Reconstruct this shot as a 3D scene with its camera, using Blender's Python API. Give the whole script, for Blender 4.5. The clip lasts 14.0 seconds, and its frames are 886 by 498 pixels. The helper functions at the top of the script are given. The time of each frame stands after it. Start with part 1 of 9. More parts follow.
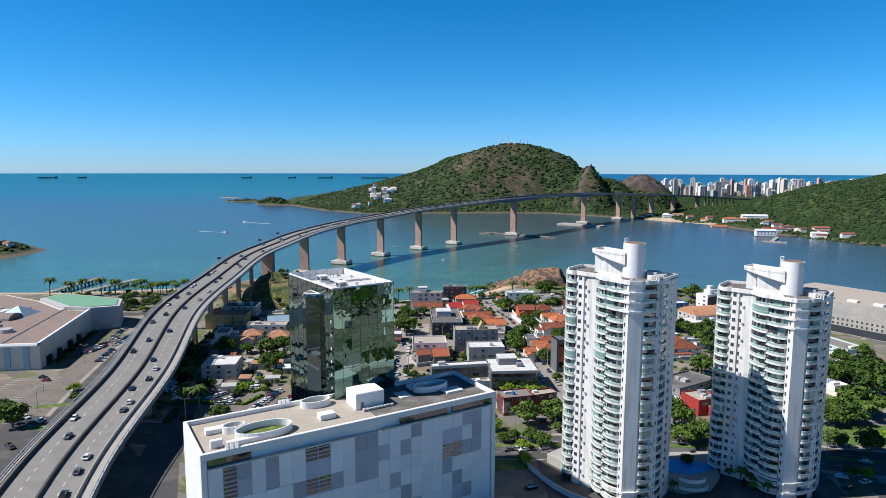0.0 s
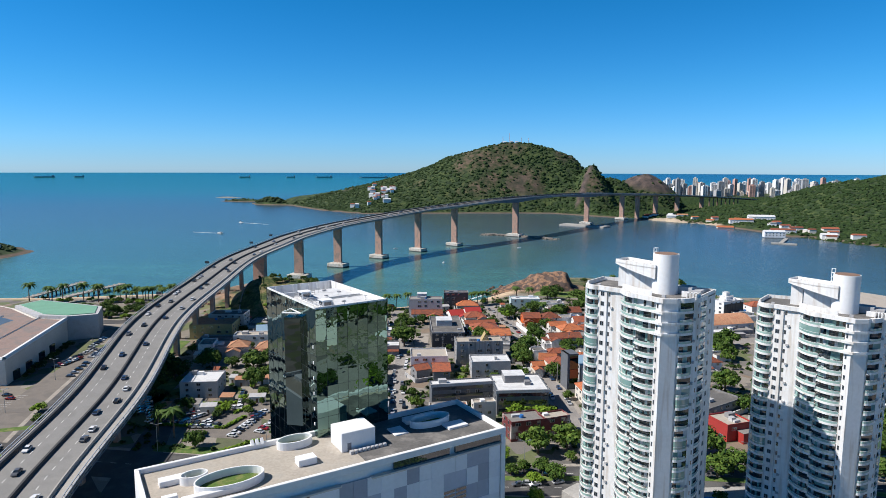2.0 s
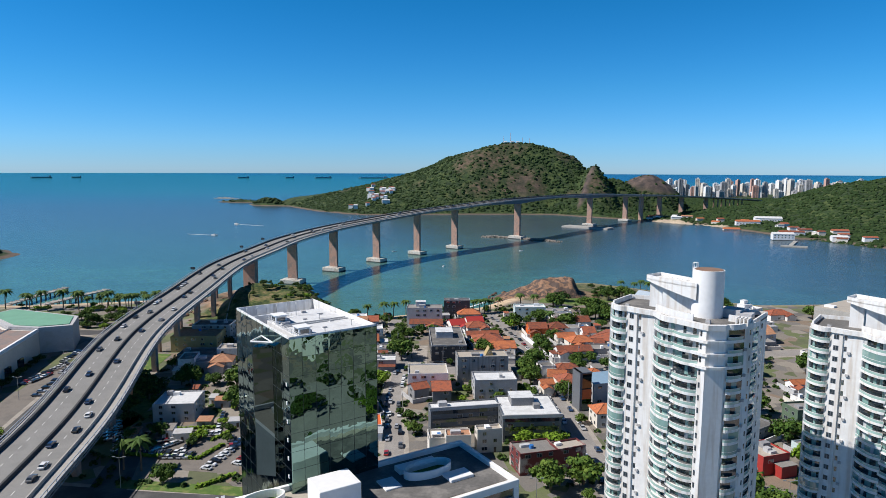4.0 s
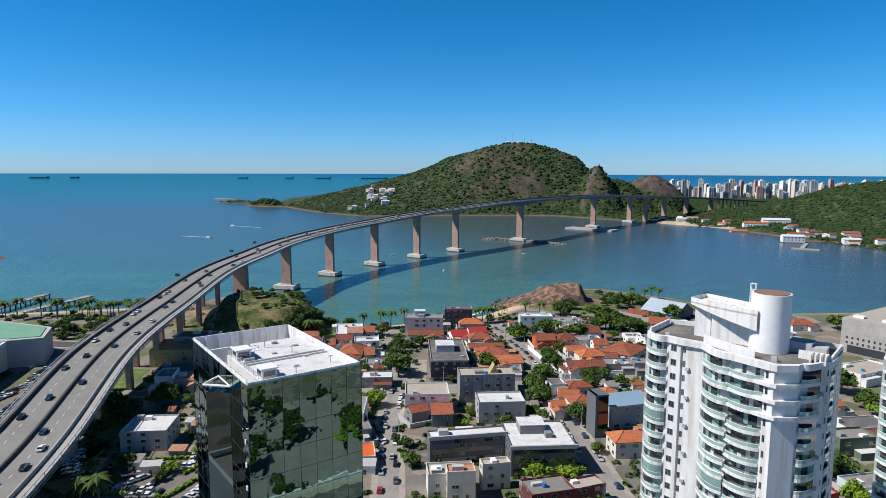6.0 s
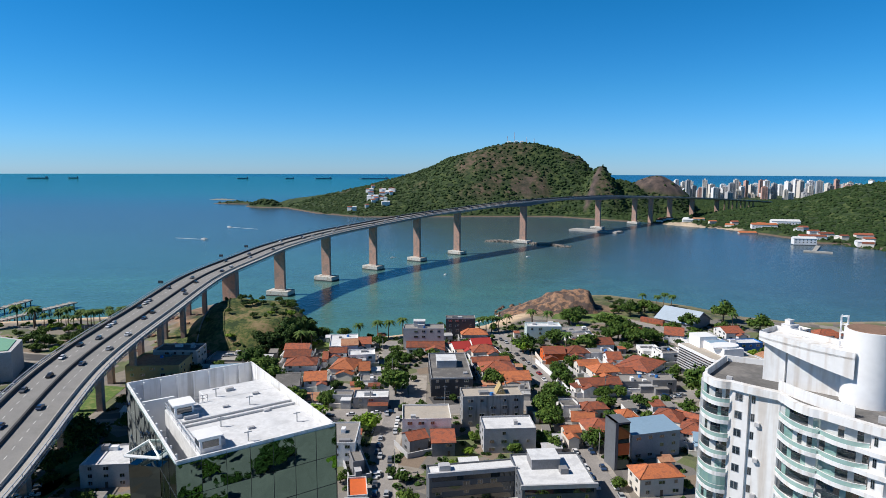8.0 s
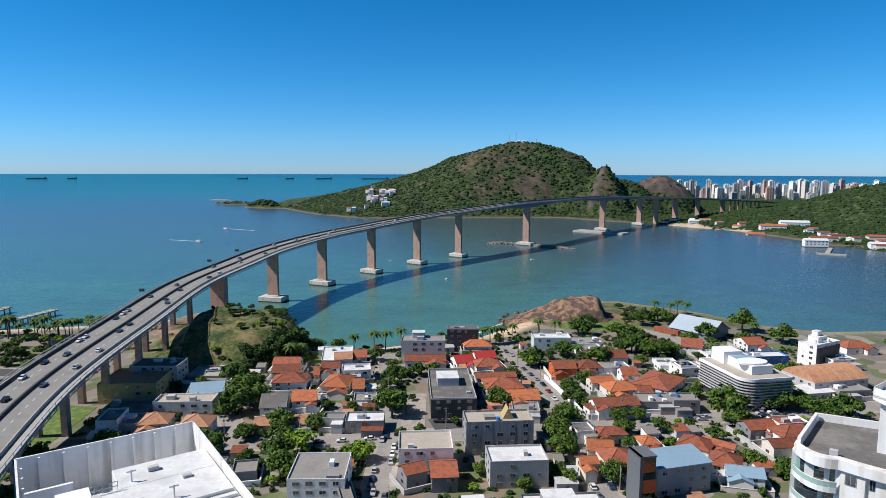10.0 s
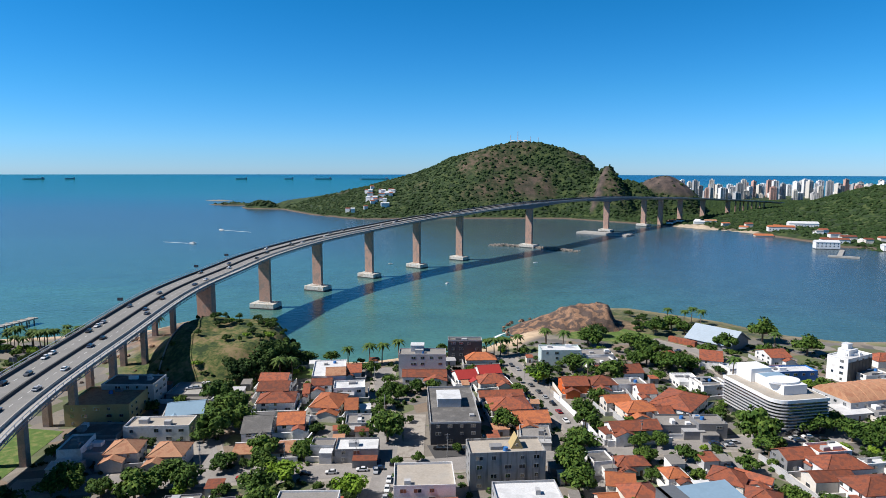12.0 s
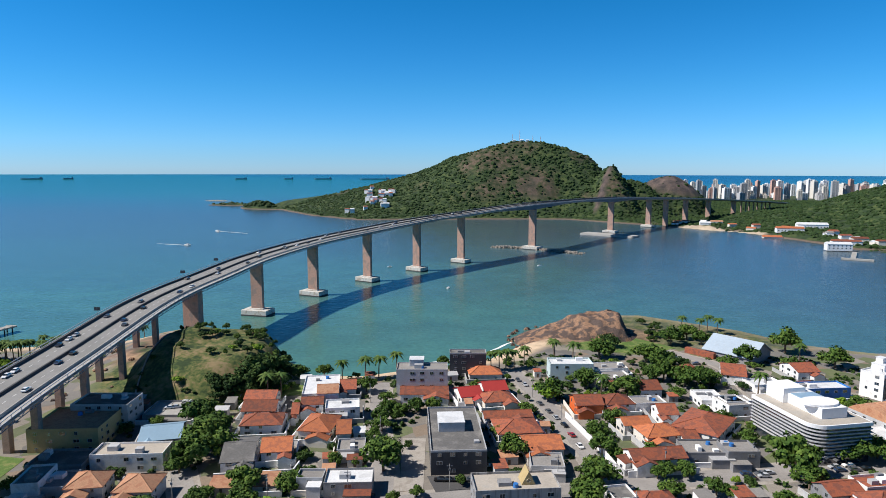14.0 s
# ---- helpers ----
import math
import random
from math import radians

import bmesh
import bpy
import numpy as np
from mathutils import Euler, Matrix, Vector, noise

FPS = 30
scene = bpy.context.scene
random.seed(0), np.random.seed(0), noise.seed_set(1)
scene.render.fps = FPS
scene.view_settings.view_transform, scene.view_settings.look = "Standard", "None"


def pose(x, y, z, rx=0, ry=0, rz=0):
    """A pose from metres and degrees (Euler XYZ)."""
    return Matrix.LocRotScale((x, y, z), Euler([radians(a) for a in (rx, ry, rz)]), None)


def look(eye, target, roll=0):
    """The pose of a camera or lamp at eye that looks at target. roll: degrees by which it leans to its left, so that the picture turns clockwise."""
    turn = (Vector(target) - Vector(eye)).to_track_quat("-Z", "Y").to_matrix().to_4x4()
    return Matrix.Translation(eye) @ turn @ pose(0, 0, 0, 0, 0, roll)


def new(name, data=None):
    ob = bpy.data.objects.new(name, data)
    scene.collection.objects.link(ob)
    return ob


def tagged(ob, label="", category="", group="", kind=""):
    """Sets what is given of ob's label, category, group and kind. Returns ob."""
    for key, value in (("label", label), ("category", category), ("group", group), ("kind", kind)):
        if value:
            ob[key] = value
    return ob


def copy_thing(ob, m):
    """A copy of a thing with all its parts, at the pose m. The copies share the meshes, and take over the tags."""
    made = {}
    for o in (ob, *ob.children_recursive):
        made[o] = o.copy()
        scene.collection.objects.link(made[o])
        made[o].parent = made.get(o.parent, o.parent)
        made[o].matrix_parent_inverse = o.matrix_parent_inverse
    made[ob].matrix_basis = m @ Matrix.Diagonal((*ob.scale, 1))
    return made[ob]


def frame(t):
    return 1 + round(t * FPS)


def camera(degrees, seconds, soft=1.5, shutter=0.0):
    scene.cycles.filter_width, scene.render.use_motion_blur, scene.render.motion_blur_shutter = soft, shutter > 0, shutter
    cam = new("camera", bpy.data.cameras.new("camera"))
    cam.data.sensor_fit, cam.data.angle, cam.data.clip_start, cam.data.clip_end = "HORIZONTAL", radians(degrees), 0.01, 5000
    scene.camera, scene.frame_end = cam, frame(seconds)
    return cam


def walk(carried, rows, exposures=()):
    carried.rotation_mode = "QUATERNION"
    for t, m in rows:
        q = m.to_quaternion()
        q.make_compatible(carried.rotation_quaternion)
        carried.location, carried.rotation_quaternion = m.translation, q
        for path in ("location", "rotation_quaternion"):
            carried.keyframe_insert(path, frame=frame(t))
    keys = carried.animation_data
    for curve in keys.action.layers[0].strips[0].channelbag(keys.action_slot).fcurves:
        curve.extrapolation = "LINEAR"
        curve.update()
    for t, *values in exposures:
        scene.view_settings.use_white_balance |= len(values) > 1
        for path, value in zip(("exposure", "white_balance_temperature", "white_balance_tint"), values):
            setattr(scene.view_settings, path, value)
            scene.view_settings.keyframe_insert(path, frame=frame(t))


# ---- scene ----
cam = camera(69.77, 14.0, soft=0.6)
PATH = [
    (0.0, (0.987, 0.192, 114.682), (-0.898, 992.501, -9.085), 0.129),
    (0.5, (0.840, 7.168, 114.648), (-1.232, 999.414, -9.624), 0.141),
    (1.0, (0.712, 14.176, 114.615), (-1.337, 1006.389, -9.923), 0.151),
    (1.5, (0.601, 21.212, 114.583), (-1.301, 1013.414, -10.040), 0.160),
    (2.0, (0.505, 28.270, 114.553), (-1.196, 1020.479, -10.024), 0.168),
    (2.5, (0.424, 35.347, 114.524), (-1.076, 1027.574, -9.915), 0.175),
    (3.0, (0.355, 42.439, 114.497), (-0.986, 1034.689, -9.748), 0.181),
    (5.5, (0.148, 77.949, 114.379), (-1.668, 1070.332, -8.796), 0.196),
    (6.0, (0.124, 85.031, 114.359), (-2.049, 1077.432, -8.664), 0.196),
    (6.5, (0.103, 92.095, 114.341), (-2.488, 1084.511, -8.561), 0.195),
    (7.0, (0.082, 99.138, 114.324), (-2.966, 1091.564, -8.484), 0.193),
    (7.5, (0.061, 106.155, 114.309), (-3.464, 1098.588, -8.428), 0.190),
    (8.0, (0.038, 113.142, 114.294), (-3.962, 1105.579, -8.390), 0.186),
    (10.5, (-0.159, 147.459, 114.244), (-5.894, 1139.911, -8.260), 0.150),
    (11.0, (-0.225, 154.169, 114.238), (-6.123, 1146.625, -8.220), 0.140),
    (11.5, (-0.303, 160.816, 114.233), (-6.315, 1153.278, -8.175), 0.129),
    (12.0, (-0.395, 167.398, 114.229), (-6.497, 1159.865, -8.133), 0.117),
    (12.5, (-0.502, 173.909, 114.227), (-6.707, 1166.379, -8.102), 0.118),
    (13.0, (-0.625, 180.344, 114.226), (-6.996, 1172.814, -8.098), 0.116),
    (13.5, (-0.766, 186.700, 114.227), (-7.428, 1179.163, -8.142), 0.116),
    (14.0, (-0.927, 192.972, 114.229), (-8.084, 1185.417, -8.259), 0.116),
]
walk(cam, [(t, look(e, a, r)) for t, e, a, r in PATH], [(0.0, 0.43), (2.0, 0.40), (3.0, 0.35), (5.5, 0.28), (8.0, 0.28), (10.5, 0.37), (11.0, 0.44), (12.5, 0.42), (14.0, 0.43)])

# ---- daylight ----
SUN_EL, SUN_DIR = radians(47), Vector((-0.992, -0.125, 0))
world = bpy.data.worlds.new("world")
scene.world = world
world.use_nodes = True
wn = world.node_tree.nodes
sky = wn.new("ShaderNodeTexSky")
sky.sky_type = "NISHITA"
sky.sun_disc = False
sky.sun_elevation = SUN_EL
sky.sun_rotation = math.atan2(SUN_DIR.x, SUN_DIR.y)
sky.altitude = 0
sky.air_density, sky.dust_density, sky.ozone_density = 1.0, 0.0, 6.0
wn["Background"].inputs["Strength"].default_value = 0.0655
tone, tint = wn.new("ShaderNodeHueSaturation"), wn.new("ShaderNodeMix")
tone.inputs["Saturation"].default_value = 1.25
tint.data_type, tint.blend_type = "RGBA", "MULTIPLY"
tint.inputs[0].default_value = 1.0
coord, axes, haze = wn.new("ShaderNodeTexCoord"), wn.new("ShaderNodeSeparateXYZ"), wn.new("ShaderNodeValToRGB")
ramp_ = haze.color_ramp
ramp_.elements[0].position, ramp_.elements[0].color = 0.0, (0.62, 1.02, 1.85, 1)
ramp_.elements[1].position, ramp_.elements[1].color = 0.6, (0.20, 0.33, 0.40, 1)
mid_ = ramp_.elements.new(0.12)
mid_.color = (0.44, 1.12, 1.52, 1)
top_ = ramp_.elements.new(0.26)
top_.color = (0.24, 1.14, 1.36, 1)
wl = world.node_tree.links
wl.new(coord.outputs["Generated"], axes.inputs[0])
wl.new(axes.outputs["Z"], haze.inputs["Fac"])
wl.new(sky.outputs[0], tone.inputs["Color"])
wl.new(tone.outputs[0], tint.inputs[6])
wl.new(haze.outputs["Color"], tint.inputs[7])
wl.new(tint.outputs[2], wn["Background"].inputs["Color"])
sun = new("sun", bpy.data.lights.new("sun", "SUN"))
sun.data.energy, sun.data.angle, sun.data.color = 4.5, radians(0.5), (1.0, 0.955, 0.90)
sun.matrix_world = look((0, 0, 0), -(SUN_DIR.normalized() * math.cos(SUN_EL) + Vector((0, 0, math.sin(SUN_EL)))))
scene.view_settings.exposure = 0.43

# ---- materials ----
def mat(name, color, rough=0.7, var=0.12, scale=1.0, bump=0.0, metal=0.0, rand=0.0, fine=8.0, second=None, mix=0.5, spec=0.5, coat=0.0):
    """A procedural surface: base colour varied at two scales, optional second colour in patches, relief, variation per object."""
    m = bpy.data.materials.new(name)
    m.use_nodes = True
    n, l = m.node_tree.nodes, m.node_tree.links
    b = n["Principled BSDF"]
    b.inputs["Roughness"].default_value, b.inputs["Metallic"].default_value = rough, metal
    b.inputs["Specular IOR Level"].default_value = spec
    b.inputs["Coat Weight"].default_value = coat
    geo = n.new("ShaderNodeNewGeometry")
    big, small = n.new("ShaderNodeTexNoise"), n.new("ShaderNodeTexNoise")
    big.inputs["Scale"].default_value, small.inputs["Scale"].default_value = 0.12 * scale, fine * scale * 0.12
    big.inputs["Detail"].default_value, small.inputs["Detail"].default_value = 4, 5
    l.new(geo.outputs["Position"], big.inputs["Vector"])
    l.new(geo.outputs["Position"], small.inputs["Vector"])
    base = n.new("ShaderNodeRGB")
    base.outputs[0].default_value = (*color, 1)
    out = base.outputs[0]
    if second:
        ramp, mx = n.new("ShaderNodeValToRGB"), n.new("ShaderNodeMix")
        mx.data_type = "RGBA"
        ramp.color_ramp.elements[0].position, ramp.color_ramp.elements[1].position = mix - 0.06, mix + 0.06
        mx.inputs[7].default_value = (*second, 1)
        l.new(big.outputs["Fac"], ramp.inputs["Fac"])
        l.new(ramp.outputs["Color"], mx.inputs[0])
        l.new(out, mx.inputs[6])
        out = mx.outputs[2]
    add = n.new("ShaderNodeMath")
    add.operation = "ADD"
    l.new(big.outputs["Fac"], add.inputs[0])
    l.new(small.outputs["Fac"], add.inputs[1])
    val = n.new("ShaderNodeMapRange")
    val.inputs["From Min"].default_value, val.inputs["From Max"].default_value = 0.7, 1.3
    val.inputs["To Min"].default_value, val.inputs["To Max"].default_value = 1 - var, 1 + var
    l.new(add.outputs[0], val.inputs["Value"])
    hsv = n.new("ShaderNodeHueSaturation")
    l.new(out, hsv.inputs["Color"])
    last = val.outputs["Result"]
    if rand:
        info, rr, mul = n.new("ShaderNodeObjectInfo"), n.new("ShaderNodeMapRange"), n.new("ShaderNodeMath")
        rr.inputs["To Min"].default_value, rr.inputs["To Max"].default_value = 1 - rand, 1 + rand
        mul.operation = "MULTIPLY"
        l.new(info.outputs["Random"], rr.inputs["Value"])
        l.new(rr.outputs["Result"], mul.inputs[0])
        l.new(last, mul.inputs[1])
        last = mul.outputs[0]
    l.new(last, hsv.inputs["Value"])
    l.new(hsv.outputs["Color"], b.inputs["Base Color"])
    if bump:
        bp = n.new("ShaderNodeBump")
        bp.inputs["Strength"].default_value, bp.inputs["Distance"].default_value = 0.6, bump
        l.new(small.outputs["Fac"], bp.inputs["Height"])
        l.new(bp.outputs["Normal"], b.inputs["Normal"])
    return m


def island_mat(name, a, b2, c, rough=0.8, trans=0.0):
    """Foliage: one of three greens per leaf clump, with a little light passing through."""
    m = mat(name, a, rough, 0.25, 6.0, 0.0)
    n, l = m.node_tree.nodes, m.node_tree.links
    b = n["Principled BSDF"]
    geo, ramp, oi, addn = n.new("ShaderNodeNewGeometry"), n.new("ShaderNodeValToRGB"), n.new("ShaderNodeObjectInfo"), n.new("ShaderNodeMath")
    r = ramp.color_ramp
    r.elements[0].color, r.elements[1].color = (*a, 1), (*c, 1)
    e = r.elements.new(0.5)
    e.color = (*b2, 1)
    addn.operation = "MULTIPLY_ADD"
    addn.inputs[1].default_value = 0.65
    mulo = n.new("ShaderNodeMath")
    mulo.operation = "MULTIPLY"
    mulo.inputs[1].default_value = 0.35
    l.new(oi.outputs["Random"], mulo.inputs[0])
    l.new(geo.outputs["Random Per Island"], addn.inputs[0])
    l.new(mulo.outputs[0], addn.inputs[2])
    l.new(addn.outputs[0], ramp.inputs["Fac"])
    hsv = [x for x in n if x.type == "HUE_SAT"][0]
    l.new(ramp.outputs["Color"], hsv.inputs["Color"])
    b.inputs["Specular IOR Level"].default_value = 0.25
    return m


def glass_mat(name, tint, rough=0.03, dark=0.02):
    """Coated window glass: a glossy skin over a dark tinted body."""
    m = mat(name, tint, rough, 0.1, 0.5)
    b = m.node_tree.nodes["Principled BSDF"]
    b.inputs["IOR"].default_value = 1.9
    b.inputs["Specular IOR Level"].default_value = 0.8
    return m


def streaked_mat(name, base, stain, amount):
    """Painted wall with narrow upright rain streaks."""
    m = mat(name, base, 0.65, 0.06, 1.0)
    n, l = m.node_tree.nodes, m.node_tree.links
    geo, mp, nz, ramp, mx = n.new("ShaderNodeNewGeometry"), n.new("ShaderNodeMapping"), n.new("ShaderNodeTexNoise"), n.new("ShaderNodeValToRGB"), n.new("ShaderNodeMix")
    mp.inputs["Scale"].default_value = (0.9, 0.9, 0.07)
    nz.inputs["Scale"].default_value, nz.inputs["Detail"].default_value = 1.0, 5
    ramp.color_ramp.elements[0].position, ramp.color_ramp.elements[1].position = 0.48, 0.68
    ramp.color_ramp.elements[1].color = (amount, amount, amount, 1)
    mx.data_type = "RGBA"
    mx.inputs[7].default_value = (*stain, 1)
    l.new(geo.outputs["Position"], mp.inputs["Vector"])
    l.new(mp.outputs["Vector"], nz.inputs["Vector"])
    l.new(nz.outputs["Fac"], ramp.inputs["Fac"])
    hsv = [x for x in n if x.type == "HUE_SAT"][0]
    l.new(hsv.inputs["Color"].links[0].from_socket, mx.inputs[6])
    l.new(ramp.outputs["Color"], mx.inputs[0])
    l.new(mx.outputs[2], hsv.inputs["Color"])
    return m


M_WHITE = mat("white_paint", (0.79, 0.79, 0.79), 0.6, 0.05, 1.0)
M_CREAM = mat("cream_paint", (0.66, 0.62, 0.56), 0.7, 0.08, 1.0, rand=0.05)
M_GREY = mat("grey_render", (0.24, 0.24, 0.25), 0.8, 0.16, 2.0, rand=0.14, second=(0.21, 0.205, 0.20), mix=0.58)
M_LIGHTGREY = mat("light_grey_render", (0.44, 0.44, 0.45), 0.75, 0.14, 2.0, rand=0.12, second=(0.38, 0.37, 0.36), mix=0.6)
M_DARK = mat("dark_cladding", (0.035, 0.04, 0.05), 0.5, 0.15, 1.0)
M_CONC = mat("bare_concrete", (0.36, 0.345, 0.32), 0.85, 0.16, 1.5, 0.02)
M_PIER = mat("pink_pier_concrete", (0.43, 0.265, 0.205), 0.85, 0.26, 2.2, 0.03, second=(0.26, 0.19, 0.16), mix=0.54)
M_CAP = mat("streaked_pile_cap_concrete", (0.56, 0.54, 0.50), 0.85, 0.22, 3.0, 0.02, second=(0.36, 0.31, 0.25), mix=0.56)
M_ROADBR = mat("bridge_roadway", (0.235, 0.23, 0.222), 0.85, 0.16, 0.8, 0.01, fine=30, second=(0.19, 0.187, 0.18), mix=0.56)
M_BARRIER = mat("dark_barrier_concrete", (0.06, 0.06, 0.062), 0.9, 0.25, 3.0)
M_RAIL = mat("pale_painted_steel", (0.33, 0.36, 0.41), 0.5, 0.08, 2.0)
M_TRUSS = mat("weathered_truss_steel", (0.22, 0.23, 0.25), 0.6, 0.2, 2.0)
M_GIRDER = mat("blue_grey_steel_girder", (0.12, 0.17, 0.24), 0.45, 0.12, 0.5)
M_ASPHALT = mat("asphalt", (0.072, 0.070, 0.071), 0.9, 0.2, 1.0, 0.01, fine=20, second=(0.10, 0.097, 0.093), mix=0.56)
M_STREET = mat("worn_street_paving", (0.27, 0.25, 0.235), 0.9, 0.22, 1.0, 0.01, fine=20)
M_PAVE = mat("pale_pavement", (0.36, 0.325, 0.285), 0.9, 0.2, 2.0, 0.01, fine=14, second=(0.26, 0.23, 0.20), mix=0.55)
M_MARK = mat("road_marking", (0.72, 0.72, 0.70), 0.8, 0.1, 3.0)
M_TILE = mat("terracotta_roof_tiles", (0.31, 0.088, 0.043), 0.85, 0.30, 5.0, 0.06, rand=0.32, second=(0.17, 0.058, 0.036), mix=0.52)
M_TILE2 = mat("orange_roof_tiles", (0.43, 0.135, 0.052), 0.85, 0.26, 5.0, 0.06, rand=0.22, second=(0.27, 0.088, 0.042), mix=0.54)
M_TILE3 = mat("pale_roof_tiles", (0.45, 0.235, 0.135), 0.85, 0.24, 4.0, 0.05, rand=0.16, second=(0.33, 0.15, 0.085), mix=0.55)
M_FLAT = mat("weathered_flat_roof", (0.24, 0.225, 0.21), 0.9, 0.2, 2.0, 0.02, rand=0.15, second=(0.20, 0.19, 0.18), mix=0.6)
M_ROOFWHITE = mat("white_roof_sheet", (0.68, 0.685, 0.69), 0.6, 0.14, 2.0, second=(0.53, 0.535, 0.54), mix=0.56)
M_ROOFSAND = mat("sandy_roof_screed", (0.41, 0.365, 0.31), 0.9, 0.14, 1.6, 0.02, second=(0.36, 0.33, 0.29), mix=0.6)
M_ROOFDARK = mat("dark_roof_felt", (0.13, 0.125, 0.12), 0.9, 0.2, 1.6, second=(0.18, 0.17, 0.16), mix=0.58)
M_BLUEROOF = mat("blue_grey_metal_sheet", (0.30, 0.44, 0.56), 0.4, 0.06, 1.0, metal=0.2)
M_YELLOW = mat("ochre_paint", (0.40, 0.30, 0.14), 0.75, 0.1, 1.0)
M_RED = mat("red_cladding", (0.36, 0.035, 0.03), 0.6, 0.08, 1.0)
M_ORANGE = mat("orange_cladding", (0.62, 0.13, 0.03), 0.6, 0.08, 1.0)
M_BLUE = mat("blue_paint", (0.03, 0.16, 0.45), 0.6, 0.08, 1.0)
M_MINT = mat("pale_mint_render", (0.50, 0.60, 0.60), 0.7, 0.07, 1.0)
M_GREENROOF = mat("green_roof_sheet", (0.17, 0.36, 0.24), 0.6, 0.1, 1.0)
M_WIN = glass_mat("window_glass", (0.025, 0.035, 0.045))
M_RAILGLASS = glass_mat("green_balcony_glass", (0.34, 0.50, 0.46), 0.06)
M_HOUSEWHITE = mat("weathered_white_render", (0.77, 0.76, 0.745), 0.8, 0.12, 2.5, rand=0.08, second=(0.58, 0.56, 0.53), mix=0.62)
M_GREENWALL = mat("dark_green_render", (0.10, 0.15, 0.10), 0.8, 0.14, 2.0)
M_WINE = mat("wine_red_render", (0.16, 0.035, 0.035), 0.75, 0.12, 2.0, second=(0.45, 0.40, 0.37), mix=0.58)
M_SLATE = mat("slate_grey_cladding", (0.13, 0.14, 0.155), 0.6, 0.12, 1.0)
M_CURTAIN = mat("pale_curtained_glass", (0.50, 0.52, 0.52), 0.35, 0.1, 2.0)
M_GREENPANE = glass_mat("green_tinted_pane", (0.20, 0.34, 0.32), 0.05)
M_LEAF = island_mat("broad_leaves", (0.018, 0.046, 0.007), (0.052, 0.104, 0.014), (0.125, 0.185, 0.028))
M_LEAFDARK = island_mat("dark_leaves", (0.011, 0.029, 0.007), (0.026, 0.060, 0.011), (0.066, 0.112, 0.019))
M_LEAFLIGHT = island_mat("bright_leaves", (0.09, 0.17, 0.012), (0.14, 0.24, 0.018), (0.20, 0.29, 0.03))
M_PALM = island_mat("palm_fronds", (0.030, 0.065, 0.014), (0.06, 0.11, 0.02), (0.10, 0.14, 0.03))
M_SCRUB = island_mat("hill_scrub", (0.013, 0.030, 0.009), (0.020, 0.043, 0.010), (0.033, 0.058, 0.014))
M_BARK = mat("bark", (0.16, 0.115, 0.08), 0.95, 0.2, 6.0, 0.02)
M_TYRE = mat("tyre_rubber", (0.02, 0.02, 0.02), 0.9, 0.1, 1.0)
M_STEEL = mat("galvanised_steel", (0.45, 0.46, 0.47), 0.45, 0.08, 2.0, metal=0.6)
M_POOL = mat("pool_water", (0.03, 0.25, 0.62), 0.05, 0.08, 2.0)
M_PARAPET = streaked_mat("rain_streaked_white_paint", (0.78, 0.78, 0.78), (0.45, 0.43, 0.40), 0.7)
M_STAINED = streaked_mat("stained_concrete_wall", (0.34, 0.335, 0.33), (0.11, 0.11, 0.11), 0.9)
M_LEDGE = streaked_mat("rain_stained_tower_paint", (0.75, 0.75, 0.745), (0.50, 0.43, 0.36), 0.6)

# ---- mesh tools ----
def part(name, bm, material, parent=None, label=""):
    """Links a bmesh as one mesh object, under a thing or a part."""
    me = bpy.data.meshes.new(name)
    bm.to_mesh(me)
    bm.free()
    for m in material if isinstance(material, (list, tuple)) else [material]:
        me.materials.append(m)
    ob = new(name, me)
    if parent is not None:
        ob.parent = parent
    if label:
        ob["label"] = label
    return ob


def share(name, mesh, parent, m=None, label=""):
    """One more object on a mesh that others use."""
    ob = new(name, mesh)
    ob.parent = parent
    if m is not None:
        ob.matrix_basis = m
    if label:
        ob["label"] = label
    return ob


def thing(name, m, label, category, group="", kind=""):
    ob = new(name)
    ob.matrix_basis = m
    return tagged(ob, label, category, group, kind)


def box(bm, x0, x1, y0, y1, z0, z1, mi=0, m=None):
    vs = [bm.verts.new((x, y, z)) for z in (z0, z1) for y in (y0, y1) for x in (x0, x1)]
    if m is not None:
        for v in vs:
            v.co = m @ v.co
    for q in ((0, 2, 3, 1), (4, 5, 7, 6), (0, 1, 5, 4), (2, 6, 7, 3), (0, 4, 6, 2), (1, 3, 7, 5)):
        bm.faces.new([vs[i] for i in q]).material_index = mi
    return vs


def prism(bm, pts, z0, z1, mi=0, cap=True, top_mi=None):
    lo, hi = [bm.verts.new((x, y, z0)) for x, y in pts], [bm.verts.new((x, y, z1)) for x, y in pts]
    n = len(pts)
    for i in range(n):
        bm.faces.new((lo[i], lo[(i + 1) % n], hi[(i + 1) % n], hi[i])).material_index = mi
    if cap:
        bm.faces.new(hi).material_index = mi if top_mi is None else top_mi
        bm.faces.new(lo[::-1]).material_index = mi


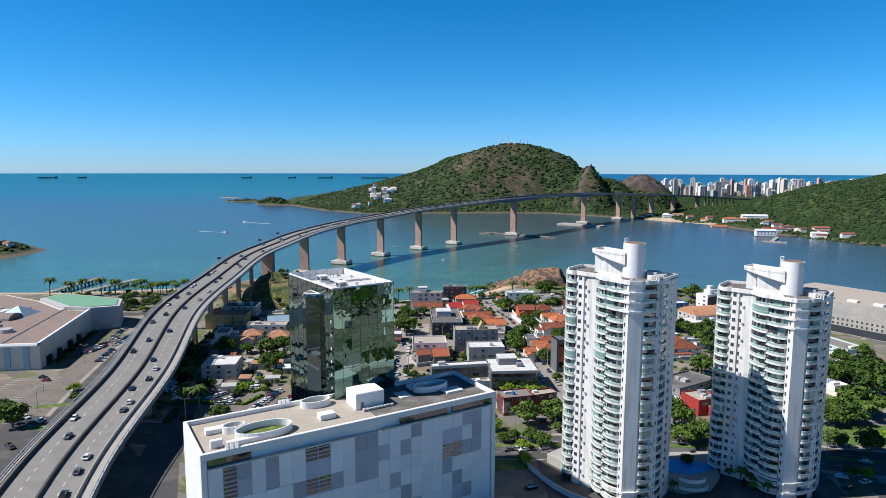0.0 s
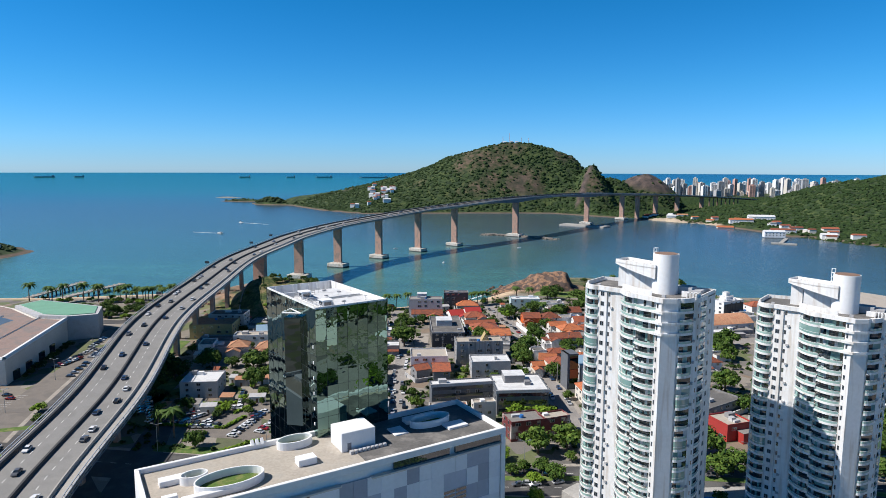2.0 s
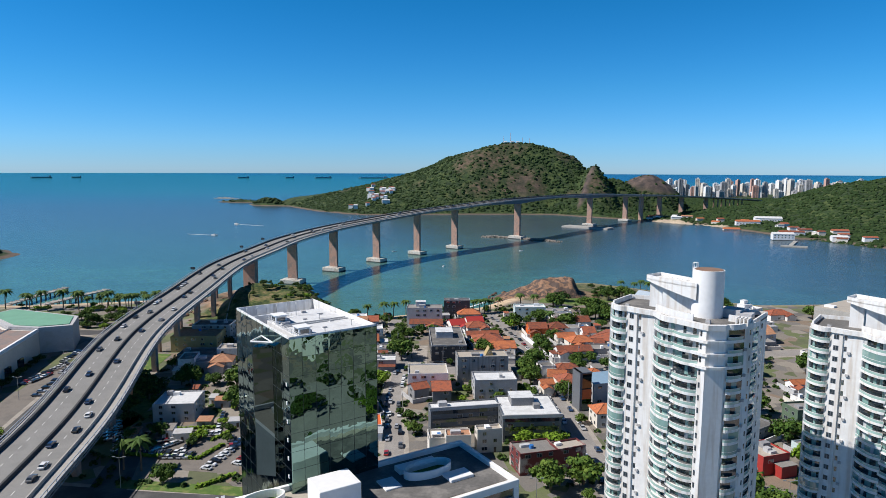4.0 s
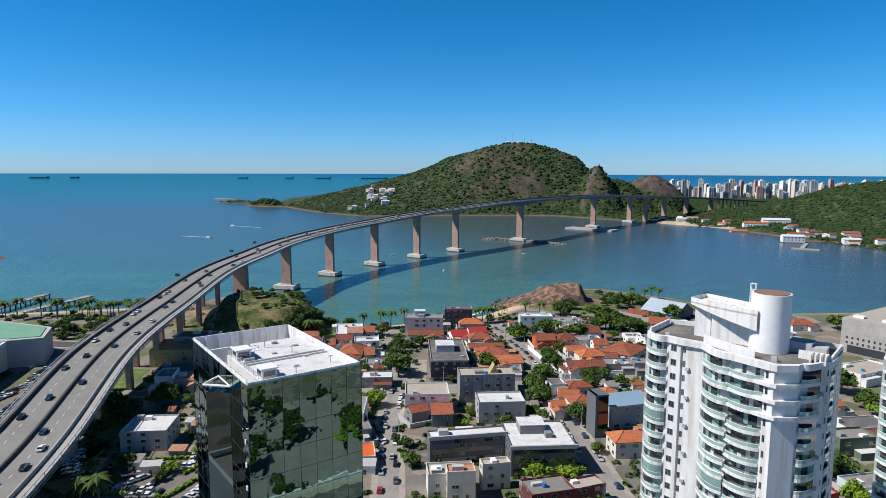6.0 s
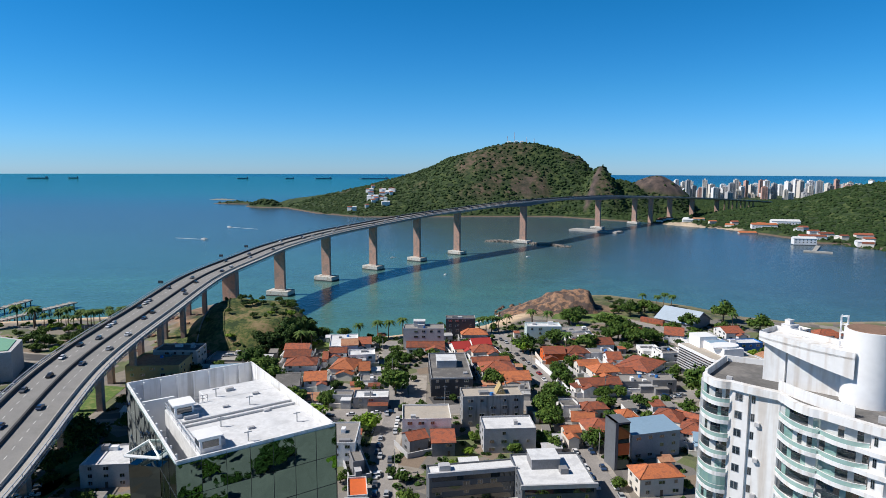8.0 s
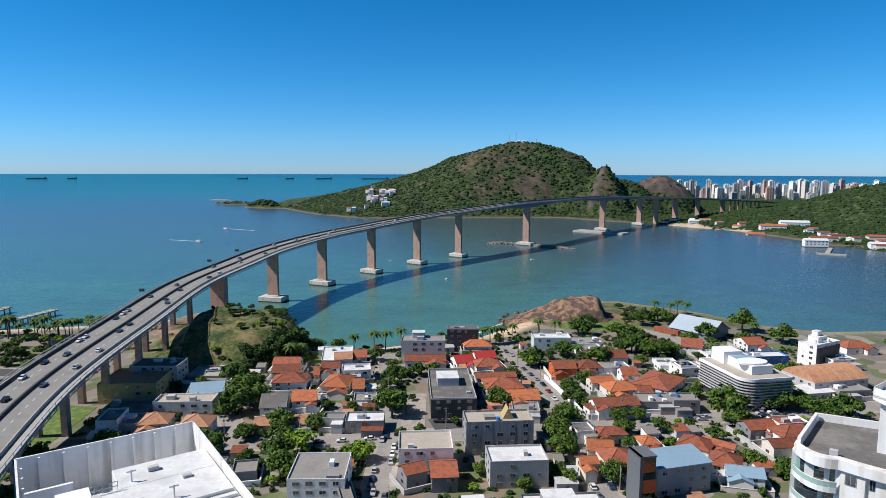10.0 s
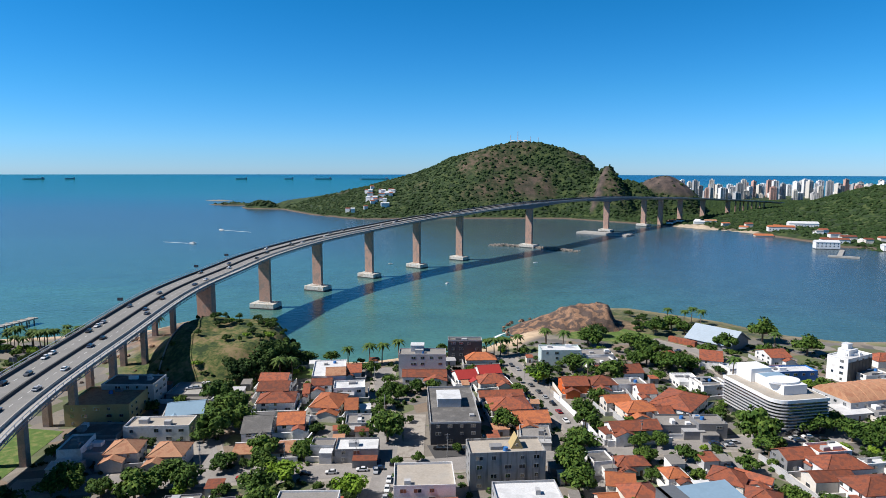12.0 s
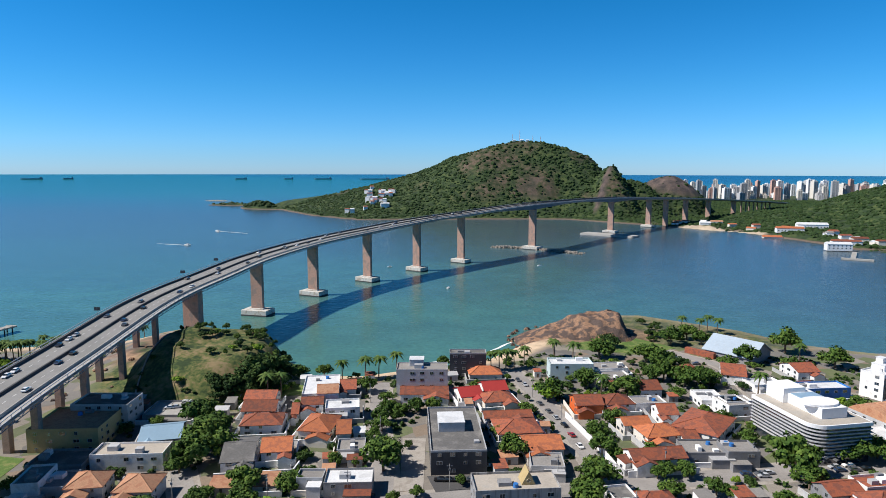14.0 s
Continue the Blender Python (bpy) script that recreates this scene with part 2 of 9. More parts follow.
def cyl(bm, x, y, z0, z1, r0, r1=None, n=12, mi=0):
    r1 = r0 if r1 is None else r1
    a = [2 * math.pi * i / n for i in range(n)]
    lo = [bm.verts.new((x + r0 * math.cos(t), y + r0 * math.sin(t), z0)) for t in a]
    hi = [bm.verts.new((x + r1 * math.cos(t), y + r1 * math.sin(t), z1)) for t in a]
    for i in range(n):
        bm.faces.new((lo[i], lo[(i + 1) % n], hi[(i + 1) % n], hi[i])).material_index = mi
    bm.faces.new([bm.verts.new(v.co) for v in hi]).material_index = mi
    bm.faces.new([bm.verts.new(v.co) for v in lo[::-1]]).material_index = mi


def tube(bm, a, b, r0, r1, n=6, mi=0):
    a, b = Vector(a), Vector(b)
    q = (b - a).to_track_quat("Z", "Y").to_matrix()
    rings = []
    for c, r in ((a, r0), (b, r1)):
        rings.append([bm.verts.new(c + q @ Vector((r * math.cos(2 * math.pi * i / n), r * math.sin(2 * math.pi * i / n), 0))) for i in range(n)])
    for i in range(n):
        bm.faces.new((rings[0][i], rings[0][(i + 1) % n], rings[1][(i + 1) % n], rings[1][i])).material_index = mi
    bm.faces.new(rings[1]).material_index = mi


def sheet(name, xs, ys, f, material, keep=None):
    """A height sheet over a grid; keep: which corners belong to it."""
    bm = bmesh.new()
    vs = {}
    for i, x in enumerate(xs):
        for j, y in enumerate(ys):
            if keep is None or keep(x, y):
                vs[i, j] = bm.verts.new((x, y, f(x, y)))
    for i in range(len(xs) - 1):
        for j in range(len(ys) - 1):
            q = [vs.get(k) for k in ((i, j), (i + 1, j), (i + 1, j + 1), (i, j + 1))]
            if all(q):
                bm.faces.new(q).smooth = True
    return part(name, bm, material)


def inside(x, y, pts):
    """Distance to a polygon's edge, positive inside it."""
    best, odd = 1e9, False
    for (ax, ay), (bx, by) in zip(pts, pts[1:] + pts[:1]):
        dx, dy = bx - ax, by - ay
        t = max(0.0, min(1.0, ((x - ax) * dx + (y - ay) * dy) / (dx * dx + dy * dy)))
        best = min(best, math.hypot(x - ax - t * dx, y - ay - t * dy))
        if (ay > y) != (by > y) and x < ax + (y - ay) / (by - ay) * dx:
            odd = not odd
    return best if odd else -best


def soft(t):
    t = max(0.0, min(1.0, t))
    return t * t * (3 - 2 * t)


def wob(x, y, s, seed=0.0):
    return noise.noise((x / s, y / s, seed))

# ---- sea, near land, far land ----
EYE_MID, GROUND = Vector((0, 100, 0)), 6.0


def sea_material():
    m = mat("sea_water", (0.02, 0.12, 0.16), 0.22, 0.17, 0.30)
    n, l = m.node_tree.nodes, m.node_tree.links
    b = n["Principled BSDF"]
    geo, sep = n.new("ShaderNodeNewGeometry"), n.new("ShaderNodeSeparateXYZ")
    l.new(geo.outputs["Position"], sep.inputs[0])
    streak, mapn = n.new("ShaderNodeTexNoise"), n.new("ShaderNodeMapping")
    mapn.inputs["Scale"].default_value = (0.0022, 0.006, 0.0)
    streak.inputs["Scale"].default_value, streak.inputs["Detail"].default_value = 1.0, 5
    l.new(geo.outputs["Position"], mapn.inputs["Vector"])
    l.new(mapn.outputs["Vector"], streak.inputs["Vector"])
    far = n.new("ShaderNodeMath")
    far.operation = "MULTIPLY_ADD"
    far.inputs[1].default_value, far.inputs[2].default_value = 700.0, -350.0
    l.new(streak.outputs["Fac"], far.inputs[0])
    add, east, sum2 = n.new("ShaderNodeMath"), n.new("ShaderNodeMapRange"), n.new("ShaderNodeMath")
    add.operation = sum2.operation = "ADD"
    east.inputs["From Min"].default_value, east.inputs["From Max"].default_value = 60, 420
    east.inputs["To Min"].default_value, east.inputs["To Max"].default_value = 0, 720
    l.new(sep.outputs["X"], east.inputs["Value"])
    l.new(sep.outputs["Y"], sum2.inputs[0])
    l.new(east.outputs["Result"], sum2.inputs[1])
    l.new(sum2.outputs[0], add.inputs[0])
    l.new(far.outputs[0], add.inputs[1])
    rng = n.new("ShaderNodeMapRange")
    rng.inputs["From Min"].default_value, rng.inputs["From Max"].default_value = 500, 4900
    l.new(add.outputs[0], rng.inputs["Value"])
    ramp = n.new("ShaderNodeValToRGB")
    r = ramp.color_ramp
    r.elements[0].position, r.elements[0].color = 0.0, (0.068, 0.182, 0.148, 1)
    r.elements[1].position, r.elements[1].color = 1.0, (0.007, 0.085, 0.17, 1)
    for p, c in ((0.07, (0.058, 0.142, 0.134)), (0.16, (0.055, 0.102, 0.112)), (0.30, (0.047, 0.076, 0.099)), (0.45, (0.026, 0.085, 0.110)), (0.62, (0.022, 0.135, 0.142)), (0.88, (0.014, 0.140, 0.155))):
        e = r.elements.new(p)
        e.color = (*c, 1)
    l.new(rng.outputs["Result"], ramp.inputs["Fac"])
    hsv = [x for x in n if x.type == "HUE_SAT"][0]
    l.new(ramp.outputs["Color"], hsv.inputs["Color"])
    w1, w2, mixw, bp = n.new("ShaderNodeTexNoise"), n.new("ShaderNodeTexNoise"), n.new("ShaderNodeMath"), n.new("ShaderNodeBump")
    w1.inputs["Scale"].default_value, w2.inputs["Scale"].default_value = 0.25, 0.04
    w1.inputs["Detail"].default_value = 6
    mixw.operation = "ADD"
    for w in (w1, w2):
        l.new(geo.outputs["Position"], w.inputs["Vector"])
    l.new(w1.outputs["Fac"], mixw.inputs[0])
    l.new(w2.outputs["Fac"], mixw.inputs[1])
    l.new(mixw.outputs[0], bp.inputs["Height"])
    bp.inputs["Strength"].default_value, bp.inputs["Distance"].default_value = 0.35, 1.0
    l.new(bp.outputs["Normal"], b.inputs["Normal"])
    b.inputs["IOR"].default_value = 1.33
    b.inputs["Specular IOR Level"].default_value = 0.35
    return m


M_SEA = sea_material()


def build_sea():
    """One water sheet to the horizon; its rim rises to the eye's horizon line, the depth of view being limited."""
    bm = bmesh.new()
    radii = [0, 300, 700, 1200, 1800, 2400, 3000] + [3000 + 1850 * i / 14 for i in range(1, 15)]
    n, rows = 96, []
    for r in radii:
        z = 85.3 * max(0.0, (r - 3000) / 1850) ** 1.6
        rows.append([bm.verts.new((r * math.sin(2 * math.pi * k / n), 100 + r * math.cos(2 * math.pi * k / n), z)) for k in range(n)] if r else [bm.verts.new((0, 100, 0))])
    for a, b in zip(rows, rows[1:]):
        for k in range(n):
            if len(a) == 1:
                bm.faces.new((a[0], b[(k + 1) % n], b[k]))
            else:
                bm.faces.new((a[k], a[(k + 1) % n], b[(k + 1) % n], b[k])).smooth = True
    bmesh.ops.recalc_face_normals(bm, faces=bm.faces)
    if bm.faces[0].normal.z < 0:
        bmesh.ops.reverse_faces(bm, faces=bm.faces)
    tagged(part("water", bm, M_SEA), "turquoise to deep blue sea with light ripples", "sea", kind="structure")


build_sea()

SHORE = [(-1500, -600), (-1500, 560), (-700, 566), (-406, 573), (-334, 574), (-261, 592), (-215, 606), (-184, 640), (-140, 634),
         (-112, 590), (-88, 556), (-78, 539), (-49, 538), (-31, 547), (-1, 560), (22, 571), (39, 594), (52, 612), (70, 655), (100, 684),
         (150, 686), (189, 655), (213, 634), (235, 600), (262, 585), (330, 590), (600, 560), (1500, 540), (1500, -600)]


def mound_range(x, y):
    return (abs((x + 124) / 44) ** 2.2 + abs((y - 521) / 51) ** 2.2) ** (1 / 2.2)


def town_height(x, y):
    d = inside(x, y, SHORE)
    z = -3 + 9 * soft((d + 10) / 34)
    if y > 430:
        # grassy mound beside the bridge
        p = mound_range(x, y)
        z += (14 + 4.5 * max(0.0, min(1.0, (y - 490) / 50)) + 1.6 * wob(x, y, 14)) * soft((1 - p) / 0.52)
        z += 9.0 * soft(1.25 - math.hypot((x + 168) / 32, (y - 552) / 66)) * soft(d / 15)
    return z


def ground_material():
    m = mat("town_ground", (0.25, 0.22, 0.19), 0.95, 0.25, 1.5, 0.02, fine=20, second=(0.14, 0.13, 0.115), mix=0.52)
    n, l = m.node_tree.nodes, m.node_tree.links
    at = n.new("ShaderNodeVertexColor")
    at.layer_name = "cover"
    sep, hsv = n.new("ShaderNodeSeparateColor"), [x for x in n if x.type == "HUE_SAT"][0]
    l.new(at.outputs["Color"], sep.inputs[0])
    plots, plot_ramp, pgeo = n.new("ShaderNodeTexVoronoi"), n.new("ShaderNodeValToRGB"), n.new("ShaderNodeNewGeometry")
    plots.inputs["Scale"].default_value = 0.11
    l.new(pgeo.outputs["Position"], plots.inputs["Vector"])
    tone = n.new("ShaderNodeSeparateColor")
    l.new(plots.outputs["Color"], tone.inputs[0])
    pr = plot_ramp.color_ramp
    pr.interpolation = "CONSTANT"
    pr.elements[0].position, pr.elements[0].color = 0.0, (0.21, 0.185, 0.155, 1)
    pr.elements[1].position, pr.elements[1].color = 0.84, (0.10, 0.135, 0.035, 1)
    for p, c in ((0.22, (0.16, 0.15, 0.14)), (0.38, (0.28, 0.25, 0.21)), (0.52, (0.075, 0.10, 0.03)), (0.66, (0.11, 0.105, 0.10)), (0.76, (0.22, 0.16, 0.11))):
        e0 = pr.elements.new(p)
        e0.color = (*c, 1)
    l.new(tone.outputs[0], plot_ramp.inputs["Fac"])
    pm = n.new("ShaderNodeMix")
    pm.data_type = "RGBA"
    pm.inputs[0].default_value = 0.75
    l.new(hsv.inputs["Color"].links[0].from_socket, pm.inputs[6])
    l.new(plot_ramp.outputs["Color"], pm.inputs[7])
    src = pm.outputs[2]
    nz = n.new("ShaderNodeTexNoise")
    nz.inputs["Scale"].default_value, nz.inputs["Detail"].default_value = 0.09, 6
    geo = n.new("ShaderNodeNewGeometry")
    l.new(geo.outputs["Position"], nz.inputs["Vector"])
    grass = n.new("ShaderNodeValToRGB")
    g = grass.color_ramp
    g.elements[0].position, g.elements[0].color = 0.34, (0.022, 0.045, 0.010, 1)
    g.elements[1].position, g.elements[1].color = 0.68, (0.20, 0.15, 0.075, 1)
    for p, c in ((0.44, (0.062, 0.088, 0.020)), (0.54, (0.115, 0.115, 0.036))):
        e = g.elements.new(p)
        e.color = (*c, 1)
    tuft, tmix = n.new("ShaderNodeTexNoise"), n.new("ShaderNodeMath")
    tuft.inputs["Scale"].default_value, tuft.inputs["Detail"].default_value = 0.55, 6
    l.new(geo.outputs["Position"], tuft.inputs["Vector"])
    tmix.operation = "MULTIPLY_ADD"
    tmix.inputs[1].default_value = 0.75
    shift = n.new("ShaderNodeMath")
    shift.inputs[1].default_value = 0.375
    shift.operation = "SUBTRACT"
    l.new(tuft.outputs["Fac"], tmix.inputs[0])
    l.new(nz.outputs["Fac"], shift.inputs[0])
    l.new(shift.outputs[0], tmix.inputs[2])
    l.new(tmix.outputs[0], grass.inputs["Fac"])
    rock = n.new("ShaderNodeValToRGB")
    r = rock.color_ramp
    r.elements[0].position, r.elements[0].color = 0.35, (0.10, 0.062, 0.045, 1)
    r.elements[1].position, r.elements[1].color = 0.65, (0.34, 0.21, 0.135, 1)
    l.new(nz.outputs["Fac"], rock.inputs["Fac"])
    sand = n.new("ShaderNodeRGB")
    sand.outputs[0].default_value = (0.56, 0.42, 0.28, 1)
    out = src
    for k, c in enumerate((grass.outputs["Color"], sand.outputs[0], rock.outputs["Color"])):
        mx = n.new("ShaderNodeMix")
        mx.data_type = "RGBA"
        l.new(sep.outputs[k], mx.inputs[0])
        l.new(out, mx.inputs[6])
        l.new(c, mx.inputs[7])
        out = mx.outputs[2]
    l.new(out, hsv.inputs["Color"])
    return m


def build_ground():
    xs = [-1500, -1000, -700, -500] + list(range(-420, -250, 10)) + list(range(-250, 300, 5)) + list(range(300, 420, 12)) + [500, 700, 1000, 1500]
    ys = [-600, -300, -100] + list(range(0, 440, 20)) + list(range(440, 720, 5))
    ob = sheet("ground", xs, ys, town_height, ground_material(), lambda x, y: y < 700 and inside(x, y, SHORE) > -16)
    col = ob.data.color_attributes.new("cover", "FLOAT_COLOR", "POINT")
    for v, c in zip(ob.data.vertices, col.data):
        x, y, z = v.co
        d = inside(x, y, SHORE)
        sand = soft((31 - d) / 7) * (1 if -85 < x < 78 and y > 500 or x < -185 else 0.25)
        mound = soft((1.3 - mound_range(x, y)) / 0.3) if y > 465 else 0
        rockn = soft((1.1 - math.hypot((x - 94) / 44, (y - 606) / 28)) * 4) * 0.7
        rockn = max(rockn, 0.9 * soft((1.0 - math.hypot((x + 176) / 26, (y - 545) / 50)) * 3) * soft(0.5 + 2 * wob(x, y, 12)))
        park = soft((d - 8) / 8) * soft((x - 60) / 20) * soft((y - 560) / 30) * 0.8
        c.color = (max(min(1, mound * 1.6), park), sand * (1 - min(1, mound * 1.5)), rockn, 1)
    tagged(ob, "town land with streets, grassy mound and sandy shore", "ground", kind="structure")


build_ground()

FAR_SHORE = [(-560, 2060), (-481, 2036), (-331, 1786), (-200, 1662), (-123, 1676), (100, 1700), (279, 1700), (382, 1592), (471, 1497), (566, 1356),
             (597, 1210), (606, 1080), (650, 960), (760, 850), (1100, 700), (2600, 600), (2600, 3500), (900, 3300), (560, 2500), (200, 2350), (-200, 2300), (-420, 2220)]
RIDGE_X = [-620, -579, -509, -439, -335, -230, -144, -82, -43, 11, 88, 134, 188, 257, 319, 374, 397, 415, 470, 520]
RIDGE_Z = [0, 8, 24, 30, 46, 70, 93, 110, 124, 151, 171, 184, 194, 191, 176, 156, 138, 112, 60, 10]


def far_height(x, y):
    d = inside(x, y, FAR_SHORE)
    z = -4 + 9 * soft((d + 8) / 60)
    big = wob(x, y, 130, 1) * 9 + wob(x, y, 45, 2) * 6
    top = float(np.interp(x, RIDGE_X, RIDGE_Z))
    ridge = float(np.interp(x, (-620, -200, 100, 520), (2150, 2060, 1950, 1950)))
    front = float(np.interp(x, (-620, -480, -331, -200, 279, 382, 520), (2080, 2020, 1790, 1665, 1700, 1640, 1560)))
    back = ridge + 330
    t = (ridge - y) / max(60, ridge - front) if y < ridge else (y - ridge) / (back - ridge)
    if top > 0 and t < 1:
        z = max(z, (top + big * soft(top / 60) * soft(t * 4)) * (1 - soft(t) ** 1.0) ** 0.85)
    # steep knob and the round rock beside the bridge's far end
    for cx, cy, rx, ry, h, p in ((405, 1800, 62, 110, 122, 1.0), (470, 1830, 90, 110, 92, 1.0), (578, 1890, 74, 90, 101, 0.42)):
        t = math.hypot((x - cx) / rx, (y - cy) / ry)
        if t < 1.6:
            z = max(z, (h + big * 0.6) * (1 - soft(t / 1.6)) ** p)
    # stone spine running down from the knob
    if 1670 < y < 1810 and 320 < x < 430:
        z += 15 * soft(1 - abs(x - 402 - (y - 1785) * 0.6) / 17) * soft((y - 1675) / 30) * soft((1808 - y) / 20)
    # long wooded hill
    rz = float(np.interp(x, (560, 672, 739, 816, 881, 946, 1034, 1300, 1900), (0, 20, 30, 58, 77, 91, 112, 135, 100)))
    t = abs(y - (1500 - 0.15 * (x - 700))) / (390 if y < 1500 else 330)
    if t < 1:
        z = max(z, 4 + (rz + big) * (1 - soft(t)))
    return min(z, -3.2 + 0.8 * max(0.0, d + 10))


def hill_material():
    m = mat("hill_cover", (0.045, 0.062, 0.02), 0.95, 0.25, 0.2, 1.5, fine=10)
    n, l = m.node_tree.nodes, m.node_tree.links
    geo, sep = n.new("ShaderNodeNewGeometry"), n.new("ShaderNodeSeparateXYZ")
    l.new(geo.outputs["Position"], sep.inputs[0])
    ramp, dry, dmix = n.new("ShaderNodeValToRGB"), n.new("ShaderNodeValToRGB"), n.new("ShaderNodeMix")
    fine = n.new("ShaderNodeTexNoise")
    fine.inputs["Scale"].default_value, fine.inputs["Detail"].default_value = 0.07, 8
    l.new(geo.outputs["Position"], fine.inputs["Vector"])
    for rr, cols in ((ramp, ((0.36, (0.012, 0.028, 0.008)), (0.5, (0.026, 0.050, 0.012)), (0.64, (0.058, 0.080, 0.020)))),
                     (dry, ((0.36, (0.020, 0.032, 0.010)), (0.48, (0.050, 0.050, 0.022)), (0.64, (0.115, 0.080, 0.056))))):
        r = rr.color_ramp
        r.elements[0].position, r.elements[0].color = cols[0][0], (*cols[0][1], 1)
        r.elements[1].position, r.elements[1].color = cols[2][0], (*cols[2][1], 1)
        e = r.elements.new(cols[1][0])
        e.color = (*cols[1][1], 1)
        l.new(fine.outputs["Fac"], rr.inputs["Fac"])
    rk = n.new("ShaderNodeVertexColor")
    rk.layer_name = "rock"
    chan = n.new("ShaderNodeSeparateColor")
    l.new(rk.outputs["Color"], chan.inputs[0])
    dmix.data_type = "RGBA"
    l.new(chan.outputs[1], dmix.inputs[0])
    l.new(ramp.outputs["Color"], dmix.inputs[6])
    l.new(dry.outputs["Color"], dmix.inputs[7])
    hsv = [x for x in n if x.type == "HUE_SAT"][0]
    shore, mx = n.new("ShaderNodeMapRange"), n.new("ShaderNodeMix")
    shore.inputs["From Min"].default_value, shore.inputs["From Max"].default_value = 3.0, 1.6
    mx.data_type = "RGBA"
    shoretone = n.new("ShaderNodeMix")
    shoretone.data_type = "RGBA"
    shoretone.inputs[6].default_value, shoretone.inputs[7].default_value = (0.13, 0.095, 0.07, 1), (0.42, 0.34, 0.25, 1)
    l.new(shoretone.outputs[2], mx.inputs[7])
    l.new(sep.outputs["Z"], shore.inputs["Value"])
    edge = n.new("ShaderNodeMath")
    edge.operation = "MAXIMUM"
    l.new(shore.outputs["Result"], edge.inputs[0])
    l.new(chan.outputs[2], edge.inputs[1])
    l.new(chan.outputs[2], shoretone.inputs[0])
    l.new(edge.outputs[0], mx.inputs[0])
    l.new(dmix.outputs[2], mx.inputs[6])
    rmix, rcol = n.new("ShaderNodeMix"), n.new("ShaderNodeValToRGB")
    rmix.data_type = "RGBA"
    rcol.color_ramp.elements[0].position, rcol.color_ramp.elements[0].color = 0.35, (0.036, 0.031, 0.031, 1)
    rcol.color_ramp.elements[1].position, rcol.color_ramp.elements[1].color = 0.65, (0.125, 0.090, 0.076, 1)
    nz2 = n.new("ShaderNodeTexNoise")
    nz2.inputs["Scale"].default_value, nz2.inputs["Detail"].default_value = 0.05, 6
    l.new(geo.outputs["Position"], nz2.inputs["Vector"])
    l.new(nz2.outputs["Fac"], rcol.inputs["Fac"])
    l.new(chan.outputs[0], rmix.inputs[0])
    l.new(mx.outputs[2], rmix.inputs[6])
    l.new(rcol.outputs["Color"], rmix.inputs[7])
    l.new(rmix.outputs[2], hsv.inputs["Color"])
    return m


def rocky(x, y):
    """Where the far hills are bare stone."""
    dome = soft((1.15 - math.hypot((x - 585) / 66, (y - 1862) / 70)) * 3)
    slab = soft((1.0 - math.hypot((x - 402 - (y - 1785) * 0.6) / 13, (y - 1742) / 62)) * 3)
    face = soft((1.0 - math.hypot((x - 215) / 62, (y - 1790) / 36)) * 2) * soft(0.6 + 1.6 * wob(x, y, 25, 6))
    return max(dome, slab, face * 0.45)


def bare(x, y):
    """Where the scrub of the far hills gives way to dry brown grass."""
    k = soft(2.6 * (noise.noise((x / 150, y / 110, 5)) + 0.5 * noise.noise((x / 45, y / 45, 9)) - 0.12))
    for cx, cy, rx, ry in ((215, 1800, 85, 60), (60, 1745, 80, 40), (120, 1880, 120, 50)):
        k = max(k, soft(2.2 * (1.0 - math.hypot((x - cx) / rx, (y - cy) / ry) + 0.7 * noise.noise((x / 30, y / 30, 2)))))
    return k * soft((far_height(x, y) - 30) / 30)


M_HILL = hill_material()


def build_far_land():
    xs = list(range(-640, 1400, 11)) + [1500, 1700, 2000, 2600]
    ys = list(range(680, 1480, 16)) + list(range(1480, 2300, 11)) + list(range(2300, 3520, 60))
    ob = sheet("headland", xs, ys, far_height, M_HILL, lambda x, y: inside(x, y, FAR_SHORE) > -24)
    col = ob.data.color_attributes.new("rock", "FLOAT_COLOR", "POINT")
    for v, c in zip(ob.data.vertices, col.data):
        x, y = v.co.x, v.co.y
        beach = soft((15 - inside(x, y, FAR_SHORE)) / 6) if 430 < x < 580 and 1330 < y < 1490 else 0.0
        c.color = (rocky(x, y) if x < 720 else 0.0, bare(x, y) if x < 640 else 0.0, beach, 1)
    tagged(ob, "green and brown wooded headland hills across the bay", "hill", kind="structure")


build_far_land()


def build_rock():
    """The bare granite dome on the shore: a long slope to the west, a cliff to the east."""
    def f(x, y):
        u = (x - 112) / (58 if x < 112 else 15)
        v = (y - 611) / (24 if y < 611 else 34)
        d = math.hypot(u, v)
        n1 = noise.noise((x / 16, y / 16, 2)) * 0.22 + noise.noise((x / 6, y / 6, 4)) * 0.10 - 0.30 * abs(noise.noise((x / 13, y / 26, 21))) + 0.10
        rib = 0.05 * math.sin((x * 0.8 + y * 0.5) / 2.2 + 3 * noise.noise((x / 9, y / 9, 7)))
        prof = max(0.0, 1 - d ** (1.7 + 2.0 * soft((x - 92) / 30))) * (1 - 0.72 * soft((x - 112 + 7 * noise.noise((y / 9, 3, 1))) / 6))
        return 4.2 - 9.0 * soft((d - 1.0) * 2.4) + 15.5 * prof * (1 + n1 + rib) - 1.6 * soft((noise.noise((x / 11, y / 20, 12)) - 0.18) * 8) * min(1, prof * 3)
    ob = sheet("rock_outcrop", [44 + 1.3 * i for i in range(72)], [578 + 1.3 * i for i in range(56)], f, M_ROCK)
    tagged(ob, "bare brown granite outcrop sloping into the sea", "rock")


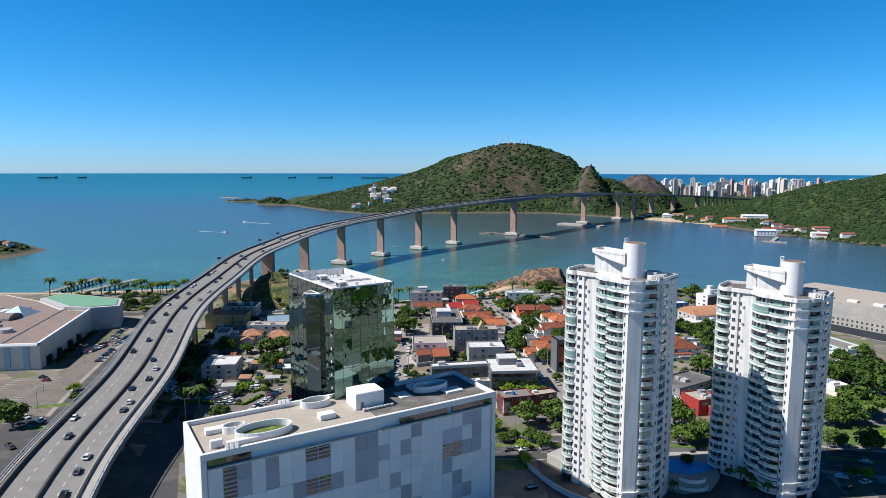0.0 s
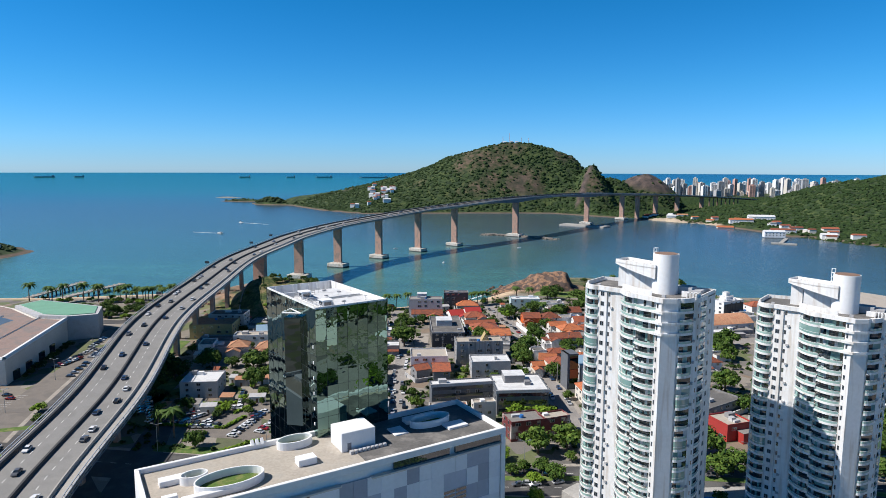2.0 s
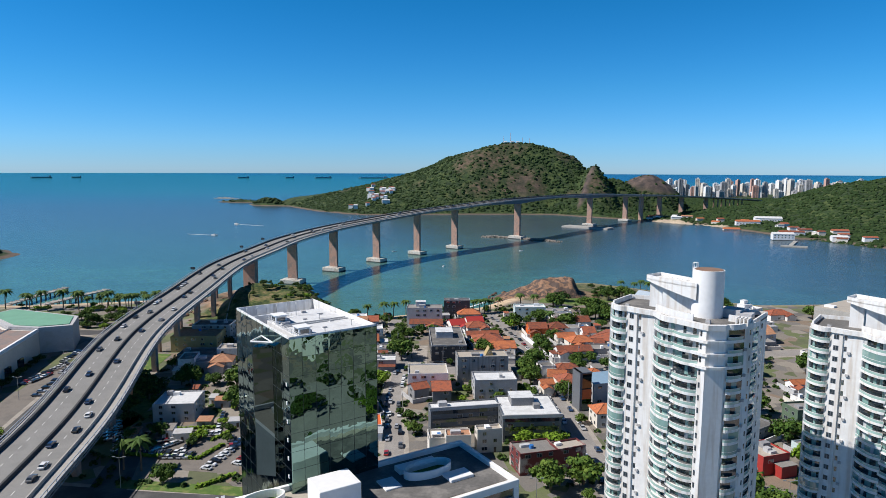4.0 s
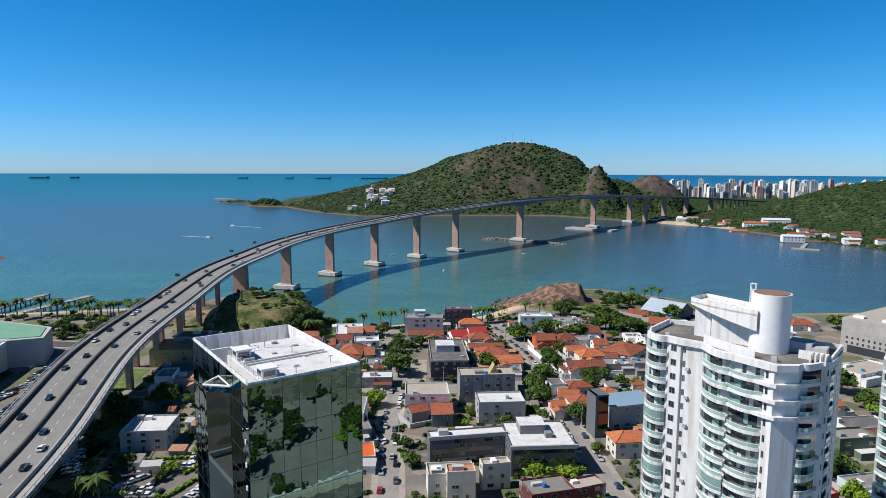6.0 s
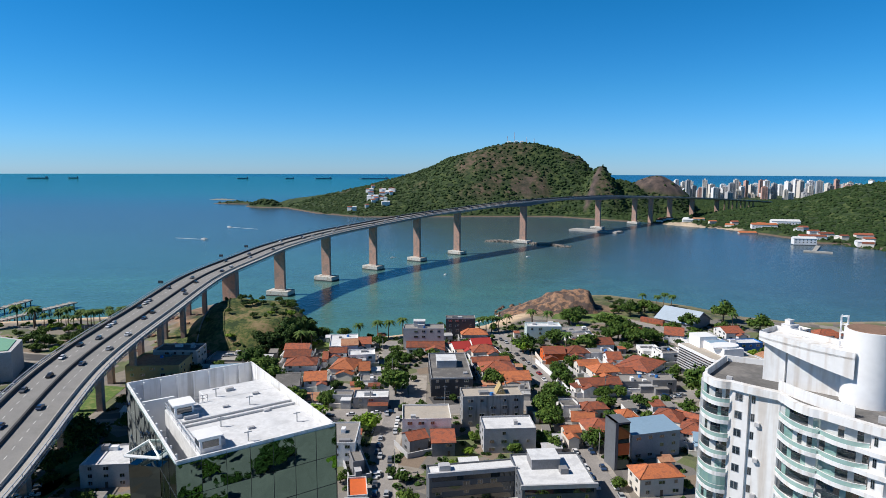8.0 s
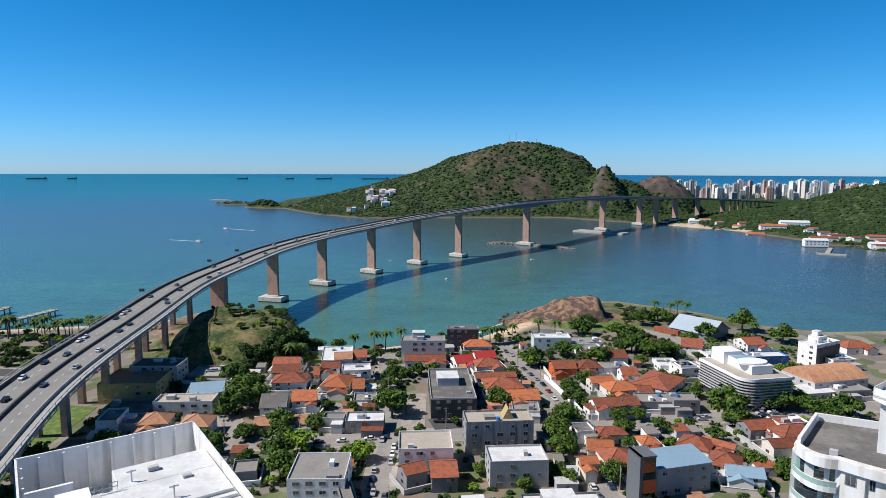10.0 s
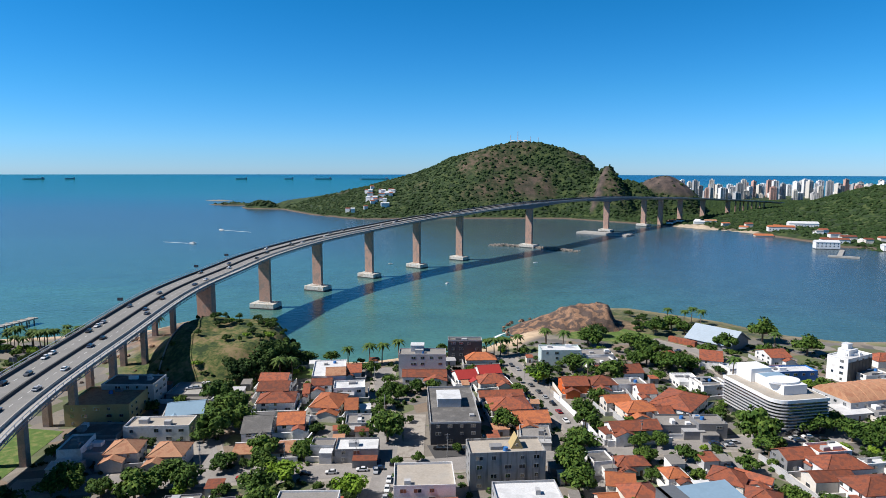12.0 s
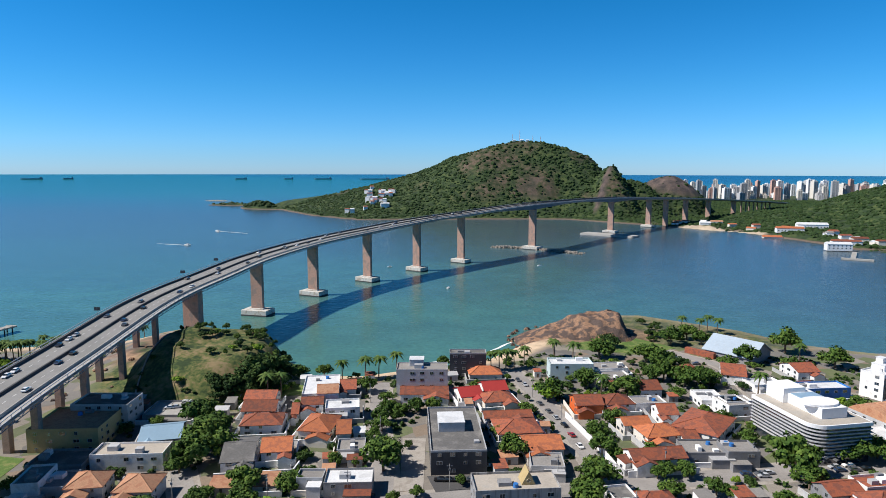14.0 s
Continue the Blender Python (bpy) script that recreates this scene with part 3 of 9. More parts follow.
M_ROCK = mat("weathered_granite", (0.33, 0.19, 0.115), 0.9, 0.5, 1.8, 0.9, fine=6, second=(0.075, 0.052, 0.043), mix=0.48)
build_rock()

# ---- the bridge ----
DECK_W = 28.6
DECK = [(-89.6, 93.0, 14.3), (-122.0, 188.4, 18.4), (-138.4, 282.0, 23.2), (-159.4, 375.9, 30.4), (-166.8, 468.4, 35.3), (-171.0, 552.7, 39.6), (-161.9, 619.6, 43.3), (-151.6, 688.4, 46.2), (-124.6, 768.7, 49.8), (-83.9, 844.3, 53.5), (-35.8, 914.7, 58.1), (15.8, 981.3, 61.1), (122.9, 1120.1, 66.2), (301.8, 1372.5, 64.6), (411.1, 1498.1, 59.6), (453.5, 1520.7, 58.4), (507.5, 1555.9, 56.4), (588.1, 1634.5, 51.6), (694.2, 1744.8, 44.6), (900.0, 1980.0, 29.0), (1010.0, 2110.0, 20.0)]
DECK = [(-42.4, -2.4, 11.1)] + DECK


def smooth_line(pts, step):
    """A Catmull-Rom line through the points, sampled about every step metres."""
    out = []
    p = [2 * Vector(pts[0]) - Vector(pts[1])] + [Vector(q) for q in pts] + [2 * Vector(pts[-1]) - Vector(pts[-2])]
    for a, b, c, d in zip(p, p[1:], p[2:], p[3:]):
        n = max(1, round((c - b).length / step))
        for i in range(n):
            t = i / n
            out.append(0.5 * (2 * b + (c - a) * t + (2 * a - 5 * b + 4 * c - d) * t * t + (3 * b - a - 3 * c + d) * t ** 3))
    return out + [Vector(pts[-1])]


LINE = smooth_line(DECK, 6.0)
SIDE = []
for i_, p_ in enumerate(LINE):
    d_ = LINE[min(i_ + 1, len(LINE) - 1)] - LINE[max(i_ - 1, 0)]
    # the roadway widens towards its ramps on land
    SIDE.append(Vector((d_.y, -d_.x, 0)).normalized() * float(np.interp(p_.y, (150, 420, 560, 690), (1.06, 1.06, 1.05, 1.035))))


def deck_at(y):
    i = min(range(len(LINE)), key=lambda k: abs(LINE[k].y - y))
    return LINE[i], SIDE[i]


def sweep(profile, i0=0, i1=None, closed=True):
    """A profile of (across, up) carried along the deck line; up may be a function of the sample."""
    bm = bmesh.new()
    rows = []
    for p, s, k in list(zip(LINE, SIDE, range(len(LINE))))[i0:i1]:
        prof = profile(k) if callable(profile) else profile
        rows.append([bm.verts.new(p + s * a + Vector((0, 0, h))) for a, h in prof])
    n = len(rows[0])
    for r, q in zip(rows, rows[1:]):
        for j in range(n if closed else n - 1):
            bm.faces.new((r[j], q[j], q[(j + 1) % n], r[(j + 1) % n]))
    if closed:
        bm.faces.new(rows[0])
        bm.faces.new(rows[-1][::-1])
    bmesh.ops.recalc_face_normals(bm, faces=bm.faces)
    return bm


PIERS = [(-151.8, 688.4), (-124.3, 768.7), (-83.9, 844.3), (-36.1, 914.7), (15.9, 981.3), (123.3, 1120.1), (301.8, 1372.5), (411.1, 1498.1), (453.5, 1520.7), (507.5, 1555.9), (588.1, 1634.5), (694.2, 1744.8)]


def girder_depth(k):
    """Deeper over the two main piers, as a haunched box girder is."""
    y = LINE[k].y
    d = 3.4
    for py, w, extra in ((1120, 110, 4.5), (1372, 110, 4.5), (982, 50, 1.2), (1498, 50, 1.2)):
        d += extra * max(0.0, 1 - abs(y - py) / w) ** 1.3
    return d


def build_bridge():
    br = thing("bridge", pose(0, 0, 0), "long curved concrete road bridge with pinkish piers and dark barriers", "bridge", kind="structure")
    h = DECK_W / 2
    part("deck", sweep([(-h, 0), (h, 0), (h, -0.8), (-h, -0.8)]), M_CONC, br)
    part("roadway", sweep([(-h + 3.4, 0.06), (-0.75, 0.06), (-0.75, -0.1), (-h + 3.4, -0.1)]), M_ROADBR, br, "pale worn concrete carriageway")
    part("roadway", sweep([(0.75, 0.06), (h - 4.6, 0.06), (h - 4.6, -0.1), (0.75, -0.1)]), M_ROADBR, br, "pale worn concrete carriageway")
    part("median_barrier", sweep([(-0.7, 0.0), (-0.35, 1.1), (0.35, 1.1), (0.7, 0.0)]), M_BARRIER, br, "dark concrete median barrier")
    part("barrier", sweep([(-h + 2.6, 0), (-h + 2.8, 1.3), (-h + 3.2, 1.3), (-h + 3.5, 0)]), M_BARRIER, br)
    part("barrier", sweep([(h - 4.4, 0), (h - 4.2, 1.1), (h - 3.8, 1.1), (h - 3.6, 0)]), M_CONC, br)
    for a in (-h + 0.15, h - 0.15):
        part("handrail", sweep([(a - 0.12, 1.2), (a + 0.12, 1.2), (a + 0.12, 1.45), (a - 0.12, 1.45)]), M_RAIL, br, "pale steel handrail")
        part("edge_beam", sweep([(a - 0.15, -1.1), (a + 0.15, -1.1), (a + 0.15, 0.25), (a - 0.15, 0.25)]), M_RAIL, br, "pale steel edge beam")
    posts = bmesh.new()
    for p, s in list(zip(LINE, SIDE))[: 150]:
        for a in (-h + 0.15, h - 0.15):
            c = p + s * a
            box(posts, c.x - 0.08, c.x + 0.08, c.y - 0.08, c.y + 0.08, c.z, c.z + 1.3)
    tagged(part("railing_posts", posts, M_RAIL, br), kind="stuff")
    truss = bmesh.new()
    for i in range(0, 165):
        for a in (h - 0.3, h - 3.6):
            p, q = LINE[i] + SIDE[i] * a, LINE[i + 1] + SIDE[i + 1] * a
            lo_p, lo_q = p - Vector((0, 0, 2.3)), q - Vector((0, 0, 2.3))
            mid = (p + q) / 2 - Vector((0, 0, 0.6))
            tube(truss, lo_p, lo_q, 0.2, 0.2, 4)
            tube(truss, lo_p, mid, 0.15, 0.15, 4)
            tube(truss, mid, lo_q, 0.15, 0.15, 4)
    tagged(part("walkway_truss", truss, M_TRUSS, br, "weathered grey steel lattice truss under the walkway"), kind="stuff")
    last = min(range(len(LINE)), key=lambda k: abs(LINE[k].y - 1046))
    end = min(range(len(LINE)), key=lambda k: abs(LINE[k].y - 1480))
    part("girder", sweep(lambda k: [(-7.5, -0.75), (7.5, -0.75), (5.0, -girder_depth(k)), (-5.0, -girder_depth(k))], 0, last + 1), M_CONC, br, "concrete box girder")
    part("girder", sweep(lambda k: [(-8, -0.75), (8, -0.75), (5.0, -girder_depth(k)), (-5.0, -girder_depth(k))], last, end + 1), M_GIRDER, br, "blue-grey steel main span girder")
    part("girder", sweep(lambda k: [(-7.5, -0.75), (7.5, -0.75), (5.0, -girder_depth(k)), (-5.0, -girder_depth(k))], end), M_CONC, br, "concrete box girder")
    for x, y in PIERS:
        c, s = deck_at(y)
        k = LINE.index(c)
        along = Vector((-s.y, s.x, 0))
        turn = Matrix.Translation((x, y, 0)) @ Matrix((s, along, Vector((0, 0, 1)))).transposed().to_4x4()
        zt = c.z - girder_depth(k) + 0.05
        onland = y > 1505
        bm = bmesh.new()
        wide, thick = (9.5, 3.0) if y < 1040 else (10.0, 4.4)
        zb = -2.0 if not onland else 1.0
        for z0, z1, a0, a1 in ((zb, zt - 3, 1.0, 1.0), (zt - 3, zt, 1.0, 1.12)):
            lo = [bm.verts.new(turn @ Vector((sx * wide / 2 * a0, sy * thick / 2, z0))) for sx, sy in ((-1, -1), (1, -1), (1, 1), (-1, 1))]
            hi = [bm.verts.new(turn @ Vector((sx * wide / 2 * a1, sy * thick / 2, z1))) for sx, sy in ((-1, -1), (1, -1), (1, 1), (-1, 1))]
            for i in range(4):
                bm.faces.new((lo[i], lo[(i + 1) % 4], hi[(i + 1) % 4], hi[i]))
            bm.faces.new(hi)
        pier = part("pier", bm, M_PIER, br, "pinkish concrete bridge pier")
        if not onland:
            f = bmesh.new()
            w2, t2 = (10.6, 6.8) if y < 1040 else (12, 8.5)
            box(f, -w2, w2, -t2, t2, -2.5, 4.7, m=turn)
            box(f, -w2 * 0.56, w2 * 0.56, -t2 * 0.42, t2 * 0.42, 4.7, 5.5, m=turn)
            bmesh.ops.bevel(f, geom=f.edges, offset=0.25, segments=1, affect="EDGES")
            part("footing", f, M_CAP, pier, "pale streaked concrete pile cap")
            f = bmesh.new()
            box(f, -w2 - 0.05, w2 + 0.05, -t2 - 0.05, t2 + 0.05, -2.4, 1.1, m=turn)
            part("tide_band", f, M_BARRIER, pier, "dark algae-stained waterline band")
    # land bents: two columns each, and one broad wall pier at the shore
    for y in (86, 124, 162, 200, 238, 272, 310, 348, 386, 425, 462, 500, 544, 1800, 1850, 1905, 1965):
        c, s = deck_at(y)
        k = LINE.index(c)
        for a in (-5.3, 5.3):
            q = c + s * a
            bm = bmesh.new()
            box(bm, q.x - 1.35, q.x + 1.35, q.y - 1.35, q.y + 1.35, 1.0, c.z - 0.8)
            part("column", bm, M_PIER, br, "pinkish concrete bridge column")
        bm = bmesh.new()
        along = Vector((-s.y, s.x, 0))
        turn = Matrix.Translation((c.x, c.y, c.z)) @ Matrix((s, along, Vector((0, 0, 1)))).transposed().to_4x4()
        box(bm, -8.4, 8.4, -1.3, 1.3, -3.4, -0.7, m=turn)
        part("crossbeam", bm, M_CONC, br)
    c, s = deck_at(594)
    along = Vector((-s.y, s.x, 0))
    turn = Matrix.Translation((c.x, c.y, 0)) @ Matrix((s, along, Vector((0, 0, 1)))).transposed().to_4x4()
    bm = bmesh.new()
    box(bm, -5.2, 5.2, -2.8, 2.8, 1.0, c.z - 3.3, m=turn)
    part("pier", bm, M_PIER, br, "broad concrete shore pier")
    return br


BRIDGE = build_bridge()

# ---- the two round-fronted apartment towers ----
def arc(u0, v0, u1, v1, bulge, n=8):
    """Points from one plan corner to another, bulging to the front by so many metres."""
    out = []
    for i in range(n + 1):
        t = i / n
        out.append((u0 + (u1 - u0) * t, v0 + (v1 - v0) * t - bulge * 4 * t * (1 - t)))
    return out


def band(bm, line, z0, z1, t, mi=0):
    """A curved wall of thickness t along a plan line, standing behind it."""
    inner = [(u, v + t) for u, v in line]
    prism(bm, line + inner[::-1], z0, z1, mi)


def along(u):
    """Place along the front: the western bays are broad, those past the fin narrow."""
    return 1.11 * u if u < 27 else 29.97 + 0.5 * (u - 27)


def plan(line):
    """The front's plan line, drawn out to its blunt nose at the fin."""
    return [(along(u), v + float(np.interp(u, (10, 22, 27.5, 33), (0, -2.6, -2.6, 0)))) for u, v in line]


# bays of the front: the plan lines of their balconies
BAYS = [plan(q) for q in (arc(0.2, 2.2, 4.7, 0.3, 1.4), arc(11.2, 0.2, 16.6, -2.9, 1.3), arc(16.2, -2.2, 22.2, -2.6, 1.2), arc(27.6, -0.3, 32.2, 0.6, 0.8, 5), [(34.9, 3.0), (35.4, 5.2), (34.9, 7.6)])]
STOREY = 2.95


def build_tower(m, z_roof, label):
    t = thing("apartment_tower", m, label, "apartment tower", "pair of apartment towers")
    n = int((z_roof - 7) / STOREY)
    lo = 0.0
    # core: glass in the bays, painted wall elsewhere
    seg = [([(0, 14), (0, 2.4)], 0), (arc(0.4, 2.6, 4.4, 1.2, 0.6), 1), ([(4.6, 0.7), (7.2, 0.3), (7.3, 0.7), (11.2, 0.6)], 0), (arc(11.4, 0.8, 16.4, -1.4, 0.6), 1),
           (arc(16.6, -1.2, 22.2, -1.4, 0.6), 1), ([(22.4, -2.9), (24.0, -3.6), (26.9, -0.7)], 0), ([(27.4, 0.6), (32.2, 1.5)], 1), ([(32.4, 1.7), (34.6, 2.8)], 0), ([(34.6, 3.0), (34.6, 7.8)], 1),
           ([(34.6, 8.2), (34.6, 15), (26, 17), (10, 17), (0, 14)], 0)]
    pick = random.Random(int(z_roof * 10))
    bm = bmesh.new()
    pts = [(q, k) for s, k in seg for q in plan(s)]
    low, high = [bm.verts.new((u, v, lo)) for (u, v), _ in pts], [bm.verts.new((u, v, z_roof - 6)) for (u, v), _ in pts]
    for i in range(len(pts) - 1):
        if (Vector(pts[i][0]) - Vector(pts[i + 1][0])).length > 0.01:
            if pts[i][1] and pts[i + 1][1]:
                (u0, v0), (u1, v1) = pts[i][0], pts[i + 1][0]
                sub = max(1, round(math.hypot(u1 - u0, v1 - v0) / 1.2))
                for s in range(sub):
                    a, b = s / sub, (s + 1) / sub
                    for k in range(n):
                        z1 = z_roof - 6 - STOREY * k
                        q = [bm.verts.new((u0 + (u1 - u0) * c, v0 + (v1 - v0) * c, z)) for c, z in ((a, z1 - STOREY), (b, z1 - STOREY), (b, z1), (a, z1))]
                        bm.faces.new(q).material_index = pick.choice((1, 1, 1, 1, 2, 3, 3))
            else:
                bm.faces.new((low[i], low[i + 1], high[i + 1], high[i]))
    bm.faces.new(high)
    part("core", bm, [M_LEDGE, M_WIN, M_CURTAIN, M_GREENPANE], t)
    zt = z_roof - 6
    slab_meshes, rail_meshes, tall_meshes = [], [], []
    for line in BAYS:
        bm = bmesh.new()
        if len(line) > 3:
            inner = [(u, v + 2.4) for u, v in line]
        else:
            inner = [(u - 1.2, v) for u, v in line]
        prism(bm, line + inner[::-1], -0.30, 0.36)
        lip = [(u, v + 0.1) for u, v in line] if len(line) > 3 else [(u - 0.1, v) for u, v in line]
        prism(bm, line + lip[::-1], 1.0, 1.08)
        bmesh.ops.recalc_face_normals(bm, faces=bm.faces)
        o = part("balcony", bm, M_LEDGE, t)
        slab_meshes.append(o)
        r = bmesh.new()
        off = [(u, v + 0.12) for u, v in line] if len(line) > 3 else [(u - 0.12, v) for u, v in line]
        prism(r, [(u, v + 0.02) for u, v in line] + off[::-1], 0.34, 1.0)
        bmesh.ops.recalc_face_normals(r, faces=r.faces)
        rail_meshes.append(part("glass_railing", r, M_RAILGLASS, o, "green-tinted glass railing"))
        r = bmesh.new()
        prism(r, [(u, v + 0.02) for u, v in line] + off[::-1], 0.26, 2.72)
        bmesh.ops.recalc_face_normals(r, faces=r.faces)
        tall = bpy.data.meshes.new("glass_screen")
        r.to_mesh(tall)
        r.free()
        tall.materials.append(M_GREENPANE)
        tall_meshes.append(tall)
    for k in range(n):
        z = zt - STOREY * (k + 1)
        for j, (o, r) in enumerate(zip(slab_meshes, rail_meshes)):
            dz = -1.0 if j == 2 and k > 2 else 0.0
            if k == 0:
                o.location.z = z + dz
                continue
            c = share("balcony", o.data, t, Matrix.Translation((0, 0, z + dz)))
            if pick.random() < 0.05:
                share("glass_screen", tall_meshes[j], c, None, "green glass screen closing the balcony")
            else:
                share("glass_railing", r.data, c, None, "green-tinted glass railing")
    # continuous bands over the upper storeys
    for k in range(4):
        bm = bmesh.new()
        z = zt - STOREY * k
        band(bm, BAYS[0] + plan([(7.2, -0.1), (11.0, 0.0)]) + BAYS[1][1:] + plan([(22.6, -3.6), (24.4, -4.0), (27.0, -1.6)]) + BAYS[3] + plan([(35.2, 2.5), (35.6, 6)]) if k == 0 else BAYS[1] + plan([(22.6, -3.7), (24.4, -4.1), (27.0, -1.6), (32.4, 0.4)]), z - 0.3, z + (0.9 if k == 0 else 0.35), 1.2)
        bmesh.ops.recalc_face_normals(bm, faces=bm.faces)
        part("band", bm, M_LEDGE, t, "white continuous storey band")
    for z in (2.3, 5.7):
        bm = bmesh.new()
        band(bm, BAYS[1] + BAYS[2][1:] + plan([(22.8, -3.7), (24.4, -4.1), (27.0, -1.6), (32.6, 0.4), (35.6, 3.4)]), z, z + 0.7, 1.0)
        bmesh.ops.recalc_face_normals(bm, faces=bm.faces)
        part("band", bm, M_LEDGE, t, "white continuous storey band")
    win = None
    for k in range(n):
        z = zt - STOREY * (k + 1)
        for u, v, w, yaw in ((5.9, 0.5, 1.2, -8), (7.8, 0.68, 0.6, 0), (9.4, 0.65, 1.3, 0), (22.9, -3.1, 0.5, -22), (33.4, 2.2, 1.0, 45), (34.6, 10.5, 1.2, 90)):
            (u, v), = plan([(u, v)])
            if win is None:
                bm = bmesh.new()
                box(bm, -0.5, 0.5, -0.06, 0.1, 0, 1.3, 0)
                box(bm, -0.43, 0.43, -0.075, 0.1, 0.07, 1.23, 1)
                box(bm, -0.03, 0.03, -0.09, 0.1, 0.07, 1.23, 0)
                win = part("window", bm, [M_STEEL, M_WIN], t)
                win.matrix_basis = pose(u, v, z + 1.0, 0, 0, yaw) @ Matrix.Diagonal((w, 1, 1, 1))
            else:
                share("window", win.data, t, pose(u, v, z + 1.0, 0, 0, yaw) @ Matrix.Diagonal((w, 1, 1, 1)))
        for u, v in plan([(8.5, 0.5), (32.7, 1.6)]):
            if k % 2:
                bm = bmesh.new()
                box(bm, u - 0.35, u + 0.35, v - 0.4, v + 0.1, z + 0.5, z + 1.1)
                part("air_conditioner", bm, M_LIGHTGREY, t)
    # roof: deck, parapet, stair drum, curved screen, plant boxes
    bm = bmesh.new()
    prism(bm, [(u, v + 0.6) for u, v in BAYS[0] + BAYS[1] + plan([(22.6, -3.4), (24.4, -3.8), (27.0, -1.4)]) + BAYS[3]] + plan([(34.8, 3), (34.8, 14.5), (26, 16.6), (10, 16.6), (0.4, 13.8)]), zt + 0.02, zt + 0.3)
    bmesh.ops.recalc_face_normals(bm, faces=bm.faces)
    part("roof", bm, M_ROOFDARK, t)
    bm = bmesh.new()
    band(bm, plan([(0.3, 13.8), (10, 16.6), (26, 16.6), (34.8, 14.6)]), zt + 0.2, zt + 1.3, 0.35)
    for u in (30.6, 31.4, 32.2, 33.0):
        box(bm, u, u + 0.25, 0.6, 3.5, zt + 0.3, zt + 1.9)
    box(bm, 0.4, 0.8, 2.8, 13.5, zt + 0.3, zt + 1.5)
    box(bm, 33.4, 33.75, 3.0, 14.3, zt + 0.3, zt + 1.3)
    box(bm, 28.4, 33.3, 3.2, 3.6, zt + 0.3, zt + 1.8)
    part("parapet", bm, M_LEDGE, t)
    bm = bmesh.new()
    cyl(bm, 22.8, 5.6, zt + 0.2, zt + 11.4, 3.5, n=40)
    for f in bm.faces:
        f.smooth = abs(f.normal.z) < 0.5
    drum = part("stair_drum", bm, M_WHITE, t, "white cylindrical stair and tank drum")
    bm = bmesh.new()
    cyl(bm, 22.8, 5.6, zt + 11.4, zt + 11.5, 3.15, n=40)
    part("drum_lid", bm, M_RUST, drum, "rust-stained drum top")
    bm = bmesh.new()
    line = arc(7.4, 6.6, 21.4, 1.8, 0.8, 10)
    for i in range(len(line) - 1):
        zl = [zt + 7.0 - 2.6 * (i + k) / (len(line) - 1) for k in (0, 1)]
        (ua, va), (ub, vb) = line[i], line[i + 1]
        vs = [bm.verts.new(q) for q in ((ua, va, zl[0]), (ub, vb, zl[1]), (ub, vb, zt + 8.4), (ua, va, zt + 8.4), (ua, va + 0.4, zl[0]), (ub, vb + 0.4, zl[1]), (ub, vb + 0.4, zt + 8.4), (ua, va + 0.4, zt + 8.4))]
        for q in ((0, 1, 2, 3), (5, 4, 7, 6), (3, 2, 6, 7), (1, 0, 4, 5)):
            bm.faces.new([vs[k] for k in q])
    bmesh.ops.remove_doubles(bm, verts=bm.verts, dist=0.001)
    bmesh.ops.recalc_face_normals(bm, faces=bm.faces)
    part("roof_screen", bm, M_LEDGE, t, "white curved rooftop screen wall")
    bm = bmesh.new()
    prism(bm, line + [(19.6, 8.1), (8.6, 12.4)], zt + 7.3, zt + 7.6)
    bmesh.ops.recalc_face_normals(bm, faces=bm.faces)
    part("screen_roof", bm, M_LEDGE, t)
    bm = bmesh.new()
    band(bm, [(7.4, 7.0), (8.6, 12.6), (19.6, 8.2)], zt + 7.6, zt + 8.4, 0.4)
    bmesh.ops.recalc_face_normals(bm, faces=bm.faces)
    part("screen_kerb", bm, M_LEDGE, t)
    for u0, u1, v0, v1 in ((8.2, 11.4, 7.2, 12.0), (12.0, 20.2, 5.8, 8.6)):
        bm = bmesh.new()
        box(bm, u0, u1, v0, v1, zt + 0.2, zt + 7.3)
        part("plant_room", bm, M_LEDGE, t)
    bm = bmesh.new()
    band(bm, arc(11.6, 2.6, 22.4, -2.6, 0.8, 8), zt + 0.2, zt + 2.0, 0.3)
    bmesh.ops.recalc_face_normals(bm, faces=bm.faces)
    part("roof_kerb", bm, M_LEDGE, t, "low curved white roof kerb")
    for u, v, w, d, h in ((27.8, 9.0, 4.0, 4.0, 2.0), (31.0, 8.5, 2.5, 3.0, 1.4), (18.5, 0.6, 1.0, 0.6, 0.9), (25.6, -2.2, 1.0, 0.6, 0.9), (4.4, 2.6, 0.9, 0.6, 0.8)):
        bm = bmesh.new()
        box(bm, u - w / 2, u + w / 2, v - d / 2, v + d / 2, zt + 0.28, zt + 0.3 + h)
        part("roof_unit", bm, M_LIGHTGREY, t)
    mast = bmesh.new()
    for du in (0, 0.9):
        for dv in (0, 0.9):
            tube(mast, (18.6 + du, 7.0 + dv, zt + 7.5), (18.6 + du, 7.0 + dv, zt + 12.6), 0.07, 0.07, 4)
    for z in (8.7, 10.0, 11.3, 12.5):
        tube(mast, (18.6, 7.0, zt + z), (19.5, 7.0, zt + z), 0.06, 0.06, 4)
        tube(mast, (18.6, 7.9, zt + z), (19.5, 7.9, zt + z), 0.06, 0.06, 4)
    part("mast", mast, M_WHITE, t, "white lattice roof mast")
    return t


M_RUST = mat("rust_stained_slab", (0.23, 0.14, 0.095), 0.9, 0.2, 3.0)
build_tower(pose(41.5, 214.6, 6, 0, 0, -40), 80.0, "white apartment tower with curved balconies and a rooftop drum")
build_tower(pose(96.6, 221.0, 6, 0, 0, -40), 73.2, "white apartment tower with curved balconies beside a pool deck")

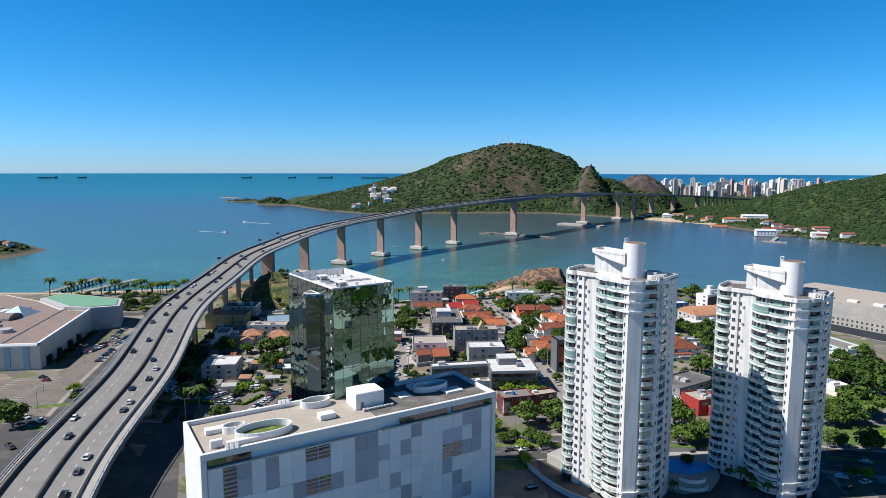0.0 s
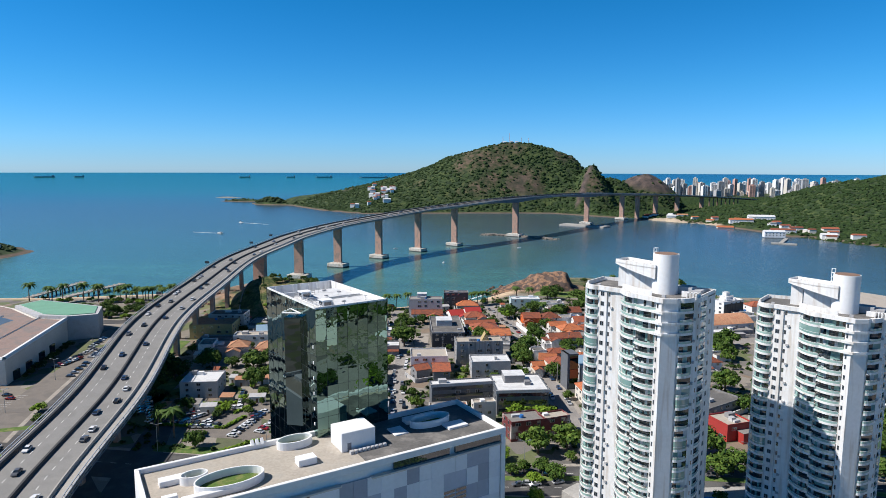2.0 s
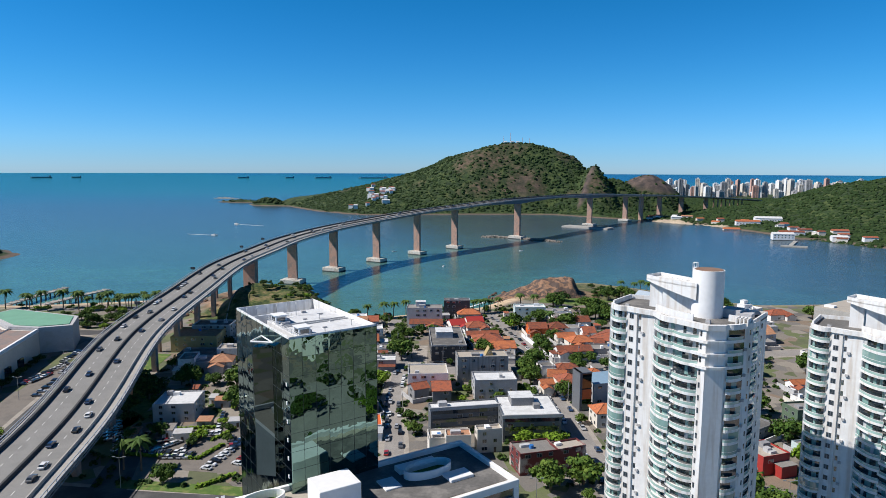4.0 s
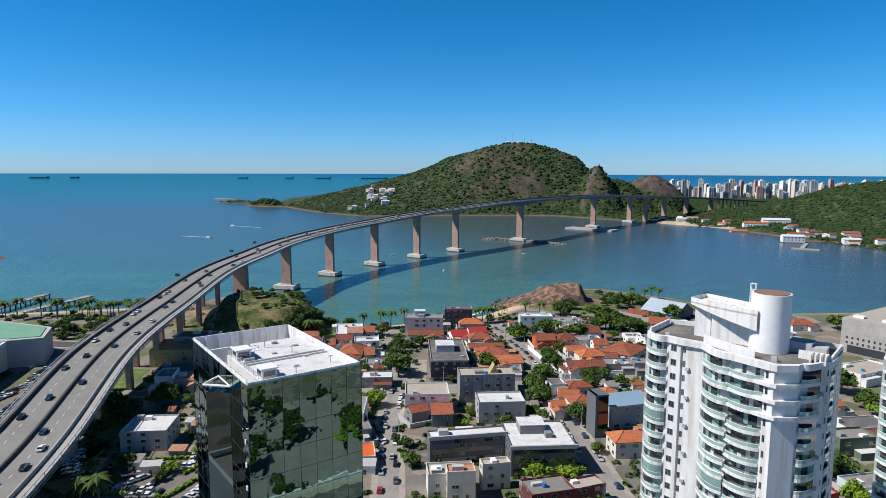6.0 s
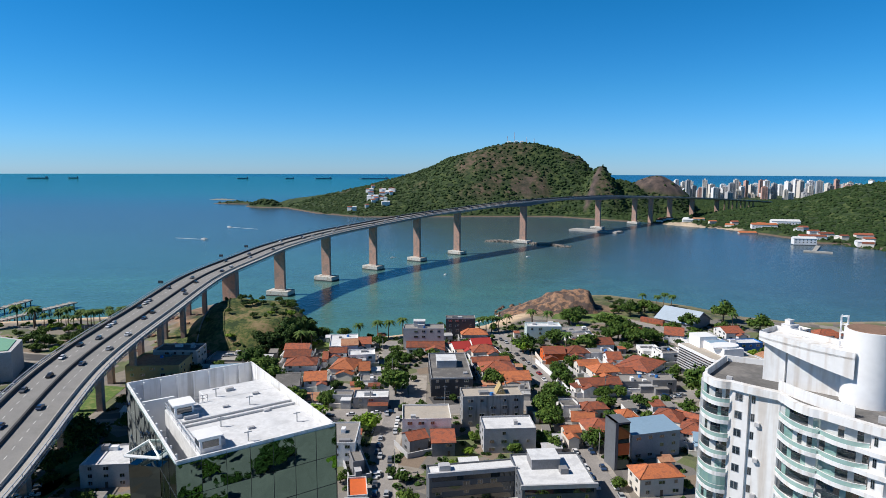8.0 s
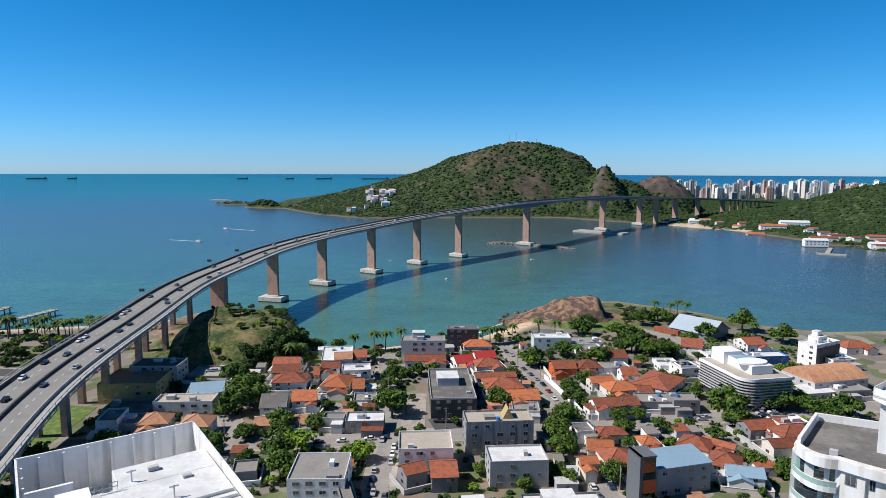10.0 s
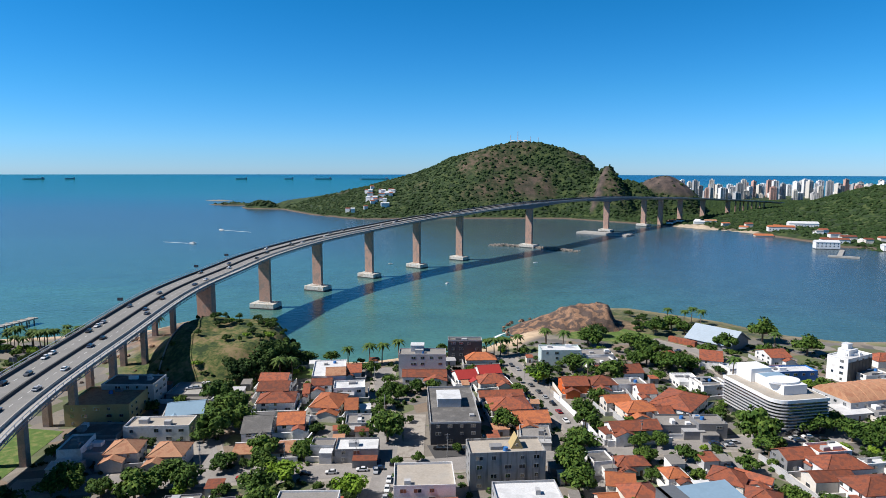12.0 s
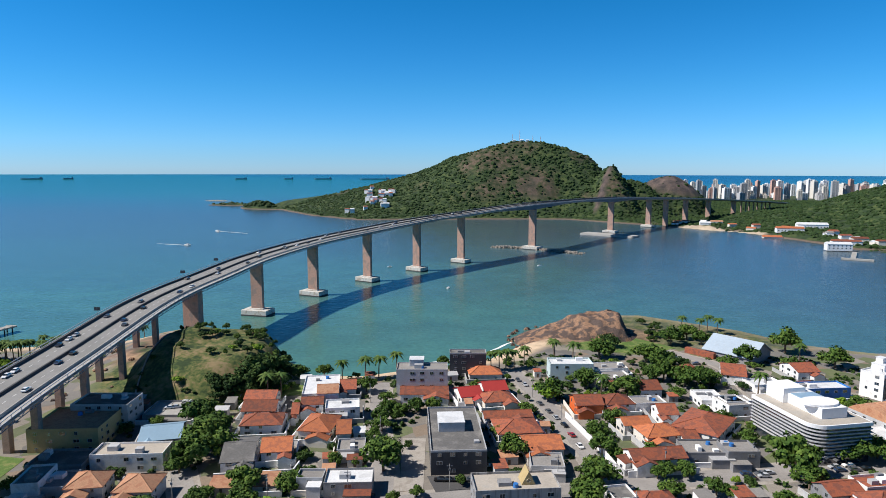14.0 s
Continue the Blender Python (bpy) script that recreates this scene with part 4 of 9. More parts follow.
# podium and pool between the towers
bm = bmesh.new()
prism(bm, [(70, 232), (74, 208), (82, 203), (92, 205), (99, 214), (104, 234)], 5.5, 7.2)
bmesh.ops.recalc_face_normals(bm, faces=bm.faces)
pod = tagged(part("podium", bm, [M_CONC]), "grey concrete pool terrace between the apartment towers", "terrace", kind="structure")
bm = bmesh.new()
prism(bm, [(88 + 9 * math.cos(a) * (1 + 0.25 * math.cos(2 * a)), 221 + 6 * math.sin(a)) for a in [k * math.pi / 12 for k in range(24)]], 7.2, 7.28)
tagged(part("swimming_pool", bm, M_POOL), "blue kidney-shaped swimming pool on the tower terrace", "pool")
for k in range(2):
    bm = bmesh.new()
    ring = [(86 + (5.4 - k) * math.cos(a), 206 + (3.6 - 0.6 * k) * math.sin(a)) for a in [q * math.pi / 14 for q in range(-14, 1)]]
    band(bm, ring, 7.2 + 2.6 * k, 8.3 + 2.6 * k, 0.35)
    bmesh.ops.recalc_face_normals(bm, faces=bm.faces)
    part("curved_wall", bm, M_WHITE, pod, "white curved terrace wall")
bm = bmesh.new()
prism(bm, [(36, 200), (36, 228), (70, 236), (140, 234), (136, 192), (60, 182)], 5.6, 6.09)
bmesh.ops.recalc_face_normals(bm, faces=bm.faces)
tagged(part("forecourt", bm, M_ASPHALT), "dark asphalt forecourt round the apartment towers", "forecourt", kind="structure")


# ---- mirror glass office tower ----
def mirror_mat():
    m = mat("green_mirror_glass", (0.19, 0.30, 0.27), 0.015, 0.08, 0.3, metal=1.0)
    n, l = m.node_tree.nodes, m.node_tree.links
    b = n["Principled BSDF"]
    geo, nz, bp = n.new("ShaderNodeNewGeometry"), n.new("ShaderNodeTexNoise"), n.new("ShaderNodeBump")
    nz.inputs["Scale"].default_value, nz.inputs["Detail"].default_value = 0.3, 2.0
    bp.inputs["Strength"].default_value, bp.inputs["Distance"].default_value = 0.10, 0.35
    l.new(geo.outputs["Position"], nz.inputs["Vector"])
    l.new(nz.outputs["Fac"], bp.inputs["Height"])
    l.new(bp.outputs["Normal"], b.inputs["Normal"])
    return m


M_MIRROR = mirror_mat()
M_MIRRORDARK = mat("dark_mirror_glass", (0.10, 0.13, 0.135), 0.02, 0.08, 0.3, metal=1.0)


def build_office():
    ang = math.degrees(math.atan2(196.4 - 184.4, -14.9 + 31.8))
    t = thing("office_tower", pose(-31.8, 184.4, 6, 0, 0, ang), "dark green mirror glass office tower with a white open roof", "office tower")
    W, D, H = 20.8, 34.6, 73.8
    bm = bmesh.new()
    box(bm, 0.12, W - 0.12, 0.12, D - 0.12, 0, H - 6.2)
    part("core", bm, M_DARK, t)
    rng = random.Random(4)
    floors, fh = 18, (H - 0.3) / 18
    nx, ny = 7, 9
    pane = None
    for f in range(floors):
        for k in range(nx + ny):
            if k < nx:
                w = W / nx
                m = pose((k + 0.5) * w, 0.06, f * fh + fh / 2, rng.gauss(0, 0.35), 0, rng.gauss(0, 0.35))
            else:
                w = D / ny
                m = pose(0.06, D - (k - nx + 0.5) * w, f * fh + fh / 2, rng.gauss(0, 0.12), 0, -90 + rng.gauss(0, 0.35))
            m = m @ Matrix.Diagonal((w / 3.0, 1, fh / 4.1, 1))
            if pane is None:
                bm = bmesh.new()
                box(bm, -1.5, 1.5, -0.05, 0.05, -2.05, 2.05)
                pane = part("pane", bm, M_MIRROR, t)
                pane.matrix_basis = m
            else:
                share("pane", pane.data, t, m)
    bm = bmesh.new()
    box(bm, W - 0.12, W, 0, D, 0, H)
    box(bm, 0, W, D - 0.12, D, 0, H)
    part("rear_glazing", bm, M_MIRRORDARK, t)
    # thin mullions standing proud of the glass, storey by storey and pane by pane
    bm = bmesh.new()
    for k in range(nx + 1):
        box(bm, k * W / nx - 0.018, k * W / nx + 0.018, -0.04, 0.0, 0, H)
    for k in range(1, ny + 1):
        box(bm, -0.04, 0.0, k * D / ny - 0.018, k * D / ny + 0.018, 0, H)
    for f in range(1, floors):
        box(bm, 0.06, W, -0.036, -0.005, f * fh - 0.018, f * fh + 0.018)
        box(bm, -0.036, -0.005, 0.06, D, f * fh - 0.018, f * fh + 0.018)
    tagged(part("mullions", bm, M_DARK, t, "thin dark mullion grid"), kind="stuff")
    # white roof well: parapet walls, deck and the raised plant platform
    for a in ((0, W, 0, 0.5), (0, W, D - 0.5, D), (0, 0.5, 0.76, D - 0.76), (W - 0.5, W, 0.76, D - 0.76)):
        bm = bmesh.new()
        e = 0.13 if a[2] in (0, D - 0.5) else -0.13
        box(bm, a[0] + 0.13, a[1] - 0.13, a[2] + e, a[3] - e, H - 6.2, H + 0.15)
        part("parapet", bm, M_PARAPET, t, "white-painted parapet wall with rain streaks")
    bm = bmesh.new()
    box(bm, 0.5, W - 0.5, 0.5, D - 0.5, H - 6.3, H - 5.6)
    part("roof_deck", bm, M_ROOFWHITE, t)
    bm = bmesh.new()
    box(bm, 3.2, W - 0.6, 1.4, 21.5, H - 5.7, H - 0.9)
    box(bm, 9.5, W - 0.6, 21.5, 27.0, H - 5.7, H - 0.9)
    bmesh.ops.bevel(bm, geom=bm.edges, offset=0.06, segments=1, affect="EDGES")
    plat = part("plant_platform", bm, M_ROOFWHITE, t, "raised white rooftop platform")
    for x, y, w, d, h in ((5.0, 18.2, 2.6, 2.2, 0.5), (4.6, 15.4, 2.0, 1.6, 0.5), (5.4, 4.0, 1.6, 2.2, 0.9), (10.5, 17.0, 0.9, 0.5, 0.3), (15, 12, 0.9, 0.5, 0.3), (11, 7, 0.9, 0.5, 0.3), (16.0, 20, 1.0, 0.6, 0.3), (13, 24, 1.2, 0.7, 0.5)):
        bm = bmesh.new()
        box(bm, x, x + w, y, y + d, H - 0.9, H - 0.9 + h)
        part("roof_hatch", bm, M_LIGHTGREY, plat)
    bm = bmesh.new()
    for y in (12.5, 14.0):
        box(bm, 4.0, W - 0.8, y, y + 0.25, H - 0.9, H - 0.65)
    part("pipe_run", bm, M_STEEL, plat)
    # ribs and joints inside the parapet, a cross wall, two glazed huts and a sunken notch
    for k in range(1, 12):
        bm = bmesh.new()
        y = k * D / 12
        box(bm, 0.62, 0.85, y - 0.12, y + 0.12, H - 5.6, H - 0.1)
        part("parapet_rib", bm, M_WHITE, t)
    for k in range(1, 8):
        bm = bmesh.new()
        x = k * W / 8
        box(bm, x - 0.12, x + 0.12, D - 0.85, D - 0.62, H - 5.6, H - 0.1)
        part("parapet_rib", bm, M_WHITE, t)
    bm = bmesh.new()
    box(bm, 0.64, 5.4, 25.0, 25.4, H - 5.6, H - 0.4)
    part("cross_wall", bm, M_WHITE, t, "white wall across the roof well")
    for x, y in ((3.6, 16.6), (3.6, 3.0)):
        bm = bmesh.new()
        box(bm, x, x + 2.6, y, y + 2.8, H - 0.9, H + 0.9)
        box(bm, x - 0.25, x + 2.85, y - 0.25, y + 3.05, H + 0.9, H + 1.1)
        hut = part("roof_hut", bm, M_WHITE, plat, "small white rooftop hut")
        bm = bmesh.new()
        box(bm, x + 0.3, x + 2.3, y - 0.06, y + 0.05, H - 0.3, H + 0.6)
        box(bm, x - 0.06, x + 0.05, y + 0.4, y + 2.4, H - 0.3, H + 0.6)
        part("hut_window", bm, M_WIN, hut)
    for x, y in ((8.2, 10.2), (11.0, 22.6), (6.6, 19.5), (17.6, 6.0), (9.8, 3.4), (14.2, 16.2)):
        bm = bmesh.new()
        tube(bm, (x, y, H - 0.9), (x, y, H + 0.5), 0.09, 0.09, 6)
        box(bm, x - 0.5, x + 0.5, y - 0.06, y + 0.06, H + 0.3, H + 0.42)
        part("vent_pipe", bm, M_STEEL, plat)
    bm = bmesh.new()
    for x0, y0, x1, y1 in ((3.3, 1.5, 3.3, 21.4), (3.3, 21.4, 9.4, 21.4)):
        tube(bm, (x0, y0, H + 0.15), (x1, y1, H + 0.15), 0.05, 0.05, 4)
        tube(bm, (x0, y0, H - 0.35), (x1, y1, H - 0.35), 0.05, 0.05, 4)
        for f in range(9):
            tube(bm, (x0 + (x1 - x0) * f / 8, y0 + (y1 - y0) * f / 8, H - 0.9), (x0 + (x1 - x0) * f / 8, y0 + (y1 - y0) * f / 8, H + 0.15), 0.04, 0.04, 4)
    part("guard_rail", bm, M_STEEL, plat, "thin steel guard rail")
    # white triangular frame standing out of the side wall
    bm = bmesh.new()
    a, b, c = Vector((0.1, 9.3, H - 3.0)), Vector((0.1, 16.2, H - 3.0)), Vector((-3.6, 12.9, H - 3.0))
    for p, q in ((a, b), (b, c), (c, a)):
        tube(bm, p, q, 0.22, 0.22, 6)
    tube(bm, a.lerp(b, 0.5) - Vector((0, 0, 1.2)), c, 0.16, 0.16, 6)
    part("triangle_frame", bm, M_WHITE, t, "white triangular steel frame")
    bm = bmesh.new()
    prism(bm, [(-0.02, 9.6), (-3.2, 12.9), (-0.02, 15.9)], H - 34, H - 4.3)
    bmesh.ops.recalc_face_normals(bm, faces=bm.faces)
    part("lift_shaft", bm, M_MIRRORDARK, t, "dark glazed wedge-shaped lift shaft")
    for f in range(14):
        bm = bmesh.new()
        z = 10 + f * fh
        box(bm, -0.1, 0.0, 1.4, 1.9, z, z + 0.8)
        part("lamp_box", bm, M_WHITE, t)


build_office()


# ---- long white commercial building ----
M_PANEL = mat("lavender_screen_panel", (0.80, 0.81, 0.86), 0.5, 0.04, 1.0, rand=0.06)
M_PANELGREY = mat("grey_screen_panel", (0.42, 0.44, 0.52), 0.5, 0.05, 1.0, rand=0.2)


def build_commercial():
    a, b, c = Vector((-57, 144, 0)), Vector((17, 189, 0)), Vector((-71, 163, 0))
    W, D, H = (b - a).length, 24.0, 41.0
    ang = math.degrees(math.atan2(b.y - a.y, b.x - a.x))
    t = thing("commercial_building", pose(a.x, a.y, 6, 0, 0, ang), "long white commercial building with a grey-panelled screen facade", "building")
    bm = bmesh.new()
    box(bm, 0, W, 0.9, D, 0, H - 1.6)
    part("wall", bm, M_WHITE, t)
    bm = bmesh.new()
    for q in ((0, W, 0, 1.0), (0, W, D - 0.9, D), (0, 0.9, 1.0, D - 0.9), (W - 0.9, W, 1.0, D - 0.9)):
        box(bm, *q, H - 1.7, H)
    box(bm, 0, 1.4, 0, 0.9, 0, H - 1.7)
    box(bm, W - 1.4, W, 0, 0.9, 0, H - 1.7)
    bmesh.ops.bevel(bm, geom=bm.edges, offset=0.08, segments=1, affect="EDGES")
    part("parapet", bm, M_WHITE, t, "white parapet and end fins")
    bm = bmesh.new()
    box(bm, 0.9, W - 0.9, 1.0, D - 0.9, H - 1.7, H - 1.2)
    part("roof", bm, M_ROOFSAND, t)
    bm = bmesh.new()
    box(bm, W * 0.55, W - 0.95, 3.0, D - 1.0, H - 1.2, H - 1.12)
    part("roof_felt", bm, M_ROOFDARK, t, "dark felted roof area")
    rng = random.Random(9)
    cols, rows = 24, 8
    cw, rh = (W - 3.2) / cols, (H - 4.6) / rows
    grey = {(2, 7), (2, 6), (4, 7), (4, 6), (7, 6), (7, 7), (8, 6), (11, 7), (12, 7), (11, 6), (12, 6), (13, 6), (11, 5), (12, 5), (15, 6), (19, 6), (20, 6), (21, 7), (19, 4), (22, 6), (22, 5), (21, 5), (14, 4), (15, 3), (9, 5), (6, 5), (5, 4), (3, 4), (16, 2), (20, 2), (8, 2)}
    wins = {(1, 7), (1, 6), (1, 5), (7, 7), (8, 7), (7, 5), (8, 5), (1, 3), (7, 3), (8, 3), (20, 5), (19, 5)}
    mesh = {}
    for i in range(cols):
        for j in range(rows):
            x, z = 1.6 + i * cw, 0.6 + j * rh
            key = "window" if (i, j) in wins else "grey" if (i, j) in grey or rng.random() < 0.04 else "pale"
            m = pose(x, 0.3 + (rng.random() - 0.5) * 0.1 + (0.12 if key != "pale" else 0), z)
            if key not in mesh:
                bm = bmesh.new()
                if key == "window":
                    box(bm, 0, cw, 0.0, 0.5, 0, rh, 0)
                    for k in range(4):
                        box(bm, 0.15, cw - 0.15, -0.03, 0.4, rh * (0.08 + 0.24 * k), rh * (0.24 + 0.24 * k), 1)
                    mats = [M_PANELGREY, M_WIN]
                else:
                    box(bm, 0.02, cw - 0.02, 0.0, 0.25, 0.02, rh - 0.02)
                    mats = [M_PANEL if key == "pale" else M_PANELGREY]
                o = part("window" if key == "window" else "panel", bm, mats, t)
                o.matrix_basis = m
                mesh[key] = o.data
            else:
                share("window" if key == "window" else "panel", mesh[key], t, m)
    # terrace slot under the parapet
    for x0, x1 in ((1.6, 12), (W * 0.62, W * 0.8), (W * 0.82, W - 1.6)):
        bm = bmesh.new()
        box(bm, x0, x1, 0.2, 0.95, H - 3.6, H - 1.75)
        part("terrace_slot", bm, M_WIN, t, "dark glazed slot under the parapet")
    bm = bmesh.new()
    for x0, x1 in ((1.6, 40), (W * 0.55, W - 1.6)):
        box(bm, x0, x1, -0.7, 0.5, H - 4.1, H - 3.7)
    part("ledge", bm, M_CREAM, t)
    # rooftop
    bm = bmesh.new()
    box(bm, 44.5, 53.5, 10.2, 17.5, H - 1.25, H + 3.6)
    bmesh.ops.bevel(bm, geom=bm.edges, offset=0.1, segments=1, affect="EDGES")
    hut = part("stair_hut", bm, M_WHITE, t, "white rooftop stair hut")
    bm = bmesh.new()
    box(bm, 46.0, 47.0, 10.12, 10.3, H - 1.2, H + 0.9)
    part("door", bm, M_GREY, hut)
    for x, y, w, d, h in ((4, 14, 5.5, 2.6, 1.3), (3.4, 5.0, 3.0, 1.4, 2.0), (7.0, 4.0, 12, 1.6, 1.2), (33, 8.0, 4.5, 3.0, 1.6), (60, 12, 4, 5, 0.4), (74, 8, 6, 4, 0.7), (66, 17, 10, 3, 1.2)):
        bm = bmesh.new()
        box(bm, x, x + w, y, y + d, H - 1.22, H - 1.2 + h)
        bmesh.ops.bevel(bm, geom=bm.edges, offset=0.08, segments=1, affect="EDGES")
        part("roof_unit", bm, M_WHITE, t)
    for i in range(9):
        bm = bmesh.new()
        x = 46 + i * 1.1
        box(bm, x, x + 0.8, 8.0, 9.0, H - 1.22, H - 0.4)
        part("air_conditioner", bm, M_LIGHTGREY, t)
    for cx, cy, rx, ry in ((17.5, 8.2, 7.5, 4.2), (36, 20.3, 4.5, 2.6), (11, 13.6, 3.0, 2.0), (72, 15, 6.0, 3.0)):
        bm = bmesh.new()
        n = 28
        ring = [(cx + rx * math.cos(2 * math.pi * k / n), cy + ry * math.sin(2 * math.pi * k / n)) for k in range(n)]
        inn = [(cx + (rx - 0.35) * math.cos(2 * math.pi * k / n), cy + (ry - 0.35) * math.sin(2 * math.pi * k / n)) for k in range(n)]
        loops = [[bm.verts.new((*q, z)) for q in line] for line, z in ((ring, H - 1.2), (ring, H + 0.7), (inn, H + 0.7), (inn, H - 1.2))]
        for a, b in zip(loops, loops[1:]):
            for k in range(n):
                j = (k + 1) % n
                bm.faces.new((a[k], a[j], b[j], b[k]))
        bmesh.ops.recalc_face_normals(bm, faces=bm.faces)
        curb = part("planter_ring", bm, M_WHITE, t, "white oval rooftop parapet ring")
        bm = bmesh.new()
        prism(bm, inn, H - 1.19, H - 1.05)
        part("planting", bm, M_GRASS, curb, "green planted bed")
    for x, y in ((6, 0.6), (7.2, 0.6), (8.4, 0.6), (26, D - 0.6), (27.2, D - 0.6), (28.4, D - 0.6)):
        bm = bmesh.new()
        vs = [bm.verts.new(q) for q in ((x, y - 0.7, H), (x + 0.7, y - 0.7, H), (x + 0.7, y + 0.7, H), (x, y + 0.7, H), (x, y + 0.5, H + 1.1), (x + 0.7, y + 0.5, H + 1.1))]
        for q in ((0, 1, 5, 4), (2, 3, 4, 5), (0, 4, 3), (1, 2, 5), (3, 2, 1, 0)):
            bm.faces.new([vs[k] for k in q])
        part("roof_vent", bm, M_WHITE, t)


M_GRASS = mat("clipped_lawn", (0.085, 0.15, 0.025), 0.9, 0.25, 3.0, 0.03, second=(0.15, 0.17, 0.05), mix=0.56)
build_commercial()


# ---- shopping centre across the bridge ----
def build_mall():
    t = thing("shopping_centre", pose(0, 0, 0), "large pale shopping centre with a brown sheet roof and green-roofed wing", "shopping centre")
    main = [(-430, 306), (-219, 336), (-238, 421), (-259, 424), (-292, 452), (-330, 474), (-440, 450)]
    wing = [(-258, 424.2), (-238, 421.2), (-222, 428), (-232, 452), (-286, 472), (-291.8, 452.2)]
    bm = bmesh.new()
    prism(bm, main, 5.5, 19.5)
    bmesh.ops.recalc_face_normals(bm, faces=bm.faces)
    part("wall", bm, M_CREAM, t)
    bm = bmesh.new()
    prism(bm, wing, 5.5, 21.5)
    bmesh.ops.recalc_face_normals(bm, faces=bm.faces)
    w = part("wing", bm, M_LIGHTGREY, t)
    bm = bmesh.new()
    prism(bm, [(-256, 427), (-239, 424), (-225, 430), (-234, 450), (-284, 469), (-289, 454)], 21.5, 21.9)
    bmesh.ops.recalc_face_normals(bm, faces=bm.faces)
    part("roof", bm, M_GREENROOF, w, "green roof sheet")
    bm = bmesh.new()
    prism(bm, [(-428, 309), (-222, 338), (-240, 419), (-260, 422), (-293, 450), (-330, 471), (-437, 447)], 19.5, 19.9)
    bmesh.ops.recalc_face_normals(bm, faces=bm.faces)
    part("roof", bm, M_MALLROOF, t, "brown sheet roof")
    for k in range(7):
        bm = bmesh.new()
        x = -240 - k * 26
        tube(bm, (x, 337 - k * 3.4, 20.0), (x - 17, 424 + k * 4, 20.0), 0.5, 0.5, 4)
        part("roof_seam", bm, M_CREAM, t)
    bm = bmesh.new()
    a, b = Vector((-220, 336.5, 19.6)), Vector((-239, 421, 19.6))
    tube(bm, a, b, 1.3, 1.3, 6)
    tube(bm, a, Vector((-430, 306.5, 19.6)), 1.2, 1.2, 6)
    part("cornice", bm, M_WHITE, t, "white rounded cornice")
    bm = bmesh.new()
    for cx, cy, r, h in ((-278, 408, 9, 6),):
        base = [bm.verts.new((cx + r * sx, cy + r * sy, 19.9)) for sx, sy in ((-1, -1), (1, -1), (1, 1), (-1, 1))]
        tip = bm.verts.new((cx, cy, 19.9 + h))
        for i in range(4):
            bm.faces.new((base[i], base[(i + 1) % 4], tip))
    part("skylight", bm, M_BLUEROOF, t, "glazed pyramid skylight")
    plant = random.Random(3)
    for k in range(26):
        x, y = plant.uniform(-400, -262), plant.uniform(335, 425)
        w, d, hh = plant.uniform(2, 7), plant.uniform(2, 5), plant.uniform(0.8, 2.4)
        bm = bmesh.new()
        box(bm, x - w, x + w, y - d, y + d, 19.9, 19.9 + hh)
        box(bm, x - w * 0.6, x - w * 0.2, y - d * 0.5, y + d * 0.5, 19.9 + hh, 20.4 + hh)
        part("roof_plant", bm, plant.choice((M_LIGHTGREY, M_GREY, M_CREAM, M_ROOFWHITE)), t)
    for x, y, L in ((-300, 352, 26), (-330, 372, 30), (-296, 392, 24)):
        bm = bmesh.new()
        rows = []
        for i in range(9):
            a = math.pi * i / 8
            rows.append((bm.verts.new((x - L, y - 7 * math.cos(a), 19.9 + 3.6 * math.sin(a))), bm.verts.new((x + L, y + 4 - 7 * math.cos(a), 19.9 + 3.6 * math.sin(a)))))
        for p, q in zip(rows, rows[1:]):
            bm.faces.new((p[0], p[1], q[1], q[0]))
        bm.faces.new([p[1] for p in rows])
        bm.faces.new([p[0] for p in rows][::-1])
        bmesh.ops.recalc_face_normals(bm, faces=bm.faces)
        part("barrel_roof", bm, M_MALLROOF, t, "low barrel-vaulted sheet roof")
    for k in range(3):
        bm = bmesh.new()
        x = -226 - k * 9.5
        box(bm, x - 1.6, x + 1.6, 336 - 0.1 - (x + 219) * -0.142 - 0.25, 336 - (x + 219) * -0.142 + 0.3, 6.0, 18.6)
        part("wall_banner", bm, M_BLUEROOF, t, "pale blue vertical wall panel")
    for x, y, r in ((-255, 362, 4), (-276, 365, 3)):
        bm = bmesh.new()
        cyl(bm, x, y, 19.8, 22.0, r, r * 0.9, 20)
        part("cooling_drum", bm, M_LIGHTGREY, t)
    for f in (0.12, 0.3, 0.5, 0.68):
        bm = bmesh.new()
        p = Vector((-219, 336, 0)).lerp(Vector((-238, 421, 0)), f)
        box(bm, p.x - 0.4, p.x + 0.6, p.y - 3, p.y + 3, 6, 11)
        part("shop_window", bm, M_WIN, t)


M_MALLROOF = mat("faded_brown_sheet_roof", (0.28, 0.20, 0.17), 0.8, 0.2, 1.2, second=(0.20, 0.165, 0.15), mix=0.54)
build_mall()

# ---- houses of the town ----
def unit_window():
    bm = bmesh.new()
    box(bm, -0.6, 0.6, -0.06, 0.05, 0, 1.2, 0)
    box(bm, -0.52, 0.52, -0.075, 0.05, 0.08, 1.12, 1)
    box(bm, -0.03, 0.03, -0.09, 0.05, 0.08, 1.12, 0)
    me = bpy.data.meshes.new("window")
    bm.to_mesh(me)
    bm.free()
    me.materials.append(M_STEEL)
    me.materials.append(M_WIN)
    return me


def unit_door():
    bm = bmesh.new()
    box(bm, -0.5, 0.5, -0.06, 0.05, 0, 2.1, 0)
    box(bm, 0.3, 0.36, -0.12, -0.05, 0.95, 1.1, 1)
    me = bpy.data.meshes.new("door")
    bm.to_mesh(me)
    bm.free()
    me.materials.append(M_BARK)
    me.materials.append(M_STEEL)
    return me


